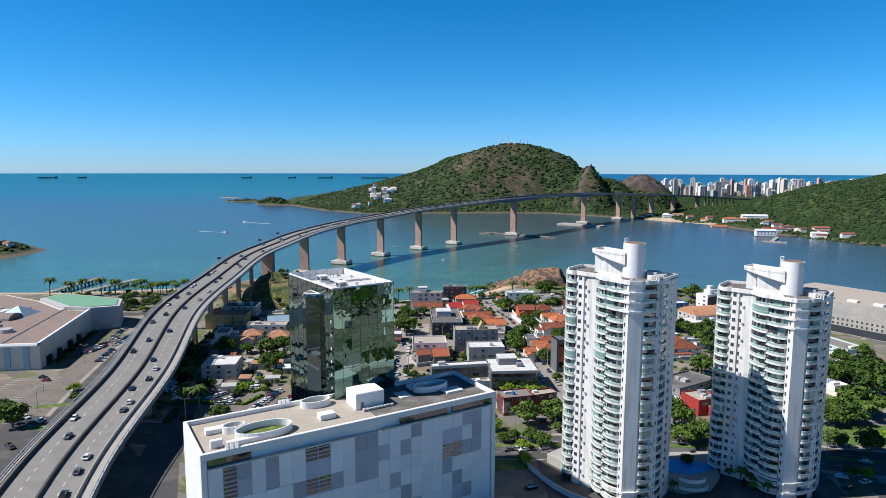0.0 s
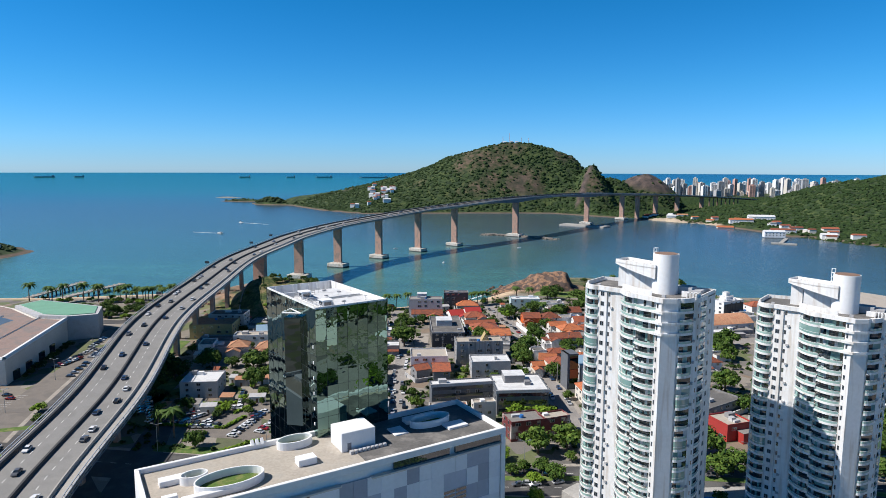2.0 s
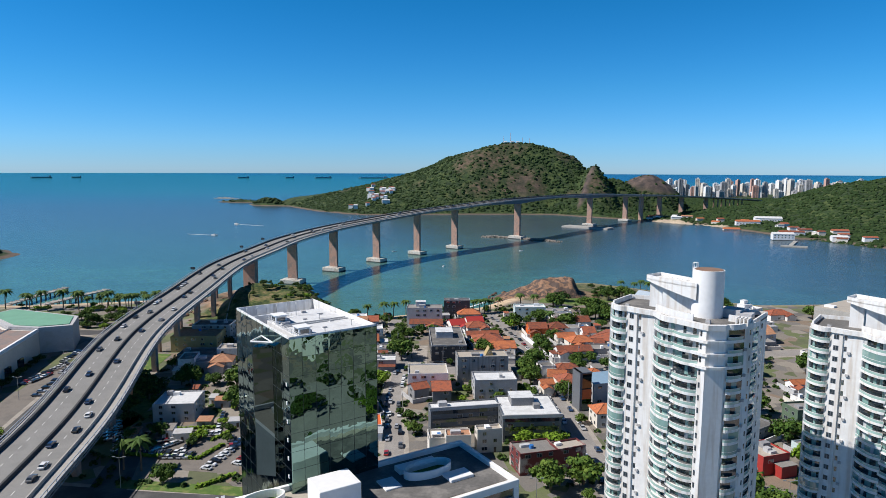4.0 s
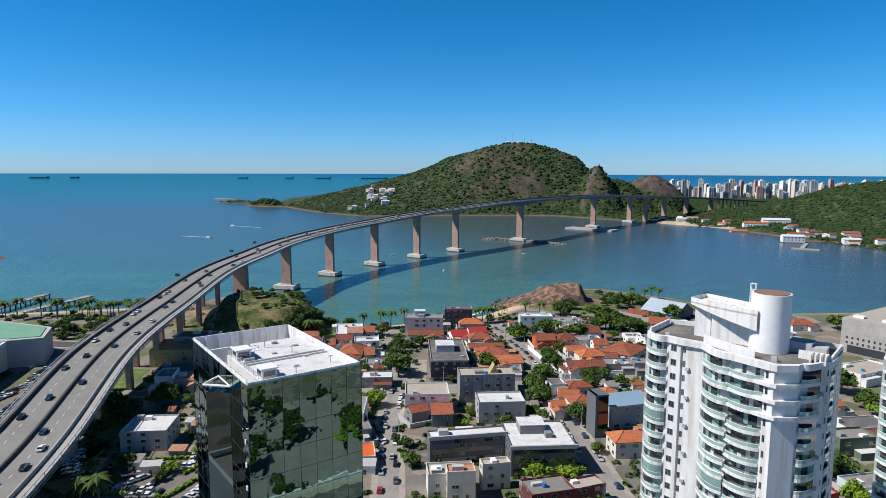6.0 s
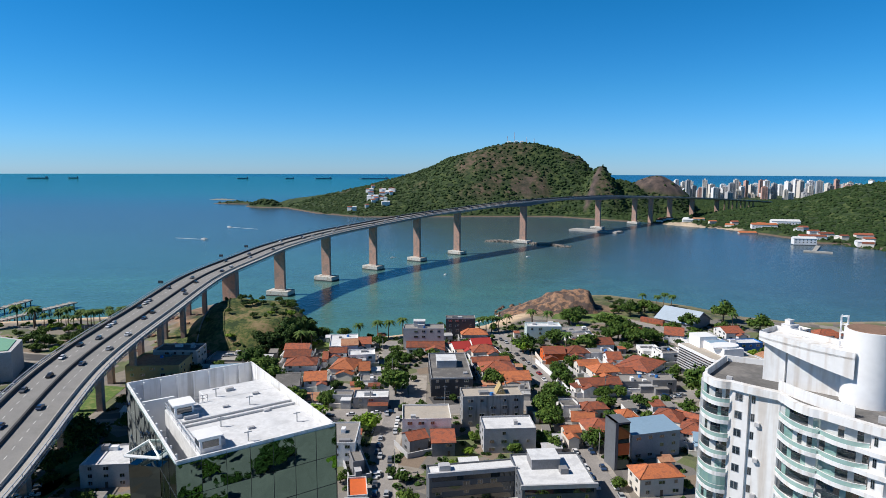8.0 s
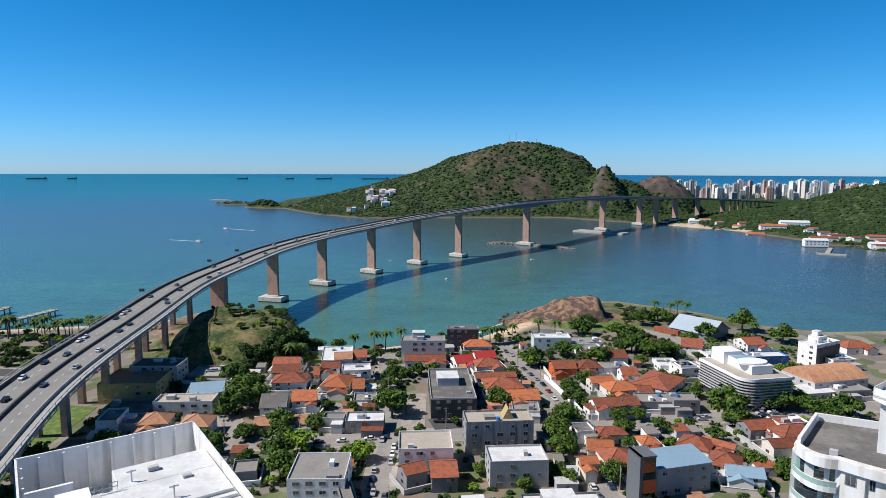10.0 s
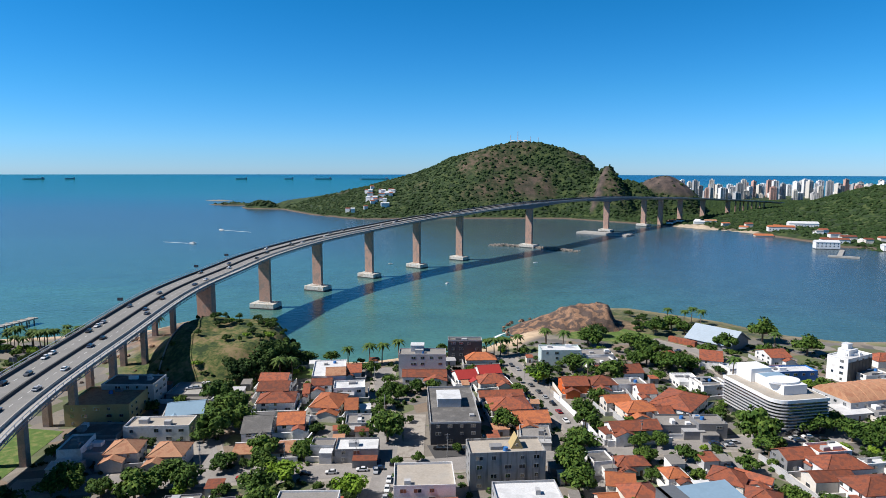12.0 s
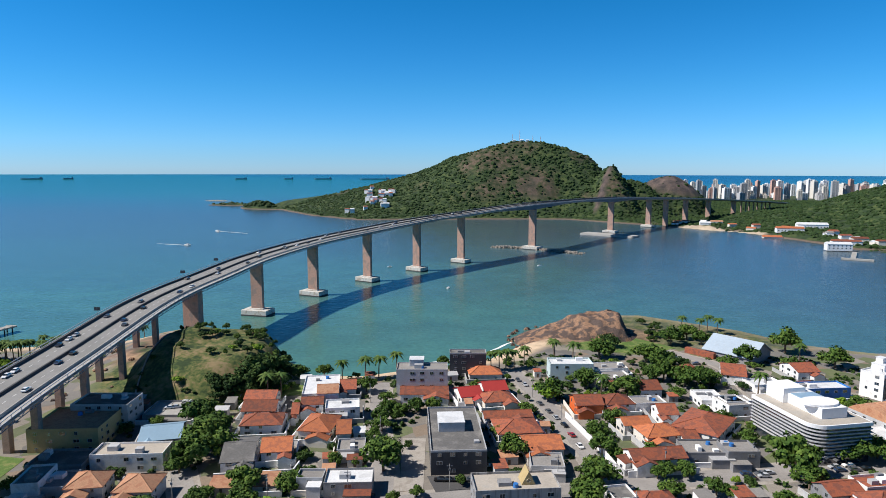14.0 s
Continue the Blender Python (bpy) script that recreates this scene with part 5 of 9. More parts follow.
WINDOW, DOOR = unit_window(), unit_door()
HOUSE_RNG = random.Random(21)
PLOTS = []


def house(x, y, w, d, rot, z, roof, wall, cover, label):
    """A town building: walls, roof of its kind, windows storey by storey, a door, roof clutter."""
    rng = HOUSE_RNG
    h = z - GROUND
    PLOTS.append((x, y, w, d, rot, h))
    t = thing("house" if h < 8 else "building", pose(x, y, GROUND, 0, 0, rot), label, "house" if h < 8 else "building")
    a, b = w / 2, d / 2
    inset = 0.45 if roof in ("gable", "hip", "shed") else 0.0
    bm = bmesh.new()
    box(bm, -a + inset, a - inset, -b + inset, b - inset, -0.6, h - (0 if roof != "flat" else 0.35))
    if roof == "gable":
        pk = min(b * 0.42, 2.6)
        for s in (-1, 1):
            q = [bm.verts.new(v) for v in ((s * (a - inset), -b + inset, h), (s * (a - inset), b - inset, h), (s * (a - inset), 0, h + pk * 0.9))]
            bm.faces.new(q)
    part("wall", bm, wall, t)
    bm = bmesh.new()
    if roof == "gable":
        pk = min(b * 0.42, 2.6)
        for s in (-1, 1):
            o = [Vector((-a, s * b, h - 0.15)), Vector((a, s * b, h - 0.15)), Vector((a, 0, h + pk)), Vector((-a, 0, h + pk))]
            lo = [bm.verts.new(v) for v in o]
            hi = [bm.verts.new(v + Vector((0, 0, 0.22))) for v in o]
            for i in range(4):
                bm.faces.new((lo[i], lo[(i + 1) % 4], hi[(i + 1) % 4], hi[i]))
            bm.faces.new(hi)
            bm.faces.new(lo[::-1])
        tube(bm, (-a, 0, h + pk + 0.2), (a, 0, h + pk + 0.2), 0.16, 0.16, 6)
    elif roof == "hip":
        pk = min(min(a, b) * 0.5, 3.0)
        r = max(a - b, 0.4) if a > b else 0.3
        rv = 0.3 if a > b else max(b - a, 0.4)
        base = [Vector(v) for v in ((-a, -b, h), (a, -b, h), (a, b, h), (-a, b, h))]
        top = [Vector(v) for v in ((-r, -rv, h + pk), (r, -rv, h + pk), (r, rv, h + pk), (-r, rv, h + pk))]
        under, vb, vt = [bm.verts.new(v - Vector((0, 0, 0.22))) for v in base], [bm.verts.new(v) for v in base], [bm.verts.new(v) for v in top]
        for i in range(4):
            j = (i + 1) % 4
            bm.faces.new((vb[i], vb[j], vt[j], vt[i]))
            bm.faces.new((under[i], under[j], vb[j], vb[i]))
            tube(bm, base[i] + Vector((0, 0, 0.06)), top[i] + Vector((0, 0, 0.06)), 0.14, 0.14, 5)
        bm.faces.new(vt)
        bm.faces.new(under[::-1])
    elif roof == "shed":
        o = [Vector((-a, -b, h)), Vector((a, -b, h)), Vector((a, b, h + min(1.6, d * 0.12))), Vector((-a, b, h + min(1.6, d * 0.12)))]
        lo, hi = [bm.verts.new(v) for v in o], [bm.verts.new(v + Vector((0, 0, 0.2))) for v in o]
        for i in range(4):
            bm.faces.new((lo[i], lo[(i + 1) % 4], hi[(i + 1) % 4], hi[i]))
        bm.faces.new(hi)
        bm.faces.new(lo[::-1])
    elif roof == "barrel":
        n, rows = 14, []
        for i in range(n + 1):
            s = -1 + 2 * i / n
            rows.append((bm.verts.new((-a, s * b, h + 4.5 * (1 - s * s))), bm.verts.new((a, s * b, h + 4.5 * (1 - s * s)))))
        for p, q in zip(rows, rows[1:]):
            bm.faces.new((p[0], p[1], q[1], q[0]))
        bm.faces.new([p[1] for p in rows])
        bm.faces.new([p[0] for p in rows][::-1])
        for k in range(1, 6):
            u = -a + w * k / 6
            for p, q in zip(rows, rows[1:]):
                tube(bm, (u, p[0].co.y, p[0].co.z + 0.05), (u, q[0].co.y, q[0].co.z + 0.05), 0.12, 0.12, 4)
    else:
        box(bm, -a + 0.22, a - 0.22, -b + 0.22, b - 0.22, h - 0.45, h - 0.3)
    bmesh.ops.recalc_face_normals(bm, faces=bm.faces)
    part("roof", bm, cover, t)
    if roof == "flat":
        bm = bmesh.new()
        up = 0.45 + 0.3 * rng.random()
        for q in ((-a, a, -b, -b + 0.22), (-a, a, b - 0.22, b), (-a, -a + 0.22, -b + 0.22, b - 0.22), (a - 0.22, a, -b + 0.22, b - 0.22)):
            box(bm, *q, h - 0.45, h + up - 0.2)
        part("parapet", bm, wall if wall not in (M_DARK,) else M_LIGHTGREY, t)
        for k in range(rng.randint(1, 3) if w * d > 90 else rng.randint(0, 1)):
            u, v = (rng.random() - 0.5) * (w - 4), (rng.random() - 0.5) * (d - 4)
            bm = bmesh.new()
            if rng.random() < 0.13:
                cyl(bm, u, v, h - 0.35, h + 0.9, 0.9, 0.8, 12)
                part("water_tank", bm, M_BLUE, t, "blue plastic water tank")
            else:
                s1, s2 = 0.7 + rng.random() * 1.4, 0.6 + rng.random()
                box(bm, u - s1, u + s1, v - s2, v + s2, h - 0.35, h + 0.5 + rng.random() * 1.2)
                part("roof_unit", bm, rng.choice((M_LIGHTGREY, M_WHITE, M_GREY)), t)
    if h < 8 and rng.random() < 0.78:
        # a lower wing towards the street, under a gable of its own where the house is tiled
        aw, ad, ah = w * (0.38 + 0.25 * rng.random()), 2.6 + 2.0 * rng.random(), min(h - 0.8, 2.8 + 1.6 * rng.random())
        cx = rng.choice((-1, 1)) * (a - aw / 2 - 0.3)
        y0, y1 = -b - ad + inset, -b + inset
        bm = bmesh.new()
        box(bm, cx - aw / 2, cx + aw / 2, y0, y1, -0.5, ah)
        if roof in ("gable", "hip"):
            e, pk = aw / 2 + 0.4, min(aw * 0.24, 1.7)
            back = y1 + min(b, 2.2)
            for s in (-1, 1):
                o = [Vector((cx + s * e, y0 - 0.4, ah - 0.1)), Vector((cx + s * e, back, ah - 0.1)), Vector((cx, back, ah + pk)), Vector((cx, y0 - 0.4, ah + pk))]
                lo, hi = [bm.verts.new(v) for v in o], [bm.verts.new(v + Vector((0, 0, 0.2))) for v in o]
                for i in range(4):
                    bm.faces.new((lo[i], lo[(i + 1) % 4], hi[(i + 1) % 4], hi[i])).material_index = 1
                bm.faces.new(hi).material_index = 1
                bm.faces.new(lo[::-1]).material_index = 1
            bm.faces.new([bm.verts.new(v) for v in ((cx - aw / 2, y0, ah), (cx + aw / 2, y0, ah), (cx, y0, ah + pk * 0.9))])
            cov = cover if rng.random() < 0.8 else M_TILE
        else:
            box(bm, cx - aw / 2 - 0.15, cx + aw / 2 + 0.15, y0 - 0.2, y1, ah, ah + 0.15, 1)
            cov = rng.choice((M_FLAT, M_TILE, M_ROOFWHITE, M_LIGHTGREY))
        bmesh.ops.recalc_face_normals(bm, faces=bm.faces)
        part("annex", bm, [wall, cov], t)
    floors = max(1, round(h / 3.1))
    fh = h / floors
    e = inset
    for f in range(floors):
        for side in range(3):
            length = w if side == 0 else d
            n = max(1, int(length / 4.6))
            for k in range(n):
                if rng.random() < 0.25:
                    continue
                s = (k + 0.5) / n - 0.5
                sc = 0.9 + rng.random() * 1.3
                if side == 0:
                    m = pose(s * (w - 1.5), -b + e, f * fh + 0.95)
                elif side == 1:
                    m = pose(a - e, s * (d - 1.5), f * fh + 0.95, 0, 0, 90)
                else:
                    m = pose(-a + e, s * (d - 1.5), f * fh + 0.95, 0, 0, -90)
                if f == 0 and side == 0 and k == n // 2:
                    share("door", DOOR, t, pose(s * (w - 1.5), -b + e, 0))
                else:
                    share("window", WINDOW, t, m @ Matrix.Diagonal((sc, 1, 1 + 0.25 * rng.random(), 1)))
    return t


house(-13.1, 495.0, 24.7, 11.7, 0.6, 19.0, "flat", M_LIGHTGREY, M_FLAT, "four-storey pale grey apartment block with stepped terraces")
house(10.0, 521.0, 19.1, 7.5, 0.6, 19.0, "flat", M_DARK, M_ROOFDARK, "dark box-shaped building with a plain slate-grey facade")
house(18.6, 515.6, 17.5, 11.7, 4.1, 10.0, "hip", M_CREAM, M_TILE2, "cream one-storey house with a bright orange hipped tile roof")
house(-11.7, 485.1, 23.2, 10.5, 0.6, 10.0, "gable", M_HOUSEWHITE, M_TILE, "white one-storey house with a terracotta gabled tile roof")
house(9.1, 484.1, 11.3, 13.5, 16.2, 10.0, "gable", M_HOUSEWHITE, M_RED, "white one-storey house with a bright red gabled roof")
house(21.4, 492.3, 12.3, 13.0, 11.4, 10.0, "gable", M_HOUSEWHITE, M_RED, "white one-storey house with a bright red gabled roof")
house(22.3, 477.3, 15.7, 12.2, 12.8, 10.0, "hip", M_CREAM, M_TILE, "cream one-storey house with a terracotta hipped tile roof")
house(2.1, 430.1, 20.1, 42.1, 3.6, 15.0, "flat", M_DARK, M_ROOFDARK, "low dark-clad office building with a weathered flat roof and glazed front")
house(25.1, 457.6, 21.5, 8.3, 6.4, 9.5, "gable", M_LIGHTGREY, M_TILE, "pale grey one-storey house with a terracotta gabled tile roof")
house(27.7, 444.2, 18.9, 16.1, 7.4, 10.0, "hip", M_CREAM, M_TILE, "cream one-storey house with a terracotta hipped tile roof")
house(35.2, 428.2, 15.6, 14.6, 5.8, 10.0, "gable", M_CREAM, M_TILE2, "cream one-storey house with a bright orange gabled tile roof")
house(35.3, 412.9, 12.0, 11.4, -3.1, 10.0, "flat", M_LIGHTGREY, M_FLAT, "pale grey one-storey house with a weathered grey flat roof")
house(-61.2, 488.1, 16.8, 26.8, 8.0, 12.0, "flat", M_HOUSEWHITE, M_ROOFWHITE, "white two-storey house with a white flat roof")
house(-56.0, 476.9, 10.1, 11.5, 8.0, 13.5, "gable", M_HOUSEWHITE, M_TILE3, "white two-storey house with a pale terracotta gabled tile roof")
house(-49.3, 493.5, 8.3, 13.9, 7.0, 10.0, "gable", M_HOUSEWHITE, M_TILE, "white one-storey house with a terracotta gabled tile roof")
house(-47.0, 462.1, 14.8, 11.0, 8.0, 12.0, "flat", M_HOUSEWHITE, M_ROOFWHITE, "white two-storey house with a white flat roof")
house(-61.1, 467.0, 10.2, 9.3, 7.3, 11.5, "gable", M_HOUSEWHITE, M_TILE, "white two-storey house with a terracotta gabled tile roof")
house(-53.3, 443.9, 13.8, 18.3, -6.1, 11.0, "hip", M_CREAM, M_TILE2, "cream two-storey house with a bright orange hipped tile roof")
house(-42.8, 441.2, 6.2, 15.5, 6.4, 10.5, "gable", M_CREAM, M_TILE2, "cream one-storey house with a bright orange gabled tile roof")
house(-37.8, 427.2, 10.6, 10.3, 5.2, 9.0, "flat", M_LIGHTGREY, M_FLAT, "pale grey one-storey house with a weathered grey flat roof")
house(-77.7, 446.7, 17.4, 12.3, 6.1, 11.0, "hip", M_HOUSEWHITE, M_TILE, "white two-storey house with a terracotta hipped tile roof")
house(-82.8, 462.2, 15.2, 13.3, 3.4, 11.0, "gable", M_HOUSEWHITE, M_TILE, "white two-storey house with a terracotta gabled tile roof")
house(-86.2, 475.6, 14.7, 11.3, 0.6, 11.0, "gable", M_CREAM, M_TILE, "cream two-storey house with a terracotta gabled tile roof")
house(-65.2, 423.0, 11.6, 14.5, 8.8, 11.0, "gable", M_HOUSEWHITE, M_TILE2, "white two-storey house with a bright orange gabled tile roof")
house(-77.7, 418.3, 12.0, 22.0, 9.3, 11.0, "gable", M_HOUSEWHITE, M_ROOFDARK, "white two-storey house with a dark gabled roof")
house(-34.1, 397.8, 16.1, 10.5, 2.9, 11.0, "flat", M_GREY, M_ROOFWHITE, "low shop with a white sheet roof and orange fascia")
house(-47.3, 398.9, 9.0, 6.7, 0.5, 11.0, "flat", M_LIGHTGREY, M_FLAT, "pale grey two-storey house with a weathered grey flat roof")
house(-77.0, 397.3, 8.7, 7.6, 3.5, 8.5, "shed", M_CREAM, M_TILE3, "cream one-storey house with a pale terracotta lean-to roof")
house(-62.9, 399.3, 8.7, 8.9, 5.0, 8.5, "shed", M_CREAM, M_TILE3, "cream one-storey house with a pale terracotta lean-to roof")
house(-72.2, 450.4, 6.1, 12.6, 0.6, 10.0, "gable", M_HOUSEWHITE, M_TILE, "white one-storey house with a terracotta gabled tile roof")
house(-67.3, 461.8, 3.5, 13.6, 6.7, 10.0, "gable", M_HOUSEWHITE, M_TILE, "white one-storey house with a terracotta gabled tile roof")
house(-149.6, 437.3, 26.8, 23.8, 4.0, 15.0, "flat", M_YELLOW, M_TILE3, "ochre-painted workshop building with an orange tiled flat roof")
house(-146.0, 453.4, 23.7, 14.1, 0.8, 17.0, "flat", M_LIGHTGREY, M_ROOFDARK, "pale grey four-storey house with a dark flat roof")
house(-122.5, 464.0, 20.3, 17.7, 0.8, 9.0, "flat", M_GREY, M_CONC, "low concrete parking roof with parked cars")
house(-114.5, 435.5, 15.9, 17.8, 14.9, 10.5, "gable", M_GREY, M_BLUEROOF, "house with a blue solar-panelled pitched roof")
house(-116.7, 414.9, 25.7, 10.4, 4.3, 12.5, "flat", M_HOUSEWHITE, M_ROOFSAND, "white two-storey house with a sandy flat roof")
house(-120.3, 393.4, 12.4, 12.1, 9.0, 11.5, "hip", M_LIGHTGREY, M_TILE3, "pale grey two-storey house with a pale terracotta hipped tile roof")
house(-102.6, 391.5, 13.2, 13.1, 3.5, 11.5, "hip", M_LIGHTGREY, M_TILE3, "pale grey two-storey house with a pale terracotta hipped tile roof")
house(-138.8, 393.6, 8.3, 14.0, 8.5, 13.0, "flat", M_HOUSEWHITE, M_FLAT, "white two-storey house with a weathered grey flat roof")
house(-132.7, 394.5, 12.0, 12.0, 2.8, 11.0, "flat", M_LIGHTGREY, M_FLAT, "pale grey two-storey house with a weathered grey flat roof")
house(-140.7, 412.5, 19.9, 13.6, 2.2, 10.0, "flat", M_GREY, M_ROOFDARK, "grey one-storey house with a dark flat roof")
house(-84.7, 356.8, 11.3, 8.3, 6.4, 10.0, "flat", M_GREY, M_FLAT, "grey one-storey house with a weathered grey flat roof")
house(-71.1, 354.2, 8.4, 9.5, 11.5, 10.0, "flat", M_GREY, M_FLAT, "grey one-storey house with a weathered grey flat roof")
house(-42.5, 344.8, 18.7, 19.4, 1.9, 15.0, "flat", M_HOUSEWHITE, M_FLAT, "white building with a round rooftop planter and grey deck")
house(-7.7, 365.8, 19.7, 16.0, 3.7, 15.0, "flat", M_HOUSEWHITE, M_ROOFSAND, "white-walled building with a stained screed flat roof")
house(-11.7, 350.6, 8.7, 8.9, 26.7, 11.5, "gable", M_GREY, M_TILE, "grey two-storey house with a terracotta gabled tile roof")
house(-1.0, 350.5, 9.7, 13.8, 5.1, 11.5, "gable", M_GREY, M_TILE, "grey two-storey house with a terracotta gabled tile roof")
house(8.8, 313.1, 29.1, 6.4, 10.6, 17.0, "flat", M_SLATE, M_ROOFWHITE, "long dark grey office wing with a white flat roof")
house(35.0, 311.9, 23.5, 22.4, 4.4, 17.0, "flat", M_SLATE, M_ROOFWHITE, "dark grey office building with a white flat roof and plant room")
house(24.7, 353.8, 20.3, 12.9, 4.3, 15.5, "flat", M_LIGHTGREY, M_ROOFWHITE, "pale grey block with a white flat roof and stacked air conditioners")
house(20.1, 379.2, 26.1, 11.7, 5.3, 19.0, "flat", M_STAINED, M_ROOFSAND, "stained concrete commercial block with a screed roof and small gilded gable")
house(55.3, 387.8, 7.8, 8.7, 10.1, 11.0, "flat", M_HOUSEWHITE, M_ROOFDARK, "white two-storey house with a dark flat roof")
house(58.2, 371.0, 10.1, 10.7, -9.8, 11.0, "gable", M_CREAM, M_TILE2, "cream two-storey house with a bright orange gabled tile roof")
house(61.8, 360.1, 12.1, 13.5, 6.9, 12.0, "hip", M_CREAM, M_TILE, "cream two-storey house with a terracotta hipped tile roof")
house(66.2, 386.8, 12.7, 8.3, 5.4, 10.0, "hip", M_HOUSEWHITE, M_TILE, "white one-storey house with a terracotta hipped tile roof")
house(78.7, 378.1, 7.9, 8.5, 7.7, 10.0, "hip", M_HOUSEWHITE, M_TILE2, "white one-storey house with a bright orange hipped tile roof")
house(50.8, 358.5, 7.1, 7.3, 7.3, 11.0, "gable", M_CREAM, M_TILE2, "cream two-storey house with a bright orange gabled tile roof")
house(78.8, 349.5, 21.7, 12.1, 15.7, 16.0, "shed", M_LIGHTGREY, M_BLUEROOF, "pinkish grey building with a pale blue metal roof")
house(72.2, 319.9, 16.4, 10.4, 8.1, 12.5, "hip", M_CREAM, M_TILE2, "cream house with a bright orange hipped tile roof")
house(63.7, 518.4, 22.4, 11.4, 0.6, 14.5, "flat", M_MINT, M_ROOFWHITE, "pale mint and white modern building with a flat roof")
house(86.0, 526.2, 17.8, 11.3, 4.5, 10.0, "flat", M_HOUSEWHITE, M_FLAT, "white one-storey house with a weathered grey flat roof")
house(62.3, 471.1, 12.9, 13.4, 4.4, 11.0, "gable", M_ORANGE, M_TILE, "orange two-storey house with a terracotta gabled tile roof")
house(76.1, 472.0, 13.5, 12.4, 6.1, 11.0, "hip", M_HOUSEWHITE, M_TILE, "white two-storey house with a terracotta hipped tile roof")
house(90.3, 473.1, 14.6, 9.4, 5.8, 10.5, "flat", M_HOUSEWHITE, M_FLAT, "white one-storey house with a weathered grey flat roof")
house(96.4, 494.7, 11.5, 14.5, 5.6, 10.0, "gable", M_HOUSEWHITE, M_TILE, "white one-storey house with a terracotta gabled tile roof")
house(94.0, 460.1, 8.8, 12.5, 0.6, 11.0, "gable", M_HOUSEWHITE, M_TILE, "white two-storey house with a terracotta gabled tile roof")
house(105.3, 445.7, 18.8, 25.5, -39.0, 11.5, "hip", M_HOUSEWHITE, M_TILE, "white two-storey house with a terracotta hipped tile roof")
house(94.2, 435.1, 7.4, 10.4, 8.2, 10.0, "gable", M_HOUSEWHITE, M_TILE, "white one-storey house with a terracotta gabled tile roof")
house(83.8, 437.7, 16.2, 12.3, 12.5, 11.0, "hip", M_CREAM, M_TILE2, "cream two-storey house with a bright orange hipped tile roof")
house(76.7, 447.2, 12.4, 9.2, 9.1, 11.0, "gable", M_CREAM, M_TILE2, "cream two-storey house with a bright orange gabled tile roof")
house(75.6, 416.5, 21.1, 10.7, 8.3, 11.0, "gable", M_HOUSEWHITE, M_TILE, "white two-storey house with an orange tiled roof")
house(65.7, 414.9, 7.6, 5.7, 22.4, 9.5, "shed", M_HOUSEWHITE, M_TILE, "white one-storey house with a terracotta lean-to roof")
house(96.4, 423.7, 16.5, 12.0, 0.5, 10.5, "flat", M_GREY, M_FLAT, "grey one-storey house with a weathered grey flat roof")
house(108.0, 420.6, 11.8, 10.2, 0.5, 12.0, "flat", M_GREY, M_FLAT, "grey two-storey house with a weathered grey flat roof")
house(148.9, 517.3, 12.4, 22.9, -20.8, 11.0, "gable", M_HOUSEWHITE, M_TILE, "white two-storey house with a terracotta gabled tile roof")
house(185.9, 521.1, 12.8, 16.7, 5.9, 11.0, "gable", M_HOUSEWHITE, M_TILE, "white two-storey house with a terracotta gabled tile roof")
house(85.9, 512.0, 13.1, 12.5, 5.5, 9.5, "flat", M_HOUSEWHITE, M_FLAT, "white one-storey house with a weathered grey flat roof")
house(121.3, 481.0, 11.5, 14.3, 0.6, 10.0, "flat", M_HOUSEWHITE, M_ROOFWHITE, "white one-storey house with a white flat roof")
house(129.3, 470.8, 12.3, 7.4, 6.7, 12.0, "flat", M_HOUSEWHITE, M_FLAT, "white two-storey house with a weathered grey flat roof")
house(129.0, 524.8, 10.0, 10.8, 7.5, 9.0, "hip", M_CREAM, M_TILE, "cream one-storey house with a terracotta hipped tile roof")
house(157.4, 501.8, 16.5, 10.2, 9.7, 9.5, "flat", M_HOUSEWHITE, M_ROOFWHITE, "white one-storey house with a white flat roof")
house(176.2, 489.4, 28.7, 10.0, 5.5, 12.0, "flat", M_BLUE, M_ROOFWHITE, "white-roofed building with bright blue side walls")
house(212.2, 494.3, 22.0, 10.7, 28.7, 18.5, "flat", M_HOUSEWHITE, M_ROOFWHITE, "cubic white building with a dark lattice facade")
house(191.4, 453.5, 32.0, 21.5, 14.4, 12.5, "barrel", M_LIGHTGREY, M_TILE3, "market hall with a curved faded-red sheet roof")
house(179.7, 439.9, 16.7, 9.7, 11.3, 9.0, "shed", M_LIGHTGREY, M_ROOFWHITE, "pale grey one-storey house with a white lean-to roof")
house(195.2, 439.6, 16.5, 9.7, 6.1, 10.0, "flat", M_GREY, M_FLAT, "grey one-storey house with a weathered grey flat roof")
house(95.7, 373.7, 12.3, 11.3, -34.3, 11.0, "hip", M_CREAM, M_TILE, "cream two-storey house with a terracotta hipped tile roof")
house(104.5, 373.5, 12.6, 5.2, -39.6, 11.0, "gable", M_HOUSEWHITE, M_TILE, "white two-storey house with a terracotta gabled tile roof")
house(100.8, 359.2, 11.2, 12.7, -26.9, 11.0, "hip", M_HOUSEWHITE, M_TILE, "white two-storey house with a terracotta hipped tile roof")
house(103.2, 350.3, 12.7, 9.0, -13.1, 11.0, "gable", M_HOUSEWHITE, M_BLUEROOF, "white two-storey house with a blue-grey gabled roof")
house(127.6, 391.6, 13.0, 10.2, 10.3, 11.0, "gable", M_GREY, M_TILE, "grey two-storey house with a terracotta gabled tile roof")
house(141.6, 394.2, 13.4, 8.3, 8.4, 12.0, "flat", M_HOUSEWHITE, M_TILE, "white two-storey house with a terracotta flat roof")
house(138.4, 382.4, 17.8, 11.8, 7.1, 12.0, "hip", M_HOUSEWHITE, M_TILE, "white two-storey house with a terracotta hipped tile roof")
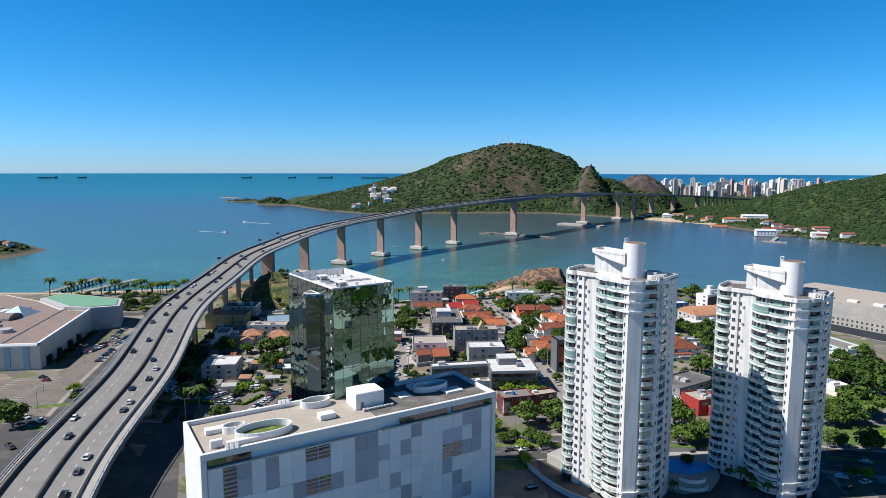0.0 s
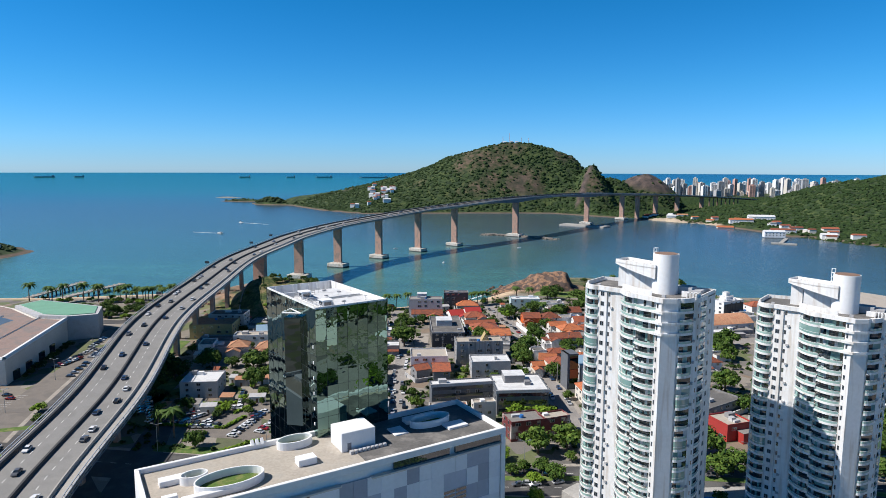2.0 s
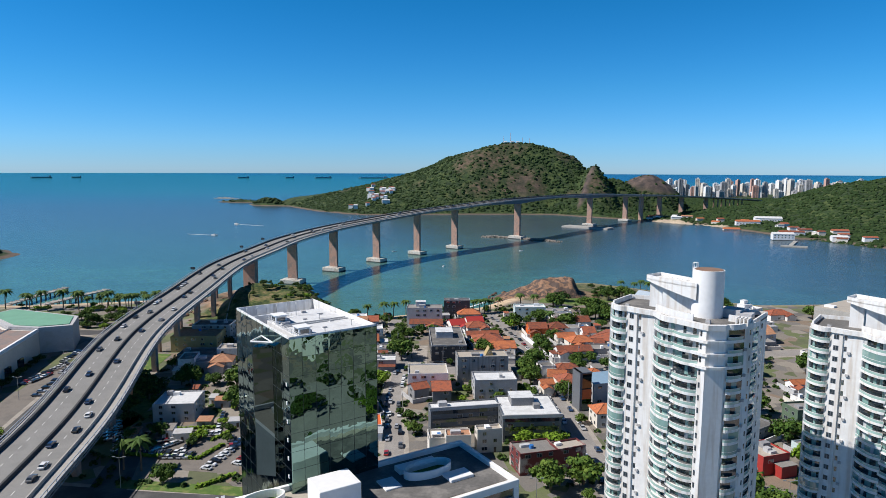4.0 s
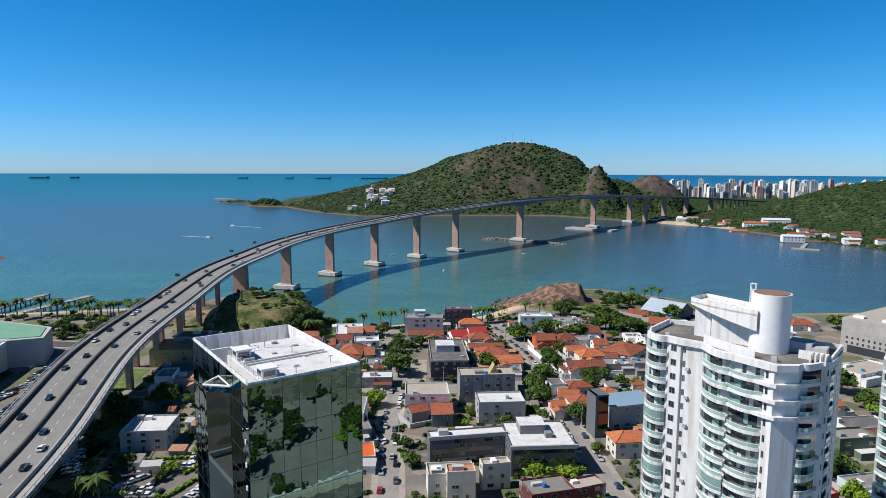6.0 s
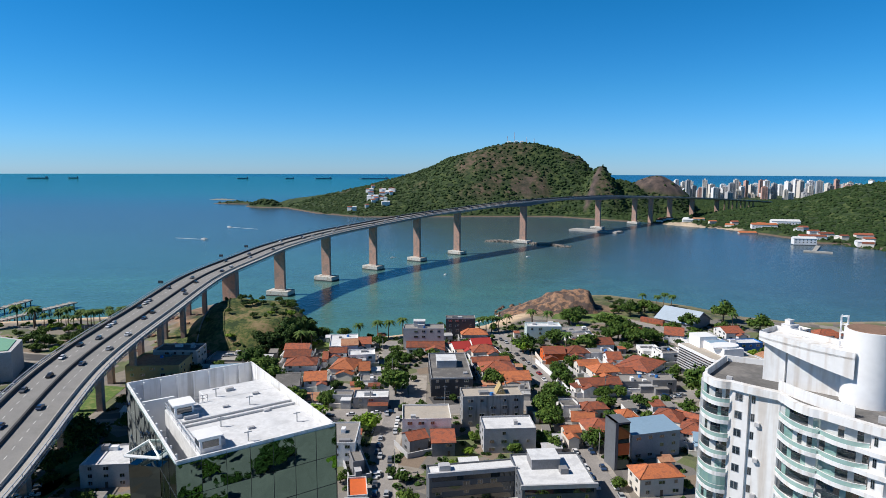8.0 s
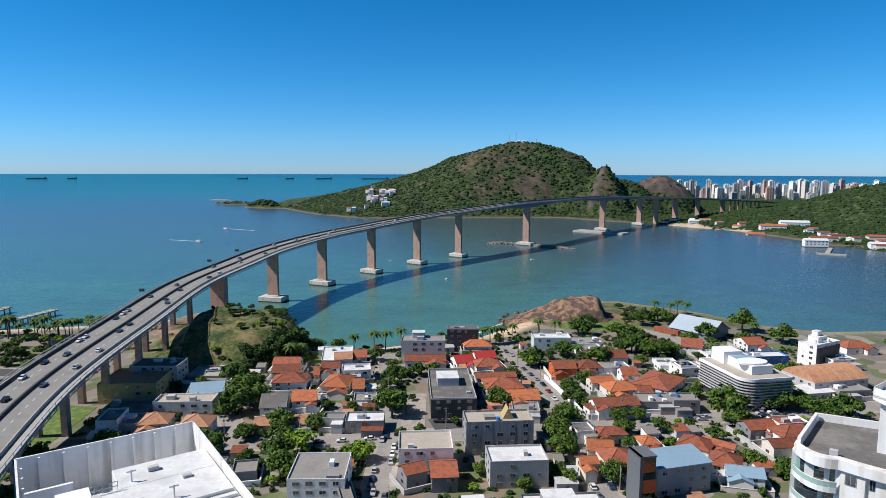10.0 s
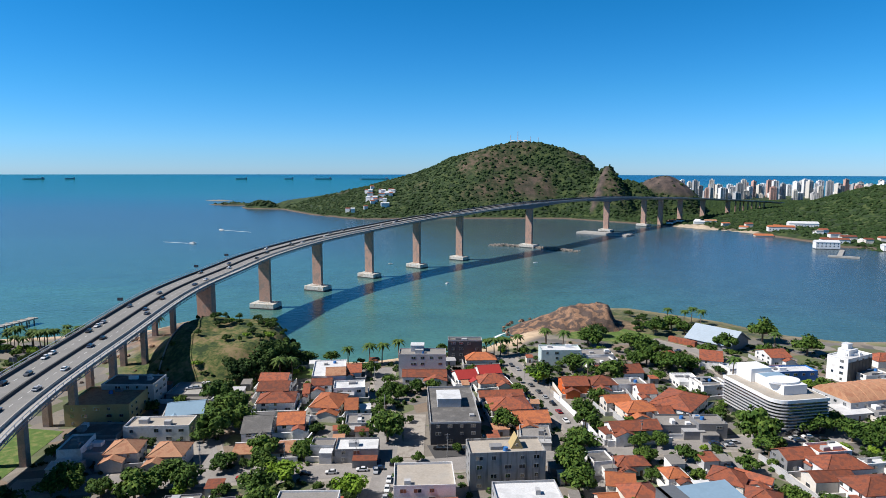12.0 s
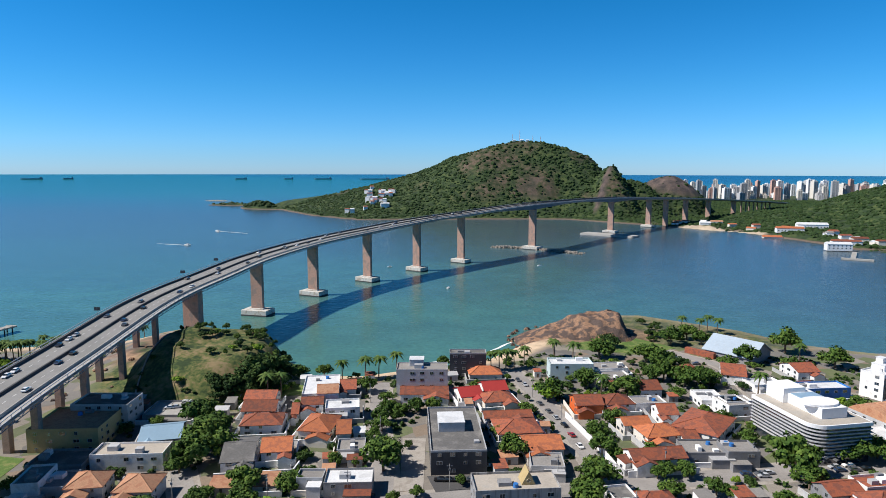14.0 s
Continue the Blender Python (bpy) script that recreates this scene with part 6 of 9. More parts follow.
house(130.9, 375.2, 15.5, 8.8, 5.6, 10.5, "gable", M_CREAM, M_TILE, "cream one-storey house with a terracotta gabled tile roof")
house(141.6, 367.3, 18.6, 13.8, 7.6, 11.5, "hip", M_HOUSEWHITE, M_TILE, "white two-storey house with a terracotta hipped tile roof")
house(137.8, 360.6, 14.8, 6.0, 0.6, 9.0, "shed", M_HOUSEWHITE, M_TILE, "white one-storey house with a terracotta lean-to roof")
house(156.1, 385.6, 15.8, 4.8, 8.4, 11.0, "flat", M_HOUSEWHITE, M_ROOFWHITE, "white two-storey house with a white flat roof")
house(246.7, 517.3, 18.7, 12.5, 8.3, 10.0, "hip", M_HOUSEWHITE, M_TILE, "white one-storey house with a terracotta hipped tile roof")
house(219.5, 487.5, 14.5, 9.8, 9.1, 11.0, "flat", M_HOUSEWHITE, M_FLAT, "white two-storey house with a weathered grey flat roof")
house(127.0, 468.7, 11.3, 12.7, 10.4, 12.0, "flat", M_HOUSEWHITE, M_FLAT, "white two-storey house with a weathered grey flat roof")
house(118.2, 279.7, 12.1, 11.9, 18.5, 13.0, "flat", M_RED, M_ROOFSAND, "low red-clad pavilion with a tan roof terrace")
house(120.0, 304.4, 27.9, 15.8, 32.8, 12.0, "flat", M_GREY, M_ROOFDARK, "grey two-storey house with a dark flat roof")
house(33.4, 278.6, 14.8, 10.4, 15.3, 14.0, "flat", M_WINE, M_FLAT, "wine-red three-storey building with a grey flat roof")
house(46.1, 280.6, 11.6, 6.6, 20.1, 14.0, "flat", M_WINE, M_ROOFSAND, "wine-red three-storey building with a sandy flat roof")
house(239.1, 374.5, 15.4, 27.8, 15.0, 11.0, "flat", M_MINT, M_FLAT, "pale mint two-storey house with a weathered grey flat roof")
house(194.0, 306.1, 8.9, 11.2, 18.1, 10.0, "flat", M_HOUSEWHITE, M_ROOFWHITE, "white one-storey house with a white flat roof")
house(-116.6, 327.2, 17.3, 16.7, 5.5, 14.0, "flat", M_LIGHTGREY, M_ROOFWHITE, "two-storey grey office house with a white sheet roof")
house(-35.7, 343.7, 4.0, 36.1, 17.4, 12.0, "flat", M_GREY, M_FLAT, "grey two-storey house with a weathered grey flat roof")
house(-29.0, 312.8, 6.4, 12.4, 9.3, 10.0, "flat", M_HOUSEWHITE, M_ORANGE, "white one-storey house with a orange flat roof")
house(2.4, 289.9, 15.8, 8.6, 6.5, 14.0, "flat", M_CREAM, M_ROOFSAND, "cream three-storey house with a sandy flat roof")
house(5.8, 286.1, 9.4, 6.0, 4.5, 16.0, "flat", M_CREAM, M_TILE3, "cream three-storey house with a pale terracotta flat roof")
house(17.8, 293.1, 9.9, 4.6, 10.9, 15.0, "flat", M_CREAM, M_ROOFSAND, "cream three-storey house with a sandy flat roof")

house(222.1, 410.8, 30.0, 16.0, 24.0, 12.0, "flat", M_HOUSEWHITE, M_ROOFSAND, "long low white building with a pale flat roof")
house(175.4, 340.9, 22.0, 12.0, 8.0, 10.0, "flat", M_HOUSEWHITE, M_ROOFDARK, "white one-storey workshop with a dark felt roof")
house(158.6, 322.3, 17.0, 10.0, 8.0, 13.0, "flat", M_GREENWALL, M_FLAT, "dark green two-storey building with a grey flat roof")
house(145.6, 290.7, 18.0, 9.0, 12.0, 10.0, "flat", M_MINT, M_FLAT, "pale teal one-storey building with a grey roof")
house(176.0, 362.3, 9.0, 7.0, 10.0, 10.0, "gable", M_HOUSEWHITE, M_TILE2, "small white house with an orange gabled tile roof")
house(176.2, 318.6, 9.0, 9.0, 14.0, 10.0, "gable", M_CREAM, M_TILE, "cream house with a dark red gabled tile roof")

# ---- trees ----
def clump(bm, c, r, n, rng, flat=0.8, size=0.55):
    """Leaf tufts spread over and inside a lump, each a small bent leaf pair."""
    for _ in range(n):
        v = Vector((rng.gauss(0, 1), rng.gauss(0, 1), rng.gauss(0, 1))).normalized() * r * (0.55 + 0.5 * rng.random())
        p = c + Vector((v.x, v.y, v.z * flat))
        nrm = (v.normalized() + Vector((rng.gauss(0, 0.5), rng.gauss(0, 0.5), 0.5 + rng.gauss(0, 0.4)))).normalized()
        q = nrm.to_track_quat("Z", "Y").to_matrix()
        s = size * (0.6 + 0.8 * rng.random())
        tw = rng.random() * 6.28
        ax, ay = q @ Vector((math.cos(tw), math.sin(tw), 0)) * s, q @ Vector((-math.sin(tw), math.cos(tw), 0)) * s * 0.7
        vs = [bm.verts.new(k) for k in (p - ax - ay, p + ax - ay * 0.6 - nrm * s * 0.25, p + ax * 0.8 + ay, p - ax * 0.7 + ay - nrm * s * 0.25)]
        bm.faces.new(vs)


def tree_model(seed, leaf, spread=1.0, tall=1.0):
    """A unit tree: crown radius about 1, crown centre at 1.25 high."""
    rng = random.Random(seed)
    t = thing("tree", pose(0, 0, -500), "leafy tree", "tree", "street and garden trees")
    bm = bmesh.new()
    tube(bm, (0, 0, -0.25), (0.04, 0.02, 0.55), 0.085, 0.06, 7)
    lumps = []
    for k in range(14):
        a = k * 2.4 + rng.random()
        rr = (0.25 + 0.6 * rng.random()) * spread if k else 0
        c = Vector((rr * math.cos(a), rr * math.sin(a), (0.72 + 0.62 * rng.random() * (1 - rr * 0.7)) * tall))
        lumps.append(c)
        tube(bm, (0.04, 0.02, 0.5), c - Vector((0, 0, 0.15)), 0.05, 0.015, 5)
    part("trunk", bm, M_BARK, t)
    bm = bmesh.new()
    for c in lumps:
        clump(bm, c, 0.26 + 0.22 * rng.random(), 80, rng, 0.8, 0.086)
    part("crown", bm, leaf, t)
    return t


def palm_model(seed):
    rng = random.Random(seed)
    t = thing("palm_tree", pose(0, 0, -500), "tall coconut palm with drooping fronds", "palm tree", "palms")
    bm = bmesh.new()
    bend = Vector((rng.gauss(0, 0.5), rng.gauss(0, 0.5), 0))
    pts = [Vector((0, 0, -1.5)) if k == 0 else bend * (k / 5) ** 2 + Vector((0, 0, 7.5 * k / 5)) for k in range(6)]
    for p, q, k in zip(pts, pts[1:], range(5)):
        tube(bm, p, q, 0.26 - 0.03 * k, 0.23 - 0.03 * k, 7)
    part("trunk", bm, M_BARK, t)
    bm = bmesh.new()
    top = pts[-1]
    for k in range(17):
        a, up = k * 2.399, 0.75 - 1.1 * (k / 17)
        d = Vector((math.cos(a), math.sin(a), 0))
        side = Vector((-d.y, d.x, 0))
        prev, n = None, 7
        for j in range(n + 1):
            s = j / n
            c = top + d * (3.3 * s) + Vector((0, 0, up * 2.2 * s - 2.4 * s * s))
            wd = 0.55 * math.sin(math.pi * min(1, 0.12 + s * 0.95)) + 0.03
            row = [bm.verts.new(c - side * wd - Vector((0, 0, wd * 0.5))), bm.verts.new(c), bm.verts.new(c + side * wd - Vector((0, 0, wd * 0.5)))]
            if prev:
                bm.faces.new((prev[0], prev[1], row[1], row[0]))
                bm.faces.new((prev[1], prev[2], row[2], row[1]))
            prev = row
    part("fronds", bm, M_PALM, t)
    return t


TREES = {
    "broad": [tree_model(k, M_LEAF, 1.0, 1.0) for k in range(4)],
    "dark": [tree_model(10 + k, M_LEAFDARK, 1.0, 0.95) for k in range(2)],
    "bright": [tree_model(20 + k, M_LEAFLIGHT, 1.0, 0.95) for k in range(2)],
    "palm": [palm_model(30 + k) for k in range(3)],
}
LEAF_LABEL = {"broad": "broad-crowned green street tree", "dark": "dense dark green shore tree", "bright": "rounded bright green street tree", "palm": "tall coconut palm with drooping fronds"}
SPOT = {"palm": "on the sandy shore", "broad": "beside the houses", "dark": "on the grassy mound", "bright": "along the street"}
TREE_RNG = random.Random(5)


def tree(x, y, r, kind):
    rng = TREE_RNG
    z = town_height(x, y)
    src = rng.choice(TREES[kind])
    s = (1.2 + 0.45 * rng.random()) * r / 3.5 if kind == "palm" else r * 0.98
    zs = s if kind == "palm" else max(s * (0.85 + 0.3 * rng.random()), 2.6)
    c = copy_thing(src, pose(x, y, z, 0, 0, rng.random() * 360))
    c.scale = (s, s, zs)
    tagged(c, LEAF_LABEL[kind] + " " + SPOT[kind])



def tree_stand(name, spots, label):
    """Many lesser trees joined into one stand: trunks and leaf clumps placed as the single trees are."""
    rng = random.Random(len(spots))
    verts, faces, index = [], [], []
    for x, y, r, kind in spots:
        src = rng.choice(TREES[kind])
        m = pose(x, y, town_height(x, y), 0, 0, rng.random() * 360) @ Matrix.Diagonal((r, r, max(r, 2.4), 1))
        for child, mi in zip(sorted(src.children, key=lambda o: o.name.startswith("crown")), (0, {"broad": 1, "dark": 2, "bright": 3}[kind])):
            n = len(verts)
            verts.extend(m @ v.co for v in child.data.vertices)
            for f in child.data.polygons:
                faces.append([n + q for q in f.vertices])
                index.append(mi)
    me = bpy.data.meshes.new(name)
    me.from_pydata(verts, [], faces)
    for material in (M_BARK, M_LEAF, M_LEAFDARK, M_LEAFLIGHT):
        me.materials.append(material)
    me.polygons.foreach_set("material_index", index)
    return tagged(new(name, me), label, "trees", kind="stuff")


tree(-111.8, 484.1, 4.7, "dark")
tree(-105.9, 483.1, 6.1, "dark")
tree(-107.5, 478.9, 4.3, "dark")
tree(-100.4, 488.7, 7.4, "dark")
tree(-95.8, 498.0, 8.1, "dark")
tree(-90.7, 506.5, 8.1, "dark")
tree(-91.8, 493.6, 7.4, "dark")
tree(-86.0, 499.5, 6.1, "dark")
tree(-96.6, 484.7, 6.1, "dark")
tree(-84.4, 514.1, 6.1, "dark")
tree(-103.2, 508.8, 2.6, "dark")
tree(-110.7, 518.1, 2.4, "dark")
tree(-95.7, 508.9, 4.1, "dark")
tree(-129.5, 531.5, 2.6, "dark")
tree(-133.6, 529.0, 2.4, "dark")
tree(-122.8, 534.0, 2.0, "dark")
tree(-106.6, 451.4, 7.8, "broad")
tree(-95.7, 441.0, 7.4, "broad")
tree(-96.2, 428.1, 7.9, "broad")
tree(-87.7, 422.2, 6.9, "broad")
tree(-94.3, 413.7, 7.5, "broad")
tree(-97.5, 409.7, 5.4, "broad")
tree(-70.0, 396.4, 6.2, "broad")
tree(-54.8, 396.5, 4.9, "broad")
tree(-82.2, 386.3, 4.9, "broad")
tree(-67.0, 385.4, 5.4, "broad")
tree(-254.0, 544.8, 3.5, "palm")
tree(-246.5, 544.9, 3.5, "palm")
tree(-244.3, 551.8, 3.5, "palm")
tree(-243.5, 562.6, 3.5, "palm")
tree(-86.4, 484.8, 3.5, "palm")
tree(-81.3, 489.6, 3.5, "palm")
tree(-205.8, 604.1, 3.5, "palm")
tree(-204.7, 608.7, 3.5, "palm")
tree(-78.4, 514.9, 5.1, "broad")
tree(-66.5, 520.7, 5.1, "broad")
tree(-40.3, 494.4, 5.0, "broad")
tree(-29.2, 480.5, 4.0, "broad")
tree(-29.7, 455.9, 4.4, "broad")
tree(-28.0, 467.7, 4.3, "broad")
tree(-14.6, 467.8, 4.6, "broad")
tree(-21.9, 465.7, 3.8, "broad")
tree(-7.2, 470.0, 3.9, "broad")
tree(-23.9, 411.7, 7.6, "broad")
tree(-42.6, 415.6, 3.2, "broad")
tree(23.9, 423.3, 5.9, "broad")
tree(20.4, 442.1, 3.5, "broad")
tree(4.0, 401.8, 2.4, "broad")
tree(-3.2, 539.5, 3.8, "broad")
tree(-18.5, 390.1, 2.3, "broad")
tree(34.5, 468.3, 3.9, "broad")
tree(-11.0, 393.5, 2.6, "broad")
tree(-55.6, 513.2, 3.5, "palm")
tree(-43.5, 513.4, 3.5, "palm")
tree(-36.9, 516.2, 3.5, "palm")
tree(-28.3, 528.1, 3.5, "palm")
tree(22.9, 528.6, 3.5, "palm")
tree(27.4, 528.7, 3.5, "palm")
tree(31.3, 531.8, 3.5, "palm")
tree(36.0, 533.7, 3.5, "palm")
tree(42.4, 541.4, 3.5, "palm")
tree(61.5, 555.2, 3.5, "palm")
tree(48.7, 486.0, 7.1, "broad")
tree(87.7, 553.2, 8.7, "broad")
tree(68.9, 504.7, 6.6, "broad")
tree(86.9, 491.4, 7.4, "broad")
tree(112.5, 546.2, 7.6, "broad")
tree(116.1, 532.5, 7.4, "broad")
tree(111.7, 513.8, 7.0, "broad")
tree(119.7, 505.2, 7.9, "broad")
tree(124.9, 502.5, 6.9, "broad")
tree(133.5, 508.2, 6.0, "broad")
tree(139.1, 581.6, 7.2, "broad")
tree(154.1, 595.1, 7.0, "broad")
tree(158.1, 581.8, 6.1, "broad")
tree(154.9, 536.3, 5.5, "broad")
tree(168.0, 543.3, 6.8, "broad")
tree(202.1, 565.9, 9.0, "broad")
tree(214.5, 536.9, 9.0, "broad")
tree(185.4, 526.8, 5.6, "broad")
tree(117.2, 455.3, 4.3, "broad")
tree(119.9, 436.6, 4.1, "broad")
tree(70.5, 454.9, 4.9, "broad")
tree(59.3, 439.6, 5.4, "broad")
tree(58.9, 426.0, 5.9, "broad")
tree(63.1, 421.3, 3.6, "broad")
tree(51.4, 400.0, 6.7, "broad")
tree(44.3, 390.1, 5.1, "broad")
tree(76.2, 408.3, 4.0, "broad")
tree(83.8, 408.4, 4.0, "broad")
tree(74.3, 394.0, 4.3, "broad")
tree(89.7, 395.4, 3.9, "broad")
tree(94.6, 393.0, 3.4, "broad")
tree(147.9, 422.1, 5.8, "broad")
tree(153.7, 420.6, 5.8, "broad")
tree(162.5, 423.8, 5.9, "broad")
tree(186.6, 473.1, 5.0, "broad")
tree(104.3, 513.7, 5.0, "broad")
tree(109.4, 486.6, 4.1, "broad")
tree(70.3, 544.2, 3.5, "palm")
tree(94.4, 555.5, 3.5, "palm")
tree(61.4, 551.4, 3.5, "palm")
tree(72.8, 487.0, 3.5, "palm")
tree(159.0, 618.3, 3.5, "palm")
tree(169.2, 613.3, 3.5, "palm")
tree(176.6, 618.5, 3.5, "palm")
tree(179.2, 608.4, 3.5, "palm")
tree(199.4, 545.6, 3.5, "palm")
tree(150.6, 492.9, 3.5, "palm")
tree(-132.2, 367.2, 4.7, "broad")
tree(-127.3, 369.2, 4.7, "broad")
tree(-115.9, 367.4, 4.6, "broad")
tree(-96.6, 377.4, 5.6, "broad")
tree(-88.9, 371.6, 5.4, "broad")
tree(-98.6, 369.5, 5.5, "broad")
tree(-101.3, 365.7, 4.9, "broad")
tree(-91.8, 352.0, 4.6, "broad")
tree(-111.0, 377.3, 3.1, "broad")
tree(-141.8, 353.1, 7.6, "dark")
tree(-139.1, 346.7, 6.0, "dark")
tree(-57.7, 378.9, 6.3, "bright")
tree(-32.6, 368.4, 5.5, "bright")
tree(-63.2, 368.0, 6.1, "broad")
tree(-58.5, 354.0, 6.7, "broad")
tree(-69.6, 397.7, 4.7, "broad")
tree(-54.0, 397.9, 4.4, "broad")
tree(-75.3, 367.9, 3.3, "broad")
tree(-43.7, 370.1, 2.1, "broad")
tree(-81.0, 390.6, 3.6, "broad")
tree(-28.2, 446.9, 4.5, "broad")
tree(-23.1, 457.6, 3.1, "broad")
tree(-31.0, 440.2, 3.5, "broad")
tree(68.5, 509.7, 4.3, "broad")
tree(88.1, 495.7, 5.9, "broad")
tree(52.4, 406.6, 5.3, "broad")
tree(45.1, 394.4, 4.6, "broad")
tree(45.0, 383.3, 6.4, "broad")
tree(44.5, 371.1, 6.1, "broad")
tree(38.9, 355.0, 4.4, "broad")
tree(42.0, 350.2, 4.3, "broad")
tree(58.2, 351.2, 4.9, "broad")
tree(71.8, 379.4, 3.2, "broad")
tree(73.6, 406.9, 3.0, "broad")
tree(78.4, 409.5, 3.1, "broad")
tree(46.8, 484.1, 6.4, "bright")
tree(46.6, 392.1, 3.5, "bright")
tree(123.1, 410.4, 9.0, "broad")
tree(123.4, 400.3, 6.2, "broad")
tree(108.5, 386.4, 4.2, "broad")
tree(113.2, 363.0, 4.2, "broad")
tree(122.0, 357.9, 4.5, "broad")
tree(122.3, 351.4, 4.4, "broad")
tree(146.6, 424.4, 4.7, "broad")
tree(154.7, 427.4, 4.8, "broad")
tree(165.1, 430.5, 4.9, "broad")
tree(163.6, 413.5, 6.8, "broad")
tree(167.5, 408.3, 5.5, "broad")
tree(175.3, 411.0, 6.9, "broad")
tree(161.9, 380.7, 4.6, "broad")
tree(-32.2, 367.7, 4.6, "bright")
tree(-14.7, 324.0, 2.9, "broad")
tree(-11.8, 307.3, 3.7, "broad")
tree(-19.0, 327.4, 2.0, "broad")
tree(-25.8, 420.1, 5.7, "broad")
tree(33.1, 296.9, 5.3, "bright")
tree(45.0, 297.9, 4.9, "bright")
tree(59.8, 319.0, 3.0, "broad")
tree(36.9, 261.7, 6.8, "broad")
tree(49.0, 266.1, 7.2, "broad")
tree(36.3, 245.7, 4.0, "broad")
tree(29.5, 245.7, 2.9, "broad")
tree(99.5, 260.1, 8.0, "broad")
tree(97.7, 242.5, 6.4, "broad")
tree(105.2, 246.2, 6.5, "broad")
tree(139.4, 331.4, 6.7, "broad")
tree(163.4, 385.4, 6.4, "broad")
tree(167.0, 262.7, 5.9, "broad")
tree(201.2, 313.2, 8.3, "broad")
tree(220.7, 319.4, 9.0, "broad")
tree(185.8, 271.6, 9.0, "broad")
tree(175.2, 262.7, 7.5, "broad")
tree(225.8, 349.7, 6.4, "broad")
tree(246.2, 361.3, 5.3, "broad")
tree(210.9, 296.4, 9.0, "broad")
tree(24.7, 243.8, 2.9, "broad")
tree(32.4, 238.4, 3.1, "bright")
tree(69.0, 202.9, 2.0, "bright")
tree(104.0, 209.2, 1.9, "palm")
tree(106.0, 207.3, 1.7, "palm")
tree(101.0, 211.2, 1.9, "palm")
tree(77.9, 202.1, 1.6, "palm")
tree(109.0, 200.8, 1.8, "palm")
tree(107.0, 205.8, 1.5, "bright")
tree(-181.8, 257.9, 6.6, "broad")
tree(-260.0, 503.5, 5.4, "broad")
tree(-246.0, 492.1, 5.3, "broad")
tree(-130.7, 372.1, 5.7, "broad")
tree(-103.9, 365.9, 7.0, "broad")
tree(-93.4, 333.9, 6.5, "broad")
tree(-115.6, 304.3, 4.0, "broad")
tree(-96.7, 265.3, 4.5, "broad")
tree(-173.7, 289.7, 3.0, "broad")
tree(-262.5, 515.7, 5.0, "broad")
tree(-148.4, 356.1, 9.0, "dark")
tree(-141.4, 330.8, 7.0, "dark")
tree(-115.7, 275.5, 3.5, "palm")
tree(-108.8, 274.5, 3.5, "palm")
tree(-287.4, 547.6, 3.5, "palm")
tree(-269.2, 545.0, 3.5, "palm")
tree(-257.5, 534.1, 3.5, "palm")
tree(-252.5, 534.2, 3.5, "palm")
tree(-246.7, 541.1, 3.5, "palm")
tree(-242.0, 548.2, 3.5, "palm")
tree(-234.2, 548.3, 3.5, "palm")
tree(-231.9, 555.6, 3.5, "palm")
tree(-274.1, 536.6, 3.5, "palm")
tree(-253.7, 545.2, 3.5, "palm")


def on_plot(x, y, gap):
    for px, py, w, d, rot, h in PLOTS:
        c, s = math.cos(radians(rot)), math.sin(radians(rot))
        u, v = (x - px) * c + (y - py) * s, -(x - px) * s + (y - py) * c
        if abs(u) < w / 2 + gap and abs(v) < d / 2 + gap:
            return True
    return False


STREETS = {
    "main": ([(-150, 371), (-95, 380), (-24, 388), (50, 401), (93, 408), (136, 415), (194, 425), (270, 438)], 10.5),
    "west": ([(-34, 508), (-32, 463), (-25, 420), (-23, 395), (-23.5, 343), (-19.4, 299), (-17, 252)], 7.5),
    "east": ([(34, 530), (45.6, 474.7), (53.5, 428.7), (54.5, 400), (52.5, 365), (55, 331), (57, 296), (60, 252)], 8.5),
    "avenue": ([(-230, 266), (-107, 250), (-60, 246), (20, 240), (100, 240), (165, 226), (290, 200)], 21),
    "side": ([(-98, 412), (-86, 388)], 7),
    "park": ([(120, 585), (135, 562), (152, 538), (150, 500), (142, 450), (138, 420)], 7),
    "coast": ([(-330, 500), (-244, 470), (-216, 470), (-200, 420), (-190, 370), (-176, 305), (-165, 262)], 12),
}


def on_street(x, y, gap):
    for pts, w in STREETS.values():
        for (ax, ay), (bx, by) in zip(pts, pts[1:]):
            dx, dy = bx - ax, by - ay
            t = max(0, min(1, ((x - ax) * dx + (y - ay) * dy) / (dx * dx + dy * dy)))
            if math.hypot(x - ax - t * dx, y - ay - t * dy) < w / 2 + gap:
                return True
    return False


# smaller garden trees and shrubs between the houses
fill_ = random.Random(8)
stand_ = []
done_ = 0
while done_ < 215:
    x_, y_ = fill_.uniform(-150, 215), fill_.uniform(285, 545)
    if on_plot(x_, y_, 0.6) or on_street(x_, y_, 0.5) or inside(x_, y_, SHORE) < 22 or abs(x_ + 2) < 14 and 400 < y_ < 452:
        continue
    if abs(x_) > 60 + 0.28 * y_:
        continue
    done_ += 1
    stand_.append((x_, y_, fill_.uniform(1.2, 3.4), fill_.choice(("broad", "broad", "dark", "bright", "dark"))))
tree_stand("garden_trees", stand_, "small leafy trees and bushes in the house gardens")


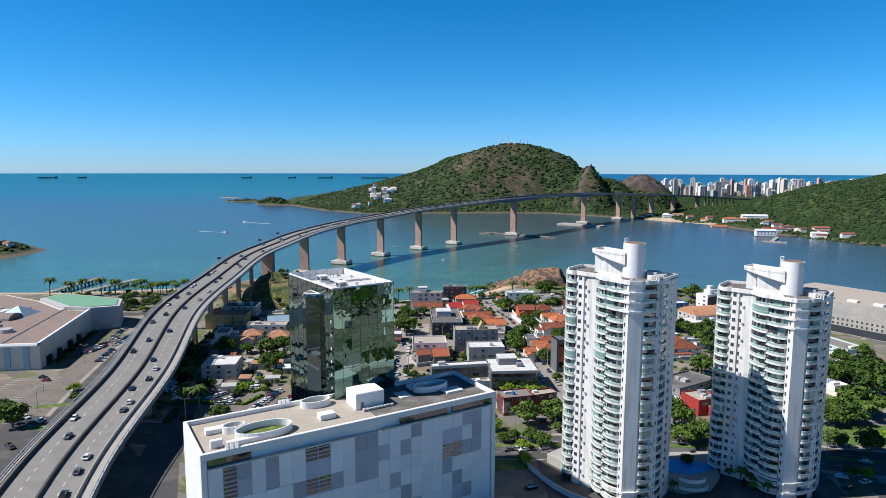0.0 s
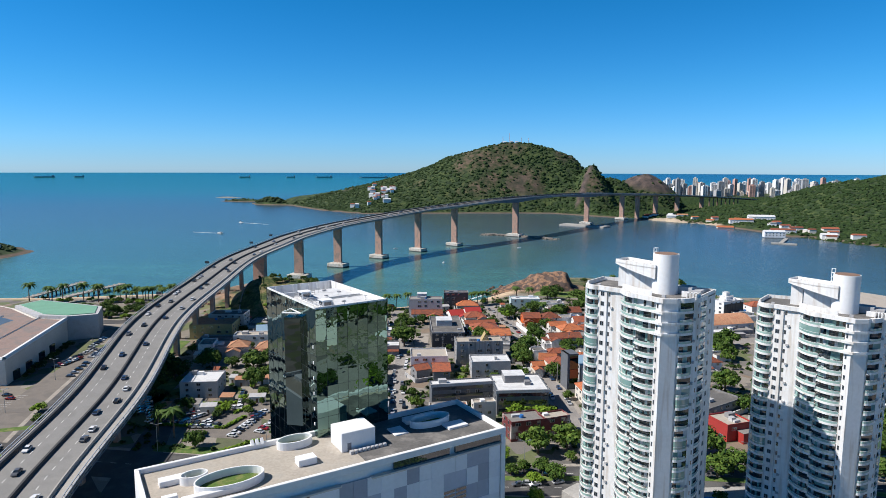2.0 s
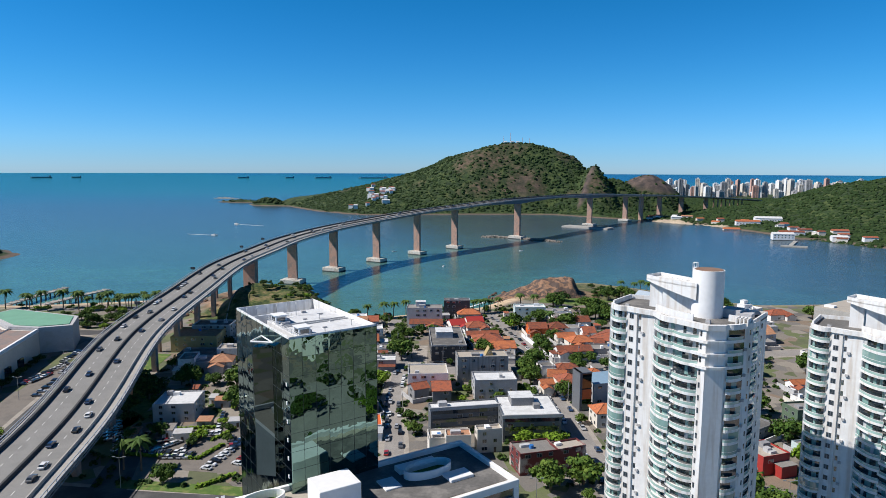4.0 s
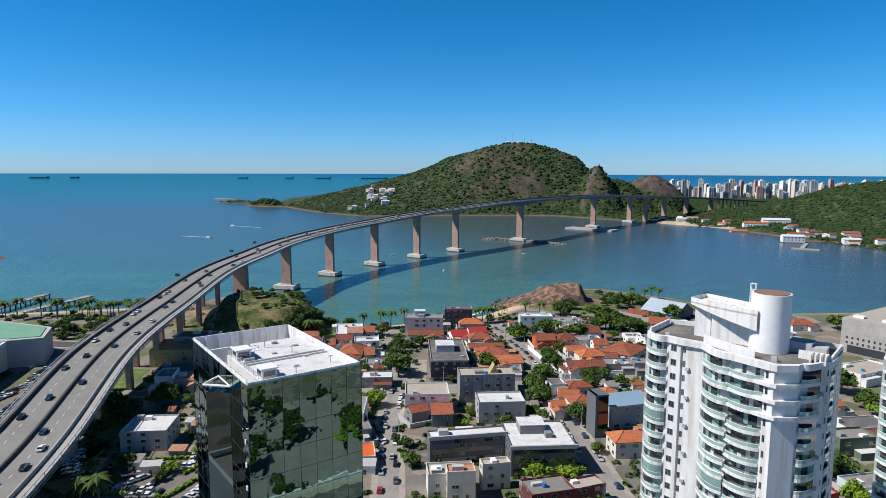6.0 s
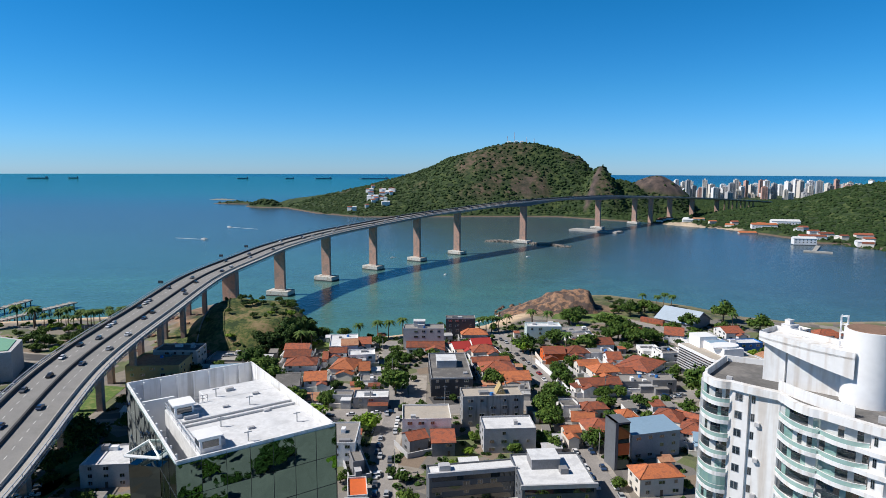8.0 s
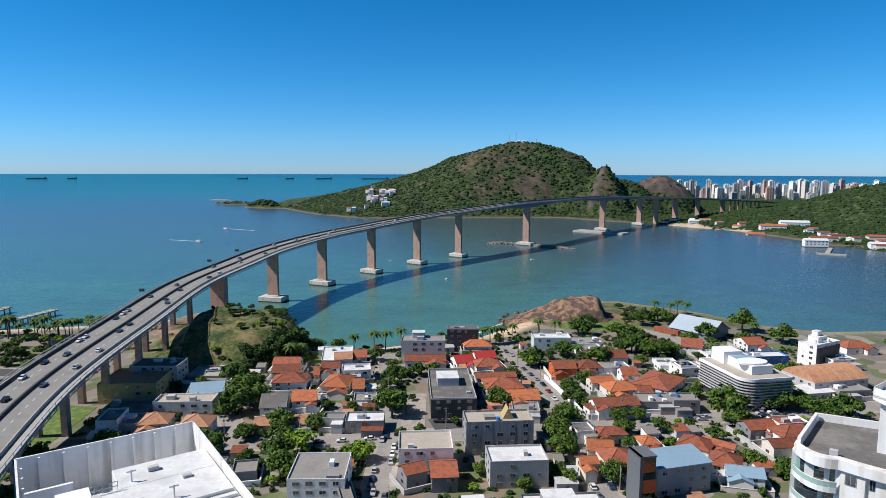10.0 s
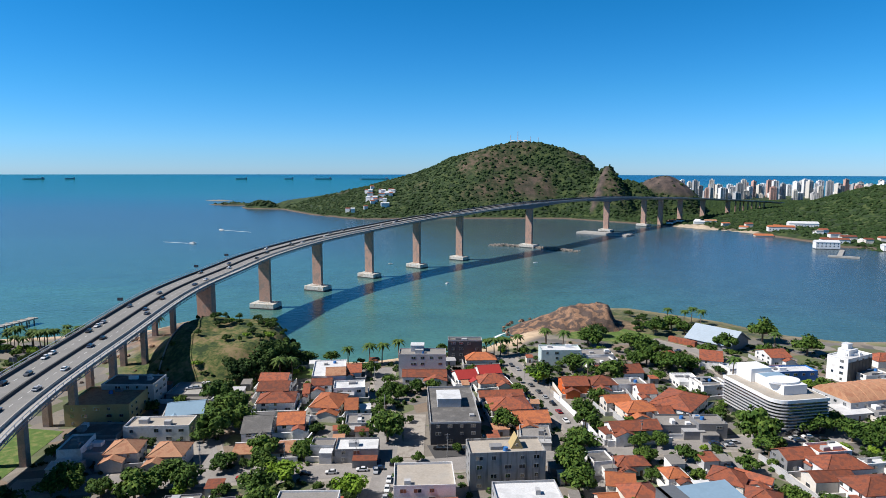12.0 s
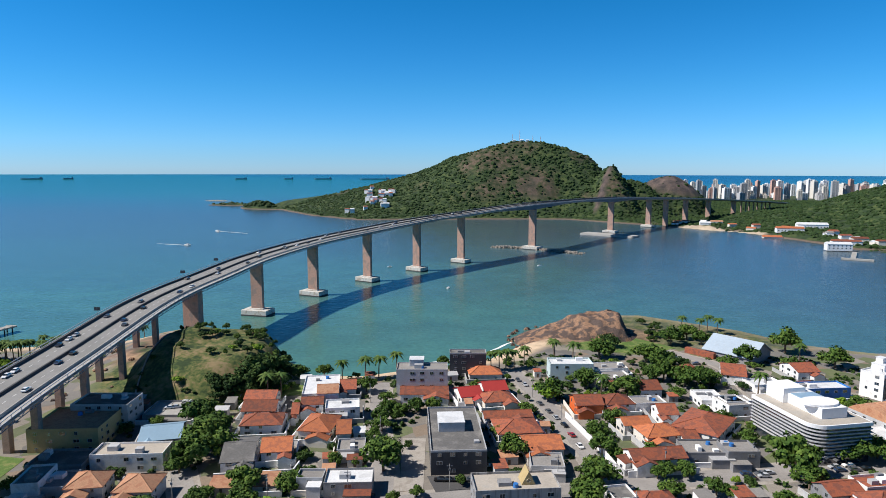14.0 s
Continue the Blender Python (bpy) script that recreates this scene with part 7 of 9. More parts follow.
# ---- woods of the far hills ----
def build_woods():
    rng = random.Random(77)
    proto = []
    for k in range(4):
        bm = bmesh.new()
        bmesh.ops.create_icosphere(bm, subdivisions=1, radius=1.0)
        for v in bm.verts:
            v.co *= 0.75 + 0.5 * rng.random()
            v.co.z *= 0.75
        proto.append(([v.co.copy() for v in bm.verts], [[v.index for v in f.verts] for f in bm.faces]))
        bm.free()
    verts, faces = [], []

    def put(x, y, r, z):
        vs, fs = rng.choice(proto)
        n, a = len(verts), rng.random() * 6.28
        ca, sa = math.cos(a), math.sin(a)
        verts.extend((x + r * (v.x * ca - v.y * sa), y + r * (v.x * sa + v.y * ca), z + r * v.z) for v in vs)
        faces.extend([[i + n for i in f] for f in fs])

    made = 0
    while made < 50000:
        x, y = rng.uniform(-560, 1350), rng.uniform(820, 2560)
        if x < 520 and y < 1480 or x < 450 and y > 2050 or inside(x, y, FAR_SHORE) < 6:
            continue
        z = far_height(x, y)
        if x < 720 and rocky(x, y) > 0.3 and rng.random() < 0.95:
            continue
        if x < 640 and rng.random() < 0.72 * bare(x, y):
            continue
        put(x, y, rng.choice((2.0, 2.6, 3.2, 4.0, 5.4)) * rng.uniform(0.8, 1.2), z - 0.6)
        made += 1
    me = bpy.data.meshes.new("woods")
    me.from_pydata(verts, [], faces)
    me.materials.append(M_SCRUB)
    tagged(new("woods", me), "dense green woods and scrub covering the far hills", "woods", kind="stuff")


build_woods()

# ---- streets, lots, lawns ----
def strip(name, pts, width, z, m, label, parent=None):
    bm = bmesh.new()
    line = smooth_line([(x, y, 0) for x, y in pts], 8.0)
    rows = []
    for i, p in enumerate(line):
        d = line[min(i + 1, len(line) - 1)] - line[max(i - 1, 0)]
        s = Vector((d.y, -d.x, 0)).normalized() * width / 2
        zz = lambda q: max(z, town_height(q.x, q.y) + z - GROUND) if q.y > 500 else z
        a, b = p - s, p + s
        rows.append((bm.verts.new((a.x, a.y, zz(a))), bm.verts.new((b.x, b.y, zz(b)))))
    for a, b in zip(rows, rows[1:]):
        bm.faces.new((a[0], a[1], b[1], b[0]))
    ob = part(name, bm, m, parent)
    if parent is None:
        tagged(ob, label, "road" if name != "pavement" else "pavement", kind="structure")
    return ob


def patch(name, pts, z, m, label, category):
    bm = bmesh.new()
    prism(bm, pts, z - 0.4, z)
    bmesh.ops.recalc_face_normals(bm, faces=bm.faces)
    return tagged(part(name, bm, m), label, category, kind="structure")


for k_, (name_, (pts_, w_)) in enumerate(STREETS.items()):
    strip("pavement", pts_, w_ + 4.4, 6.03 + 0.004 * k_, M_PAVE, "pale paved sidewalks along the street")
    strip("road", pts_, w_, 6.07 + 0.004 * k_, M_ASPHALT if name_ in ("avenue", "coast") else M_STREET, "worn grey street between the houses")
dash_ = bmesh.new()
for a_, b_, off_ in (((-225, 266), (-107, 250), 0), ((-60, 246), (20, 240), 5), ((20, 240), (100, 240), 5), ((20, 240), (100, 240), -5), ((100, 240), (165, 226), 5), ((100, 240), (165, 226), -5)):
    A_, B_ = Vector((*a_, 0)), Vector((*b_, 0))
    d_ = (B_ - A_).normalized()
    s_ = Vector((-d_.y, d_.x, 0))
    for k_ in range(int((B_ - A_).length / 6)):
        c_ = A_ + d_ * (k_ * 6 + 2) + s_ * off_
        m_ = Matrix.Translation((c_.x, c_.y, 6.12)) @ Matrix.Rotation(math.atan2(d_.y, d_.x), 4, "Z")
        box(dash_, -1.2, 1.2, -0.08, 0.08, -0.02, 0.01, m=m_)
tagged(part("lane_marking", dash_, M_MARK), "white dashed lane lines on the avenue", "road marking", kind="stuff")
strip("lawn", [(-105, 251), (-60, 247.5), (20, 241.5), (100, 241), (165, 227)], 3.4, 6.14, M_GRASS, "grassy median of the avenue")
M_MALLPARK = mat("brown_car_park_paving", (0.19, 0.168, 0.148), 0.9, 0.22, 1.2, 0.01, fine=16, second=(0.14, 0.126, 0.113), mix=0.54)
patch("parking_lot", [(-119, 311), (-84, 313), (-73, 272), (-113, 278)], 6.05, M_MALLPARK, "grey paved car park beside the office house", "car park")
patch("parking_lot", [(-250, 262), (-172, 268), (-186, 330), (-203, 398), (-214, 398), (-203, 318), (-330, 300), (-330, 262)], 6.05, M_MALLPARK, "wide brownish car park of the shopping centre", "car park")
patch("parking_lot", [(-4, 394), (13, 396.5), (10, 409), (-8, 408)], 6.05, M_ASPHALT, "dark parking court in front of the low office", "car park")
patch("parking_lot", [(72, 366), (112, 372), (108, 402), (84, 400)], 6.06, M_STREET, "grey parking yard behind the shops", "car park")
patch("parking_lot", [(138, 172), (205, 160), (215, 192), (150, 212)], 6.06, M_ASPHALT, "dark asphalt car park below the towers", "car park")
patch("plaza", [(-19, 440), (-9.5, 440), (-9, 398), (-17, 397)], 6.11, M_PAVE, "pale paved walkway beside the dark office", "plaza")
patch("road", [(-260, 196), (-260, 250), (-205, 262), (-162, 258), (-128, 246), (-112, 226), (-96, 196)], 6.05, M_ASPHALT, "asphalt junction beside the bridge ramp", "road")
patch("road", [(-128, 300), (-118, 300), (-98, 226), (-84, 190), (-100, 190), (-114, 226)], 6.055, M_ASPHALT, "asphalt lane in the shade of the bridge", "road")
for pts_, lab_ in (([(-188, 282), (-172, 287), (-170, 283), (-187, 278)], "clipped grass strip at the car park edge"), ([(-176, 260), (-164, 258), (-166, 254), (-176, 255)], "small grass traffic island"), ([(-176, 306), (-152, 302), (-160, 420), (-184, 424)], "grass under the bridge viaduct"), ([(-140, 300), (-131, 300), (-135, 352), (-146, 352)], "grass verge beside the bridge columns"), ([(-210, 268), (-186, 272), (-184, 264), (-208, 256)], "grass verge under roadside trees"),
                   ([(-92, 214), (-84, 222), (-78, 214), (-86, 204)], "pale grass verge beside the shaded lane"),
                   ([(-112, 268), (-60, 262), (-62, 256), (-112, 262)], "lawn strip along the avenue"), ([(-150, 300), (-128, 340), (-124, 338), (-140, 296)], "grass verge beside the bridge"),
                   ([(20, 220), (32, 221), (34, 228), (20, 229)], "small lawn at the street corner"), ([(150, 245), (210, 235), (214, 262), (158, 262)], "dry lawn beside the avenue"),
                   ([(-100, 485), (-70, 490), (-68, 508), (-100, 508)], "green lawn behind the tiled houses"), ([(78, 572), (118, 560), (140, 575), (120, 600), (84, 588)], "patchy grass of the shore park")):
    patch("lawn", pts_, 6.1, M_GRASS, lab_, "lawn")


def wall_run(pts, h, m, label):
    bm = bmesh.new()
    for (ax, ay), (bx, by) in zip(pts, pts[1:]):
        a, b = Vector((ax, ay, 0)), Vector((bx, by, 0))
        s = (b - a).normalized().cross(Vector((0, 0, 1))) * 0.14
        prism(bm, [(a + s).to_tuple()[:2], (b + s).to_tuple()[:2], (b - s).to_tuple()[:2], (a - s).to_tuple()[:2]], 5.6, 6 + h)
        prism(bm, [(a + s * 1.7).to_tuple()[:2], (b + s * 1.7).to_tuple()[:2], (b - s * 1.7).to_tuple()[:2], (a - s * 1.7).to_tuple()[:2]], 6 + h, 6.12 + h)
    bmesh.ops.recalc_face_normals(bm, faces=bm.faces)
    tagged(part("garden_wall", bm, m), label, "garden wall")


wall_run([(51.4, 463.2), (58.5, 429.0), (60.6, 413)], 2.6, M_WHITE, "long white garden wall beside the street")
wall_run([(-82.8, 403.6), (-55.6, 407.5), (-55.0, 414)], 2.6, M_WHITE, "white compound wall with a slanted top")
wall_run([(63.4, 407.5), (90, 411.0)], 2.4, M_WHITE, "white wall in front of the tiled house")
wall_run([(118.6, 389), (121.9, 364.7)], 2.4, M_LIGHTGREY, "grey garden wall between the plots")
wall_run([(-100, 470), (-98, 500), (-70, 508), (-66, 470)], 2.0, M_LIGHTGREY, "grey garden wall round a lawn")
yards_ = random.Random(31)
for px_, py_, w_, d_, rot_, h_ in list(PLOTS):
    if h_ < 6.5 and yards_.random() < 0.75:
        m_ = pose(px_, py_, 0, 0, 0, rot_)
        e_, f_ = w_ / 2 + 1.2 + yards_.random(), d_ / 2 + 1.6 + 1.2 * yards_.random()
        q_ = [m_ @ Vector(v) for v in ((-e_, f_, 0), (-e_, -f_, 0), (e_, -f_, 0), (e_, f_, 0))]
        if all(not on_street(v.x, v.y, -0.5) and inside(v.x, v.y, SHORE) > 14 for v in q_):
            wall_run([(v.x, v.y) for v in q_], 1.7 + 0.8 * yards_.random(), yards_.choice((M_WHITE, M_LIGHTGREY, M_CREAM, M_WHITE)), "low plastered garden wall round a house plot")


# ---- cars ----
def car_model(paint, label):
    t = thing("car", pose(0, 0, -400), label, "car", "cars")
    bm = bmesh.new()
    prof = [(-2.15, 0.35), (-2.2, 0.75), (-1.9, 0.92), (1.0, 0.95), (1.95, 0.82), (2.15, 0.6), (2.15, 0.35)]
    for s in (-1, 1):
        pass
    lo = [bm.verts.new((x, -0.88, z)) for x, z in prof]
    hi = [bm.verts.new((x, 0.88, z)) for x, z in prof]
    n = len(prof)
    for i in range(n):
        bm.faces.new((lo[i], lo[(i + 1) % n], hi[(i + 1) % n], hi[i]))
    bm.faces.new(lo[::-1])
    bm.faces.new(hi)
    cab = [bm.verts.new(q) for q in ((-1.25, -0.66, 1.42), (0.25, -0.66, 1.42), (0.25, 0.66, 1.42), (-1.25, 0.66, 1.42))]
    cab2 = [bm.verts.new(q) for q in ((-1.2, -0.64, 1.48), (0.2, -0.64, 1.48), (0.2, 0.64, 1.48), (-1.2, 0.64, 1.48))]
    for i in range(4):
        bm.faces.new((cab[i], cab[(i + 1) % 4], cab2[(i + 1) % 4], cab2[i]))
    bm.faces.new(cab2)
    bmesh.ops.recalc_face_normals(bm, faces=bm.faces)
    part("body", bm, paint, t)
    bm = bmesh.new()
    a = [bm.verts.new(q) for q in ((-1.85, -0.82, 0.92), (0.95, -0.82, 0.94), (0.95, 0.82, 0.94), (-1.85, 0.82, 0.92))]
    b = [bm.verts.new(q) for q in ((-1.25, -0.66, 1.42), (0.25, -0.66, 1.42), (0.25, 0.66, 1.42), (-1.25, 0.66, 1.42))]
    for i in range(4):
        bm.faces.new((a[i], a[(i + 1) % 4], b[(i + 1) % 4], b[i]))
    part("glazing", bm, M_WIN, t, "dark car glass")
    for x in (-1.35, 1.35):
        for y in (-0.8, 0.8):
            bm = bmesh.new()
            tube(bm, (x, y - 0.1, 0.33), (x, y + 0.1, 0.33), 0.33, 0.33, 10)
            part("wheel", bm, M_TYRE, t)
    return t


def paint(name, c):
    return mat(name, c, 0.3, 0.03, 1.0, coat=0.6)


CARS = [car_model(paint("white_car_paint", (0.75, 0.75, 0.75)), "white small car"), car_model(paint("silver_car_paint", (0.42, 0.43, 0.45)), "silver small car"),
        car_model(paint("black_car_paint", (0.012, 0.012, 0.014)), "black small car"), car_model(paint("grey_car_paint", (0.10, 0.105, 0.115)), "dark grey small car"),
        car_model(paint("red_car_paint", (0.35, 0.02, 0.02)), "red small car"), car_model(paint("blue_car_paint", (0.02, 0.05, 0.12)), "dark blue small car")]
CAR_NAMES = ["white", "silver", "black", "dark grey", "red", "dark blue"]
CAR_RNG = random.Random(14)


def put_car(m, where):
    k = CAR_RNG.choice((0, 0, 0, 1, 1, 2, 2, 3, 3, 5, 4)) if where != "bridge" else CAR_RNG.choice((0, 0, 1, 2, 2, 2, 3, 3, 5))
    c = copy_thing(CARS[k], m)
    tagged(c, {"bridge": f"{CAR_NAMES[k]} car driving on the bridge roadway", "street": f"{CAR_NAMES[k]} car parked on the town street or lot"}[where], group="cars on the bridge" if where == "bridge" else "parked cars")


def copy_car(x, y, heading):
    put_car(pose(x, y, 6.06, 0, 0, heading + CAR_RNG.choice((0, 180)) + CAR_RNG.gauss(0, 2)), "street")


def parked(x, y, heading):
    z = next((GROUND + h - 0.3 for px, py, w, d, rot, h in PLOTS if abs(x - px) < w / 2 and abs(y - py) < d / 2 and h < 3.5), 6.12)
    put_car(pose(x, y, z, 0, 0, heading + CAR_RNG.choice((0, 180)) + CAR_RNG.gauss(0, 2)), "street")


parked(35.8, 511.9, -75)
parked(38.6, 504.8, -75)
parked(42.3, 479.0, -75)
parked(44.8, 469.3, -75)
parked(46.9, 461.9, -75)
parked(49.2, 453.2, -75)
parked(50.3, 443.2, -75)
parked(51.5, 432.4, -75)
parked(-31.0, 386.2, 3)
parked(-41.8, 384.0, 3)
parked(-50.9, 382.8, 3)
parked(-25.0, 387.3, 3)
parked(-72.5, 379.5, 3)
parked(106.5, 410.1, 8)
parked(111.6, 410.2, 8)
parked(115.0, 411.0, 8)
parked(141.3, 415.7, 8)
parked(147.3, 417.1, 8)
parked(98.5, 391.2, 8)
parked(97.9, 394.5, 8)
parked(88.2, 383.7, 8)
parked(89.4, 380.7, 8)
parked(102.4, 389.1, 8)
parked(129.4, 562.7, 0)
parked(130.9, 551.7, 0)
parked(134.5, 544.8, 0)
parked(139.3, 541.5, 0)
parked(142.1, 413.2, 0)
parked(147.6, 413.8, 0)
parked(152.6, 414.4, 0)
parked(106.6, 406.6, 0)
parked(112.0, 408.5, 0)
parked(124.9, 566.4, 0)
parked(-24.5, 342.9, 88)
parked(-19.4, 314.7, 88)
parked(-23.6, 328.5, 88)
parked(-30.7, 364.8, 88)
parked(-15.1, 329.7, 88)
parked(40.6, 238.0, 20)
parked(32.2, 236.3, 20)
parked(97.3, 233.4, 20)
parked(139.8, 207.2, 20)
parked(148.9, 211.3, 20)
parked(31.1, 206.5, 20)
parked(26.3, 236.2, 20)
parked(-111.7, 290.0, 51)
parked(-110.2, 291.9, 51)
parked(-108.7, 293.8, 51)
parked(-107.1, 295.7, 51)
parked(-105.6, 297.6, 51)
parked(-105.1, 284.3, 1)
parked(-103.3, 284.3, 1)
parked(-101.5, 284.4, 1)
parked(-99.8, 284.4, 1)
parked(-98.0, 284.4, 1)
parked(-100.6, 291.0, 81)
parked(-100.1, 293.8, 81)
parked(-99.7, 296.6, 81)
parked(-99.2, 299.4, 81)
parked(-98.8, 302.2, 81)
parked(-98.3, 305.0, 81)
parked(-93.1, 306.7, 102)
parked(-94.0, 311.0, 102)
parked(-94.9, 315.3, 102)
parked(-95.7, 319.5, 102)
parked(-96.6, 323.8, 102)
parked(-97.5, 328.1, 102)
parked(-82.1, 291.1, 105)
parked(-83.1, 294.9, 105)
parked(-84.2, 298.7, 105)
parked(-85.2, 302.5, 105)
parked(-126.4, 291.3, 69)
parked(-125.3, 294.1, 69)
parked(-124.2, 296.9, 69)
parked(-123.2, 299.8, 69)
parked(-122.1, 302.6, 69)
parked(-121.0, 305.4, 69)
parked(-113.1, 297.5, 27)
parked(-111.0, 298.6, 27)
parked(-109.0, 299.6, 27)
parked(-106.9, 300.7, 27)
parked(-209.7, 370.1, 82)
parked(-209.2, 373.8, 82)
parked(-208.6, 377.5, 82)
parked(-208.1, 381.2, 82)
parked(-198.2, 390.2, 104)
parked(-199.6, 395.9, 104)
parked(-201.0, 401.7, 104)
parked(-204.2, 316.7, 0)
parked(-182.4, 267.1, -26)
parked(-174.1, 263.1, -26)
parked(-168.5, 237.0, -39)
parked(-158.7, 229.2, -39)
parked(-124.9, 464.5, 17)
parked(-121.6, 465.5, 17)
parked(-118.2, 466.6, 17)
parked(-114.8, 467.6, 17)
parked(-111.5, 468.6, 17)
parked(6.2, 415.2, 1)
parked(9.8, 415.2, 1)
parked(13.5, 415.3, 1)
parked(17.1, 415.3, 1)
parked(-3.4, 404.3, 1)
parked(0.1, 404.3, 1)
parked(3.5, 404.4, 1)
parked(7.0, 404.4, 1)
traffic_ = random.Random(3)
y_ = 20.0
while y_ < 1000:
    y_ += traffic_.uniform(5, 17) * (1 if y_ < 520 else 1.5)
    i_ = min(range(len(LINE)), key=lambda k: abs(LINE[k].y - y_))
    a_, b_ = LINE[i_], LINE[min(i_ + 1, len(LINE) - 1)]
    f_ = (y_ - a_.y) / (b_.y - a_.y) if b_.y != a_.y else 0
    off_ = traffic_.choice((-8.2, -4.4, 2.9, 6.6))
    p_ = a_.lerp(b_, f_) + SIDE[i_] * off_ + Vector((0, 0, 0.09))
    d_ = (b_ - a_).normalized() * (1 if off_ > 0 else -1)
    rot_ = d_.to_track_quat("X", "Z").to_matrix().to_4x4()
    put_car(Matrix.Translation(p_) @ rot_, "bridge")
rows_ = random.Random(27)
for r_ in range(3):
    for k_ in range(9):
        if rows_.random() < 0.75:
            parked(40 + r_ * 15 + rows_.gauss(0, 0.3), 60 + k_ * 3.2 + r_ * 7, 10)

# bridge lane lines
lanes_ = bmesh.new()
for i_ in range(0, 170):
    for off_ in (-6.3, 4.8):
        a_, b_ = LINE[i_] + SIDE[i_] * off_, LINE[i_ + 1] + SIDE[i_ + 1] * off_
        c_ = a_.lerp(b_, 0.4)
        s_ = SIDE[i_] * 0.09
        lanes_.faces.new([lanes_.verts.new(v + Vector((0, 0, 0.075))) for v in (a_ - s_, c_ - s_, c_ + s_, a_ + s_)])
tagged(part("lane_marking", lanes_, M_MARK, BRIDGE), kind="stuff")
hatch_ = bmesh.new()
for i_ in range(8, 26):
    for f_ in (0.0, 0.33, 0.66):
        p_ = LINE[i_].lerp(LINE[i_ + 1], f_)
        a_, b_, d_ = p_ + SIDE[i_] * 7.2, p_ + SIDE[i_] * 9.4, (LINE[i_ + 1] - LINE[i_]).normalized()
        hatch_.faces.new([hatch_.verts.new(v + Vector((0, 0, 0.08))) for v in (a_, b_ - d_ * 0.8, b_ - d_ * 0.5, a_ + d_ * 0.3)])
tagged(part("hatch_marking", hatch_, M_MARK, BRIDGE), kind="stuff")

# sign boards and lamp columns along the bridge's seaward edge
for y_ in (420, 520, 610, 655):
    i_ = min(range(len(LINE)), key=lambda k: abs(LINE[k].y - y_))
    p_ = LINE[i_] + SIDE[i_] * (-DECK_W / 2 + 1.2)
    t_ = thing("road_sign", pose(p_.x, p_.y, p_.z), "dark road sign board on a post beside the bridge barrier", "road sign", "bridge signs")
    bm = bmesh.new()
    tube(bm, (0, 0, 0), (0, 0, 5.0), 0.12, 0.1, 6)
    part("post", bm, M_STEEL, t_)
    bm = bmesh.new()
    box(bm, -1.6, 1.6, -0.08, 0.08, 3.4, 5.2)
    part("board", bm, M_DARK, t_)


def lamp(x, y, h, arm):
    t = thing("street_lamp", pose(x, y, 6), "tall grey steel street lamp with two arms", "street lamp", "street lamps")
    bm = bmesh.new()
    tube(bm, (0, 0, 0), (0, 0, h), 0.14, 0.08, 6)
    part("pole", bm, M_STEEL, t)
    for s in (-1, 1):
        bm = bmesh.new()
        tube(bm, (0, 0, h - 0.1), (s * arm, 0, h + 0.3), 0.06, 0.05, 5)
        box(bm, s * arm - 0.5, s * arm + 0.5, -0.16, 0.16, h + 0.25, h + 0.42)
        part("lamp_arm", bm, M_STEEL, t)


for x_, y_ in ((-195, 300), (-200, 345), (-205, 390), (-182, 275), (-150, 262), (-110, 262), (-66, 256), (30, 248), (70, 248), (110, 247), (-205, 440), (150, 236)):
    lamp(x_, y_, 11, 1.8)


def power_pole(x, y, rot):
    t = thing("power_pole", pose(x, y, 6, 0, 0, rot), "grey concrete power pole with a crossarm on the pavement", "power pole", "power poles")
    bm = bmesh.new()
    tube(bm, (0, 0, -0.3), (0, 0, 9.5), 0.17, 0.11, 6)
    part("pole", bm, M_CONC, t)
    bm = bmesh.new()
    box(bm, -1.0, 1.0, -0.07, 0.07, 8.7, 8.85)
    box(bm, -0.3, 0.3, -0.35, 0.0, 7.2, 8.1)
    part("crossarm", bm, M_GREY, t)


for x_, y_, r_ in ((-90, 387, 8), (-60, 390, 8), (-34, 393, 8), (0, 398, 8), (38, 405, 8), (78, 412, 8), (112, 417, 8), (150, 423, 8), (40, 488, 75), (48, 455, 75), (58, 380, 90), (59, 345, 90), (-28, 440, 90), (-18, 330, 90), (-37, 480, 90)):
    power_pole(x_, y_, r_)


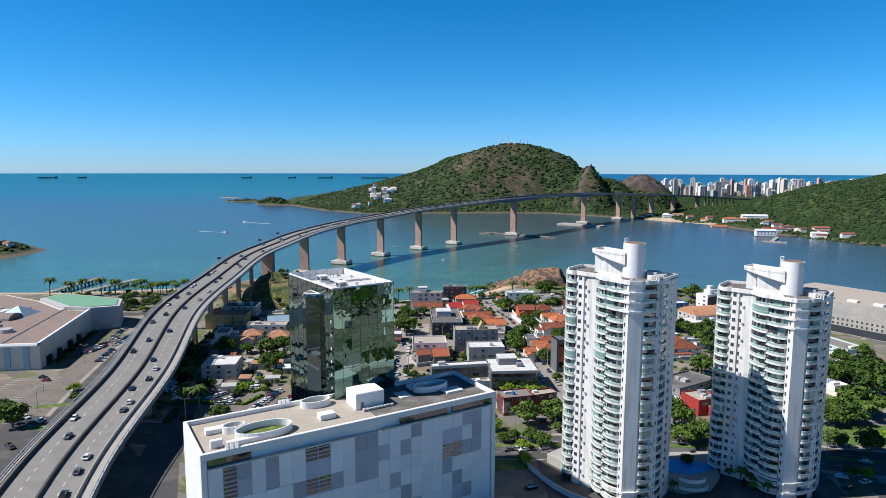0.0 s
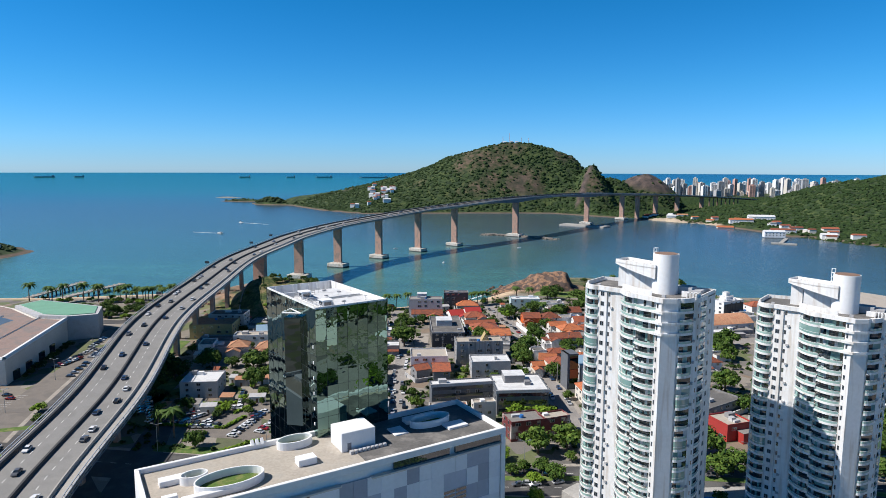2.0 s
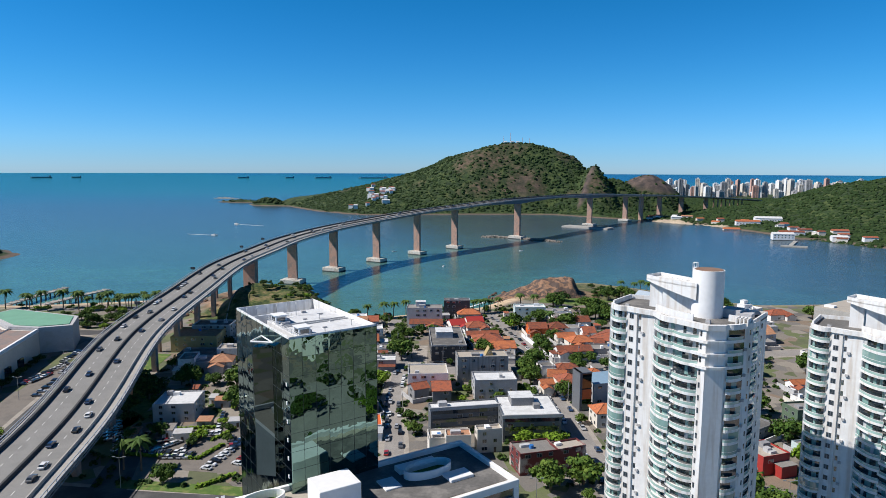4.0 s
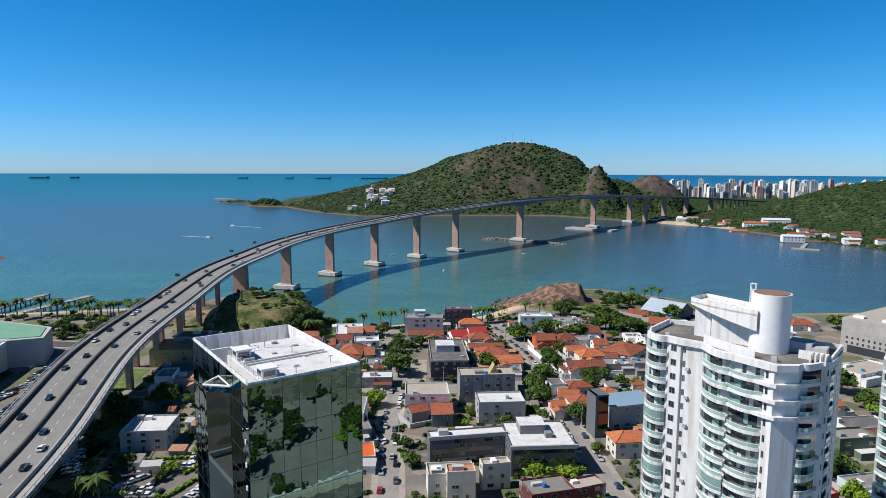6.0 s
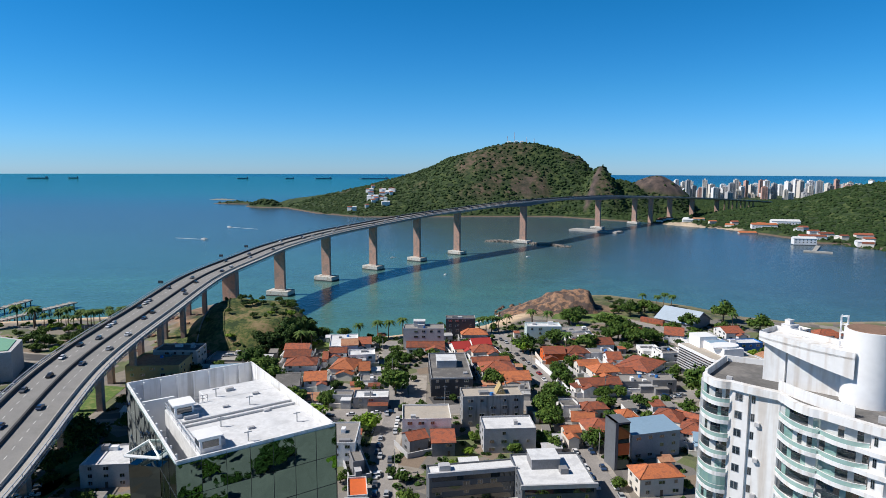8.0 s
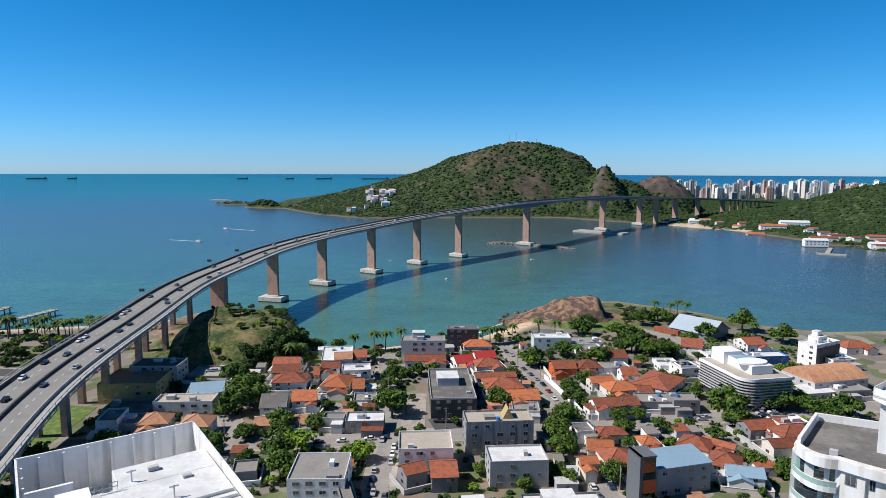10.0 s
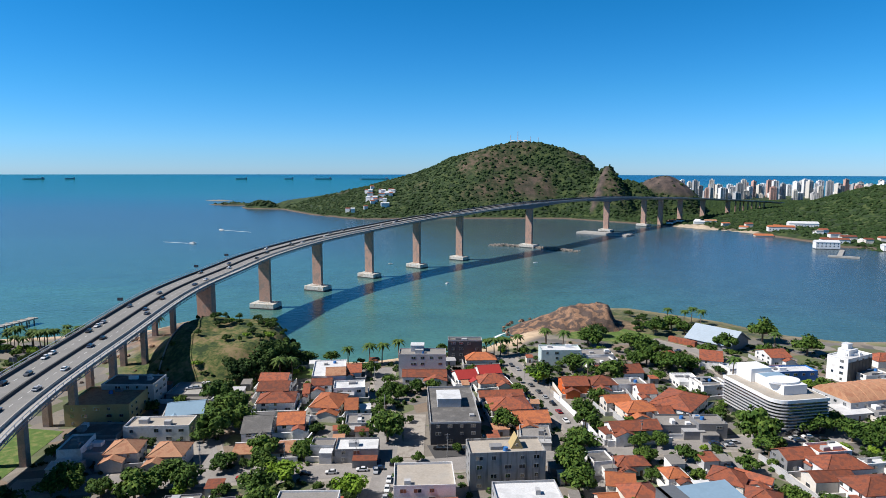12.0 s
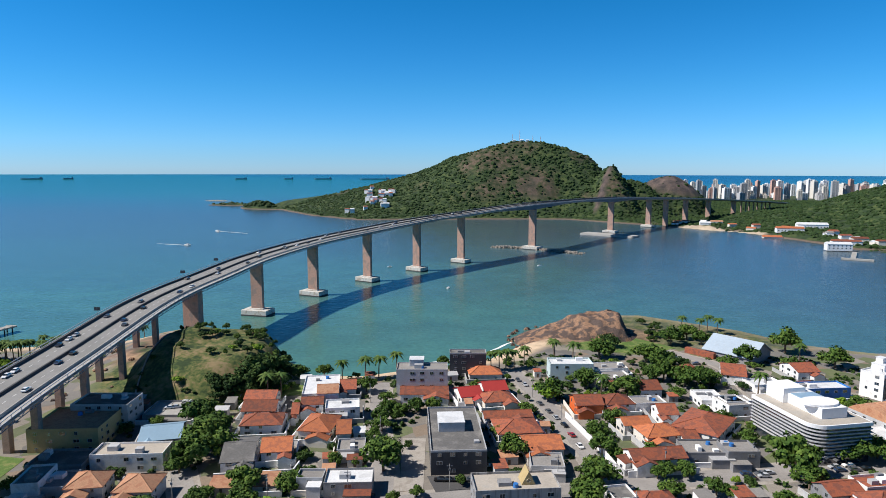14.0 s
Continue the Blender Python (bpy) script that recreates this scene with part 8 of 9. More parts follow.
# ---- special buildings of the town ----
def curved_office():
    t = thing("curved_office", pose(133.3, 416.0, 6, 0, 0, 11.2), "white office building with rounded corner and ribbon louvres", "office building")
    W, D, H = 25.0, 35.0, 15.0
    def outline(o):
        pts = [(W + o, -o), (W + o, D + o), (-o, D + o)]
        r = 6.5
        return pts + [(r + (r + o) * math.cos(a), r + (r + o) * math.sin(a)) for a in [math.pi + math.pi / 2 * k / 8 for k in range(9)]]
    bm = bmesh.new()
    prism(bm, outline(-0.5), 0, H - 0.5)
    bmesh.ops.recalc_face_normals(bm, faces=bm.faces)
    part("glazing", bm, M_WIN, t)
    for k in range(9):
        bm = bmesh.new()
        z = 3.4 + k * 1.35
        prism(bm, outline(0), z, z + (0.42 if k < 8 else 1.4))
        bmesh.ops.recalc_face_normals(bm, faces=bm.faces)
        part("louvre", bm, M_LIGHTGREY if k < 8 else M_WHITE, t)
    bm = bmesh.new()
    prism(bm, outline(-0.6), 15.6, 15.62)
    part("roof", bm, M_ROOFSAND, t)
    bm = bmesh.new()
    prism(bm, [(8, 6), (19, 6), (19, 30), (8, 30)], 15.62, 19.6)
    prism(bm, [(12 + 7.5 * math.cos(a), 12 + 5 * math.sin(a)) for a in [k * math.pi / 12 for k in range(24)]], 19.6, 20.4)
    prism(bm, [(6, 24), (16, 24), (16, 34), (6, 34)], 15.62, 21.4)
    bmesh.ops.recalc_face_normals(bm, faces=bm.faces)
    part("penthouse", bm, M_WHITE, t)
    bm = bmesh.new()
    box(bm, 8.5, 18.5, 16, 23, 19.62, 19.8)
    part("skylight", bm, M_BLUEROOF, t)


curved_office()


def glass_stair_tower():
    t = thing("stair_tower_building", pose(61.9, 333.4, 6, 0, 0, 14), "slim dark glass stair tower with an orange panel and blue cap", "tower building")
    bm = bmesh.new()
    box(bm, 0, 5.6, 0, 7.6, 0, 17.4)
    part("glazing", bm, M_MIRRORDARK, t)
    bm = bmesh.new()
    box(bm, -0.15, 1.0, -0.15, 7.7, 0, 18)
    box(bm, -0.15, 5.75, -0.2, 7.8, 17.4, 18)
    part("frame", bm, M_SLATE, t, "slate-blue metal frame and roof")
    bm = bmesh.new()
    box(bm, 1.2, 5.7, -0.1, 0.1, 5.5, 10.0)
    part("panel", bm, M_ORANGE, t)


glass_stair_tower()


def church_hall():
    t = thing("sports_hall", pose(150.8, 560.2, 6, 0, 0, -50), "hall with a big pale blue gable roof and brick flank", "hall")
    L, D, e, r = 28.0, 26.0, 4.0, 11.0
    bm = bmesh.new()
    prism(bm, [(0.5, 0.5), (L - 0.5, 0.5), (L - 0.5, D - 0.5), (0.5, D - 0.5)], -0.5, e)
    for x in (0.5, L - 0.5):
        bm.faces.new([bm.verts.new(v) for v in ((x, 0.5, e), (x, D - 0.5, e), (x, D / 2, r - 0.3))])
    bmesh.ops.recalc_face_normals(bm, faces=bm.faces)
    part("wall", bm, M_GREY, t)
    for s in (0, 1):
        bm = bmesh.new()
        y0 = -0.4 if s == 0 else D + 0.4
        o = [Vector((-1, y0, e - 0.3)), Vector((L + 1, y0, e - 0.3)), Vector((L + 1, D / 2, r)), Vector((-1, D / 2, r))]
        lo, hi = [bm.verts.new(v) for v in o], [bm.verts.new(v + Vector((0, 0, 0.3))) for v in o]
        for i in range(4):
            bm.faces.new((lo[i], lo[(i + 1) % 4], hi[(i + 1) % 4], hi[i]))
        bm.faces.new(hi)
        bm.faces.new(lo[::-1])
        bmesh.ops.recalc_face_normals(bm, faces=bm.faces)
        part("roof", bm, M_PALEROOF, t)
    bm = bmesh.new()
    box(bm, -10, 8, -3.5, -0.6, -0.5, 3.2)
    part("brick_flank", bm, M_TILE, t, "red brick side wing")


M_PALEROOF = mat("pale_blue_roof_sheet", (0.36, 0.43, 0.50), 0.6, 0.08, 1.0)
church_hall()


def big_hall():
    """The long pale arena-like building by the water."""
    a, b = Vector((241, 462, 0)), Vector((314, 349, 0))
    ang = math.degrees(math.atan2(b.y - a.y, b.x - a.x))
    t = thing("exhibition_hall", pose(a.x, a.y, 6, 0, 0, ang), "long pale beige exhibition hall with railings on its roof", "hall")
    L = (b - a).length
    bm = bmesh.new()
    prism(bm, [(0, 0), (L, 0), (L, 62), (0, 62)], -0.5, 21)
    bmesh.ops.recalc_face_normals(bm, faces=bm.faces)
    part("wall", bm, M_CONC, t)
    bm = bmesh.new()
    box(bm, 1, L - 1, 1, 61, 21, 21.3)
    part("roof", bm, M_ROOFSAND, t)
    bm = bmesh.new()
    box(bm, 4, L - 4, -0.2, 1.0, 0.5, 5.0)
    part("dark_opening", bm, M_DARK, t)
    for row in range(2):
        for k in range(30):
            bm = bmesh.new()
            box(bm, 3 + k * 3.0, 4.1 + k * 3.0, -0.08, 0.2, 5.8 + row * 3.0, 7.2 + row * 3.0)
            part("window", bm, M_DARK, t)
    for k in range(9):
        bm = bmesh.new()
        x = 4 + k * (L - 8) / 8
        box(bm, x, x + 6, 4, 8, 21.3, 22.6)
        part("roof_unit", bm, M_WHITE, t)


big_hall()



def gilded_gable(x, y, z):
    t = thing("roof_gable", pose(x, y, z, 0, 0, 5), "small gilded gable with a clock on the flat roof", "roof gable")
    bm = bmesh.new()
    o = [(-2.2, 0), (2.2, 0), (0, 4.2)]
    f = [bm.verts.new((u, -1.5, h)) for u, h in o]
    g = [bm.verts.new((u, 4.0, h)) for u, h in o]
    bm.faces.new(f)
    bm.faces.new(g[::-1])
    for i in range(3):
        bm.faces.new((f[i], f[(i + 1) % 3], g[(i + 1) % 3], g[i]))
    bmesh.ops.recalc_face_normals(bm, faces=bm.faces)
    part("gable", bm, M_YELLOW, t)
    bm = bmesh.new()
    tube(bm, (0, -1.62, 1.4), (0, -1.5, 1.4), 0.6, 0.6, 14)
    part("clock_face", bm, M_WHITE, t)


gilded_gable(24, 379, 18.75)
for x_, y_, z_, w_, d_, h_, rot_, m_, lab_ in ((0.5, 432, 14.7, 10, 11, 3.6, 3.6, M_LIGHTGREY, "grey plant room on the weathered flat roof"), (33, 316, 16.7, 9.5, 8, 3.4, 4.4, M_GREY, "dark louvred plant room on the white roof"),
                                            (-16, 499, 18.7, 7, 6, 3.2, 0.6, M_LIGHTGREY, "pale stair hut on the apartment block"), (212, 496, 18.2, 8, 6, 3.0, 28, M_WHITE, "white stair hut on the cubic building"), (212, 497, 21.2, 4, 3.4, 2.6, 28, M_WHITE, "white tank box on the stair hut")):
    bm = bmesh.new()
    box(bm, -w_ / 2, w_ / 2, -d_ / 2, d_ / 2, 0, h_)
    bmesh.ops.bevel(bm, geom=bm.edges, offset=0.08, segments=1, affect="EDGES")
    t_ = tagged(part("plant_room", bm, m_), lab_, "plant room")
    t_.matrix_basis = pose(x_, y_, z_, 0, 0, rot_)
    b2_ = bmesh.new()
    box(b2_, -w_ / 2 - 0.15, w_ / 2 + 0.15, -d_ / 2 - 0.15, d_ / 2 + 0.15, h_, h_ + 0.18)
    part("roof_slab", b2_, M_ROOFWHITE, t_)


# ---- jetties ----
def jetty(a, b, w):
    a, b = Vector((*a, 0)), Vector((*b, 0))
    d = (b - a).normalized()
    L = (b - a).length
    t = thing("jetty", Matrix.Translation(a) @ Matrix.Rotation(math.atan2(d.y, d.x), 4, "Z"), "old concrete jetty on dark piles", "jetty", "jetties")
    bm = bmesh.new()
    box(bm, 0, L, -w / 2, w / 2, 3.6, 4.6)
    part("deck", bm, M_CONC, t)
    k = 4.0
    while k < L:
        for s in (-1, 1):
            bm = bmesh.new()
            tube(bm, (k, s * (w / 2 - 0.6), -3), (k, s * (w / 2 - 0.6), 3.6), 0.45, 0.45, 7)
            part("pile", bm, M_BARRIER, t)
        bm = bmesh.new()
        box(bm, k - 0.3, k + 0.3, -w / 2, w / 2, 4.6, 5.2)
        part("kerb", bm, M_CONC, t)
        k += 6.0


jetty((-356, 556), (-352, 640), 6)
jetty((-334, 538), (-309, 632), 6)


# low sheds and lean-tos that fill the plots
shed_ = random.Random(19)
made_ = 0
while made_ < 70:
    x_, y_ = shed_.uniform(-150, 200), shed_.uniform(300, 520)
    w_, d_, h_ = shed_.uniform(3, 7.5), shed_.uniform(3, 6), shed_.uniform(2.6, 3.6)
    if on_plot(x_, y_, 2.6) or on_street(x_, y_, 3.6) or inside(x_, y_, SHORE) < 26 or abs(x_) > 50 + 0.28 * y_ or -20 < x_ < 16 and 385 < y_ < 455 or x_ > 120 and 405 < y_ < 455 or x_ > 138 and y_ > 520:
        continue
    made_ += 1
    PLOTS.append((x_, y_, w_, d_, 6, h_))
    t_ = thing("shed", pose(x_, y_, 6, 0, 0, 6 + shed_.gauss(0, 3)), shed_.choice(("low plastered shed with a sheet roof", "small tiled outbuilding in a back yard", "low flat-roofed garage beside a house")), "shed", "sheds")
    bm = bmesh.new()
    box(bm, -w_ / 2, w_ / 2, -d_ / 2, d_ / 2, -0.4, h_)
    part("wall", bm, shed_.choice((M_WHITE, M_LIGHTGREY, M_CREAM, M_GREY)), t_)
    bm = bmesh.new()
    vs_ = [bm.verts.new(v) for v in ((-w_ / 2 - 0.3, -d_ / 2 - 0.3, h_), (w_ / 2 + 0.3, -d_ / 2 - 0.3, h_), (w_ / 2 + 0.3, d_ / 2 + 0.3, h_ + 0.7), (-w_ / 2 - 0.3, d_ / 2 + 0.3, h_ + 0.7))]
    vt_ = [bm.verts.new(v.co + Vector((0, 0, 0.15))) for v in vs_]
    for i_ in range(4):
        bm.faces.new((vs_[i_], vs_[(i_ + 1) % 4], vt_[(i_ + 1) % 4], vt_[i_]))
    bm.faces.new(vt_)
    bm.faces.new(vs_[::-1])
    part("roof", bm, shed_.choice((M_TILE, M_TILE, M_TILE3, M_FLAT, M_LIGHTGREY, M_ROOFWHITE)), t_)
    bm = bmesh.new()
    box(bm, -0.5, 0.5, -d_ / 2 - 0.06, -d_ / 2 + 0.05, 0, 2.0)
    part("door", bm, M_BARK, t_)

# trees, cars and lawns south of the mirror tower, which its glass shows
back_ = random.Random(44)
patch("parking_lot", [(20, 60), (120, 20), (150, 150), (40, 165)], 6.08, M_STREET, "worn grey paved car park south of the towers", "car park")
patch("road", [(-200, 100), (-60, 120), (60, 60), (160, -20), (168, -10), (66, 72), (-58, 132), (-200, 112)], 6.1, M_ASPHALT, "dark asphalt road south of the towers", "road")
patch("lawn", [(-40, 90), (10, 66), (14, 76), (-36, 130)], 6.12, M_GRASS, "lawn beside the car park", "lawn")
tree_stand("roadside_trees", [(back_.uniform(5, 150), back_.uniform(20, 182), back_.uniform(3.5, 7), back_.choice(("broad", "dark", "bright"))) for k_ in range(62)], "leafy trees round the car park south of the towers")


east_ = random.Random(46)
spots_ = []
while len(spots_) < 95:
    x_, y_ = east_.uniform(130, 430), east_.uniform(-110, 190)
    if 138 < x_ < 215 and 155 < y_ < 215 or x_ < 160 and 15 < y_ < 165 and east_.random() < 0.6:
        continue
    spots_.append((x_, y_, east_.uniform(4.5, 9.5), east_.choice(("dark", "dark", "broad"))))
tree_stand("grove_trees", spots_, "dense dark trees on the slope east of the car park")
for x_, y_, w_, d_, rot_, h_, m_ in ((250, 92, 22, 18, 20, 58, M_HOUSEWHITE), (292, 60, 20, 20, 8, 66, M_SLATE), (330, 22, 24, 18, -10, 62, M_MINT), (212, 136, 16, 12, 30, 44, M_GREY),
                                     (205, 112, 26, 14, 14, 10, M_HOUSEWHITE), (190, 60, 22, 16, -8, 8, M_CREAM), (238, 20, 24, 18, 10, 12, M_HOUSEWHITE)):
    t_ = thing("apartment_block" if h_ > 30 else "low_block", pose(x_, y_, 6, 0, 0, rot_), "tall apartment block that the mirror glass reflects" if h_ > 30 else "low pale block beside the southern car park", "apartment block", "blocks south-east of the towers")
    bm = bmesh.new()
    box(bm, -w_ / 2 + 0.6, w_ / 2 - 0.6, -d_ / 2 + 0.6, d_ / 2 - 0.6, -0.5, h_)
    part("core", bm, M_WIN, t_)
    bm = bmesh.new()
    for k_ in range(int(h_ / 3.1) + 1):
        box(bm, -w_ / 2, w_ / 2, -d_ / 2, d_ / 2, k_ * 3.1 - 0.4, k_ * 3.1 + 1.1)
    for f_ in (-0.46, -0.1, 0.24, 0.46):
        box(bm, f_ * w_ - 0.9, f_ * w_ + 0.9, -d_ / 2 - 0.1, d_ / 2 + 0.1, -0.4, h_ + 1.2)
    tagged(part("banding", bm, m_, t_), kind="stuff")


# boulders on the bare slope under the bridge
stones_ = random.Random(71)
for k_ in range(26):
    x_, y_ = stones_.uniform(-196, -160), stones_.uniform(468, 552)
    r_ = stones_.uniform(0.9, 2.6)
    bm = bmesh.new()
    bmesh.ops.create_icosphere(bm, subdivisions=2, radius=r_)
    for v_ in bm.verts:
        v_.co *= 0.8 + 0.35 * noise.noise(v_.co / r_ * 1.2 + Vector((k_, 0, 0)))
        v_.co.z *= 0.7
    o_ = tagged(part("boulder", bm, M_ROCK), "brown weathered boulder on the earthy slope", "boulder", "boulders")
    o_.location = (x_, y_, town_height(x_, y_) + r_ * 0.2)
for k_ in range(22):
    a_ = -0.5 + 2.6 * k_ / 22
    x_, y_ = 94 - 52 * math.cos(a_) + stones_.gauss(0, 2), 615 + 42 * math.sin(a_) + stones_.gauss(0, 3)
    r_ = stones_.uniform(0.8, 2.4)
    bm = bmesh.new()
    bmesh.ops.create_icosphere(bm, subdivisions=2, radius=r_)
    for v_ in bm.verts:
        v_.co *= 0.8 + 0.35 * noise.noise(v_.co / r_ * 1.2 + Vector((k_, 5, 0)))
    o_ = tagged(part("boulder", bm, M_ROCK), "dark shore boulder beside the granite outcrop", "boulder", "boulders")
    o_.location = (x_, y_, max(0.0, town_height(x_, y_)) + r_ * 0.1)


# window ribbons of the slate-grey office and its wing
for t_ in [o for o in bpy.data.objects if o.parent is None and o.name.startswith("building") and "dark grey office" in o.get("label", "")]:
    px_, py_, w_, d_, rot_, h_ = min(PLOTS, key=lambda q: (q[0] - t_.location.x) ** 2 + (q[1] - t_.location.y) ** 2)
    for f_ in range(3):
        z_ = 1.2 + f_ * 3.6
        bm = bmesh.new()
        box(bm, -w_ / 2 + 0.8, w_ / 2 - 0.8, -d_ / 2 - 0.12, -d_ / 2 + 0.1, z_, z_ + 1.7)
        part("window_band", bm, M_WIN, t_, "dark ribbon window")
        bm = bmesh.new()
        box(bm, w_ / 2 - 0.1, w_ / 2 + 0.12, -d_ / 2 + 0.6, d_ / 2 - 0.6, z_, z_ + 1.7)
        part("window_band", bm, M_WIN, t_, "dark ribbon window")
    bm = bmesh.new()
    box(bm, -w_ / 2 - 0.5, w_ / 2 + 0.5, -d_ / 2 - 0.5, -d_ / 2 + 0.3, h_ - 0.9, h_ + 0.5)
    part("fascia", bm, M_LIGHTGREY, t_, "pale projecting roof edge")


# ---- shrubs that fill the gardens ----
def shrubbery():
    rng = random.Random(91)
    bm = bmesh.new()
    verts, faces = [], []
    made = 0
    while made < 1500:
        x, y = rng.uniform(-155, 225), rng.uniform(262, 560)
        if on_plot(x, y, 0.3) or on_street(x, y, 0.2) or inside(x, y, SHORE) < 20 or abs(x) > 66 + 0.3 * y or -20 < x < 14 and 392 < y < 455 or mound_range(x, y) < 0.75 and y > 470:
            continue
        if noise.noise((x / 22, y / 22, 3)) < -0.12 or -119 < x < -73 and 270 < y < 314:
            continue
        made += 1
        r, h = rng.uniform(0.6, 1.7), rng.uniform(0.5, 1.5)
        z = town_height(x, y)
        for _ in range(26):
            a, b = rng.random() * 6.28, rng.random()
            p = Vector((x + r * math.cos(a) * b ** 0.5, y + r * math.sin(a) * b ** 0.5, z + h * (1.2 - b) * rng.uniform(0.5, 1.1)))
            s, tw, ti = rng.uniform(0.22, 0.5), rng.random() * 6.28, rng.uniform(-0.7, 0.7)
            ax, ay = Vector((math.cos(tw), math.sin(tw), ti)) * s, Vector((-math.sin(tw), math.cos(tw), rng.uniform(-0.7, 0.7))) * s
            n = len(verts)
            verts.extend((p - ax - ay, p + ax - ay, p + ax + ay, p - ax + ay))
            faces.append((n, n + 1, n + 2, n + 3))
    bm.free()
    me = bpy.data.meshes.new("shrubs")
    me.from_pydata(verts, [], faces)
    me.materials.append(M_LEAFDARK)
    tagged(new("shrubs", me), "dark green shrubs and weeds in yards and gardens", "shrubs", kind="stuff")


shrubbery()


def hedge(a, b, w=1.3, h=1.1):
    """A clipped hedge: a rough green bank of many leaf tufts."""
    rng = random.Random(int(a[0] * 7 + a[1]))
    A, B = Vector((*a, 6.05)), Vector((*b, 6.05))
    L = (B - A).length
    bm = bmesh.new()
    for _ in range(int(L * 26)):
        p = A.lerp(B, rng.random()) + Vector((rng.uniform(-w, w) / 2, rng.uniform(-w, w) / 2, rng.uniform(0.1, h)))
        s, tw = rng.uniform(0.2, 0.4), rng.random() * 6.28
        ax, ay = Vector((math.cos(tw), math.sin(tw), rng.uniform(-0.6, 0.6))) * s, Vector((-math.sin(tw), math.cos(tw), rng.uniform(-0.6, 0.6))) * s
        bm.faces.new([bm.verts.new(v) for v in (p - ax - ay, p + ax - ay, p + ax + ay, p - ax + ay)])
    tagged(part("hedge", bm, M_LEAFLIGHT), "clipped bright green hedge beside the car park", "hedge", "car park hedges")


for a_, b_ in (((-119, 287), (-92, 284)), ((-92, 284), (-87, 296)), ((-93, 300), (-87, 312)), ((-122, 310), (-95, 313)), ((-74, 272), (-84, 262)), ((-120, 287), (-124, 300))):
    hedge(a_, b_)
for r_, (a_, b_, n_) in enumerate((((-120, 290), (-96, 287.5), 9), ((-112, 306), (-92, 307), 8), ((-86, 276), (-80, 302), 10), ((-76, 280), (-70, 300), 7), ((-128, 296), (-140, 318), 9), ((-134, 300), (-146, 322), 8))):
    for k_ in range(n_):
        f_ = k_ / (n_ - 1)
        h_ = math.degrees(math.atan2(b_[1] - a_[1], b_[0] - a_[0]))
        copy_car(a_[0] + (b_[0] - a_[0]) * f_, a_[1] + (b_[1] - a_[1]) * f_, h_ + 90)


for a_, b_, n_, turn_ in (((-212.5, 366), (-210.5, 400), 11, 90), ((-203, 384), (-205, 412), 9, 90), ((-214, 404), (-217, 424), 6, 90), ((-195, 350), (-199, 372), 5, 90), ((216, 347), (252, 366), 11, 90), ((-250, 296), (-226, 300), 6, 90), ((212, 372), (236, 384), 6, 60)):
    for k_ in range(n_):
        f_ = k_ / (n_ - 1)
        copy_car(a_[0] + (b_[0] - a_[0]) * f_, a_[1] + (b_[1] - a_[1]) * f_, math.degrees(math.atan2(b_[1] - a_[1], b_[0] - a_[0])) + turn_)
for x_, y_, h_ in ((-208.8, 321.4, 5), (-174.5, 264.4, 10), (-169.9, 238.4, -30), (-160.2, 231.5, -35), (142.7, 214.9, -25), (159.2, 226.9, -25), (38, 244, -5), (30, 237, -5), (-130, 245, -20)):
    copy_car(x_, y_, h_)
bays_ = bmesh.new()
for r_ in range(3):
    for k_ in range(12):
        m_ = pose(-236 + r_ * 17, 286 + k_ * 2.9 + r_ * 2, 6.07, 0, 0, 8)
        box(bays_, -2.4, 2.4, -0.07, 0.07, -0.01, 0.01, m=m_)
tagged(part("bay_marking", bays_, M_MARK), "faded white parking bay lines on the car park", "road marking", kind="stuff")

# curved boundary wall and garage podium in front of the first apartment tower
bm = bmesh.new()
drive_ = [(q.x, q.y) for q in smooth_line([(33, 228, 0), (32, 222.5, 0), (35.7, 212.7, 0), (39.4, 205.5, 0), (46, 198, 0), (58, 190, 0)], 2.0)]
band(bm, drive_, 5.9, 8.2, 0.25)
bmesh.ops.recalc_face_normals(bm, faces=bm.faces)
tagged(part("boundary_wall", bm, M_WHITE), "curved white boundary wall round the tower forecourt", "wall", kind="structure")
bm = bmesh.new()
prism(bm, [(39.6, 226.5), (49.8, 211.8), (60.5, 202), (66, 200), (70, 210), (66, 222), (46, 232)], 5.6, 9.4)
bmesh.ops.recalc_face_normals(bm, faces=bm.faces)
tagged(part("garage_podium", bm, M_CONC), "grey concrete garage podium at the tower's foot", "podium", kind="structure")

# stone wall along the mound's bridge side
bm = bmesh.new()
line_ = smooth_line([(-147, 474, 0), (-152, 492, 0), (-155, 515, 0), (-153, 535, 0), (-150, 556, 0)], 3.0)
for p_, q_ in zip(line_, line_[1:]):
    zs_ = [town_height(p_.x, p_.y), town_height(q_.x, q_.y)]
    vs_ = [bm.verts.new(v) for v in ((p_.x, p_.y, zs_[0] - 1), (q_.x, q_.y, zs_[1] - 1), (q_.x, q_.y, zs_[1] + 1.1), (p_.x, p_.y, zs_[0] + 1.1), (p_.x + 0.6, p_.y, zs_[0] - 1), (q_.x + 0.6, q_.y, zs_[1] - 1), (q_.x + 0.6, q_.y, zs_[1] + 1.1), (p_.x + 0.6, p_.y, zs_[0] + 1.1))]
    for f_ in ((0, 1, 2, 3), (5, 4, 7, 6), (3, 2, 6, 7)):
        bm.faces.new([vs_[k] for k in f_])
tagged(part("retaining_wall", bm, M_CONC), "old grey stone wall along the grassy mound", "wall", kind="structure")

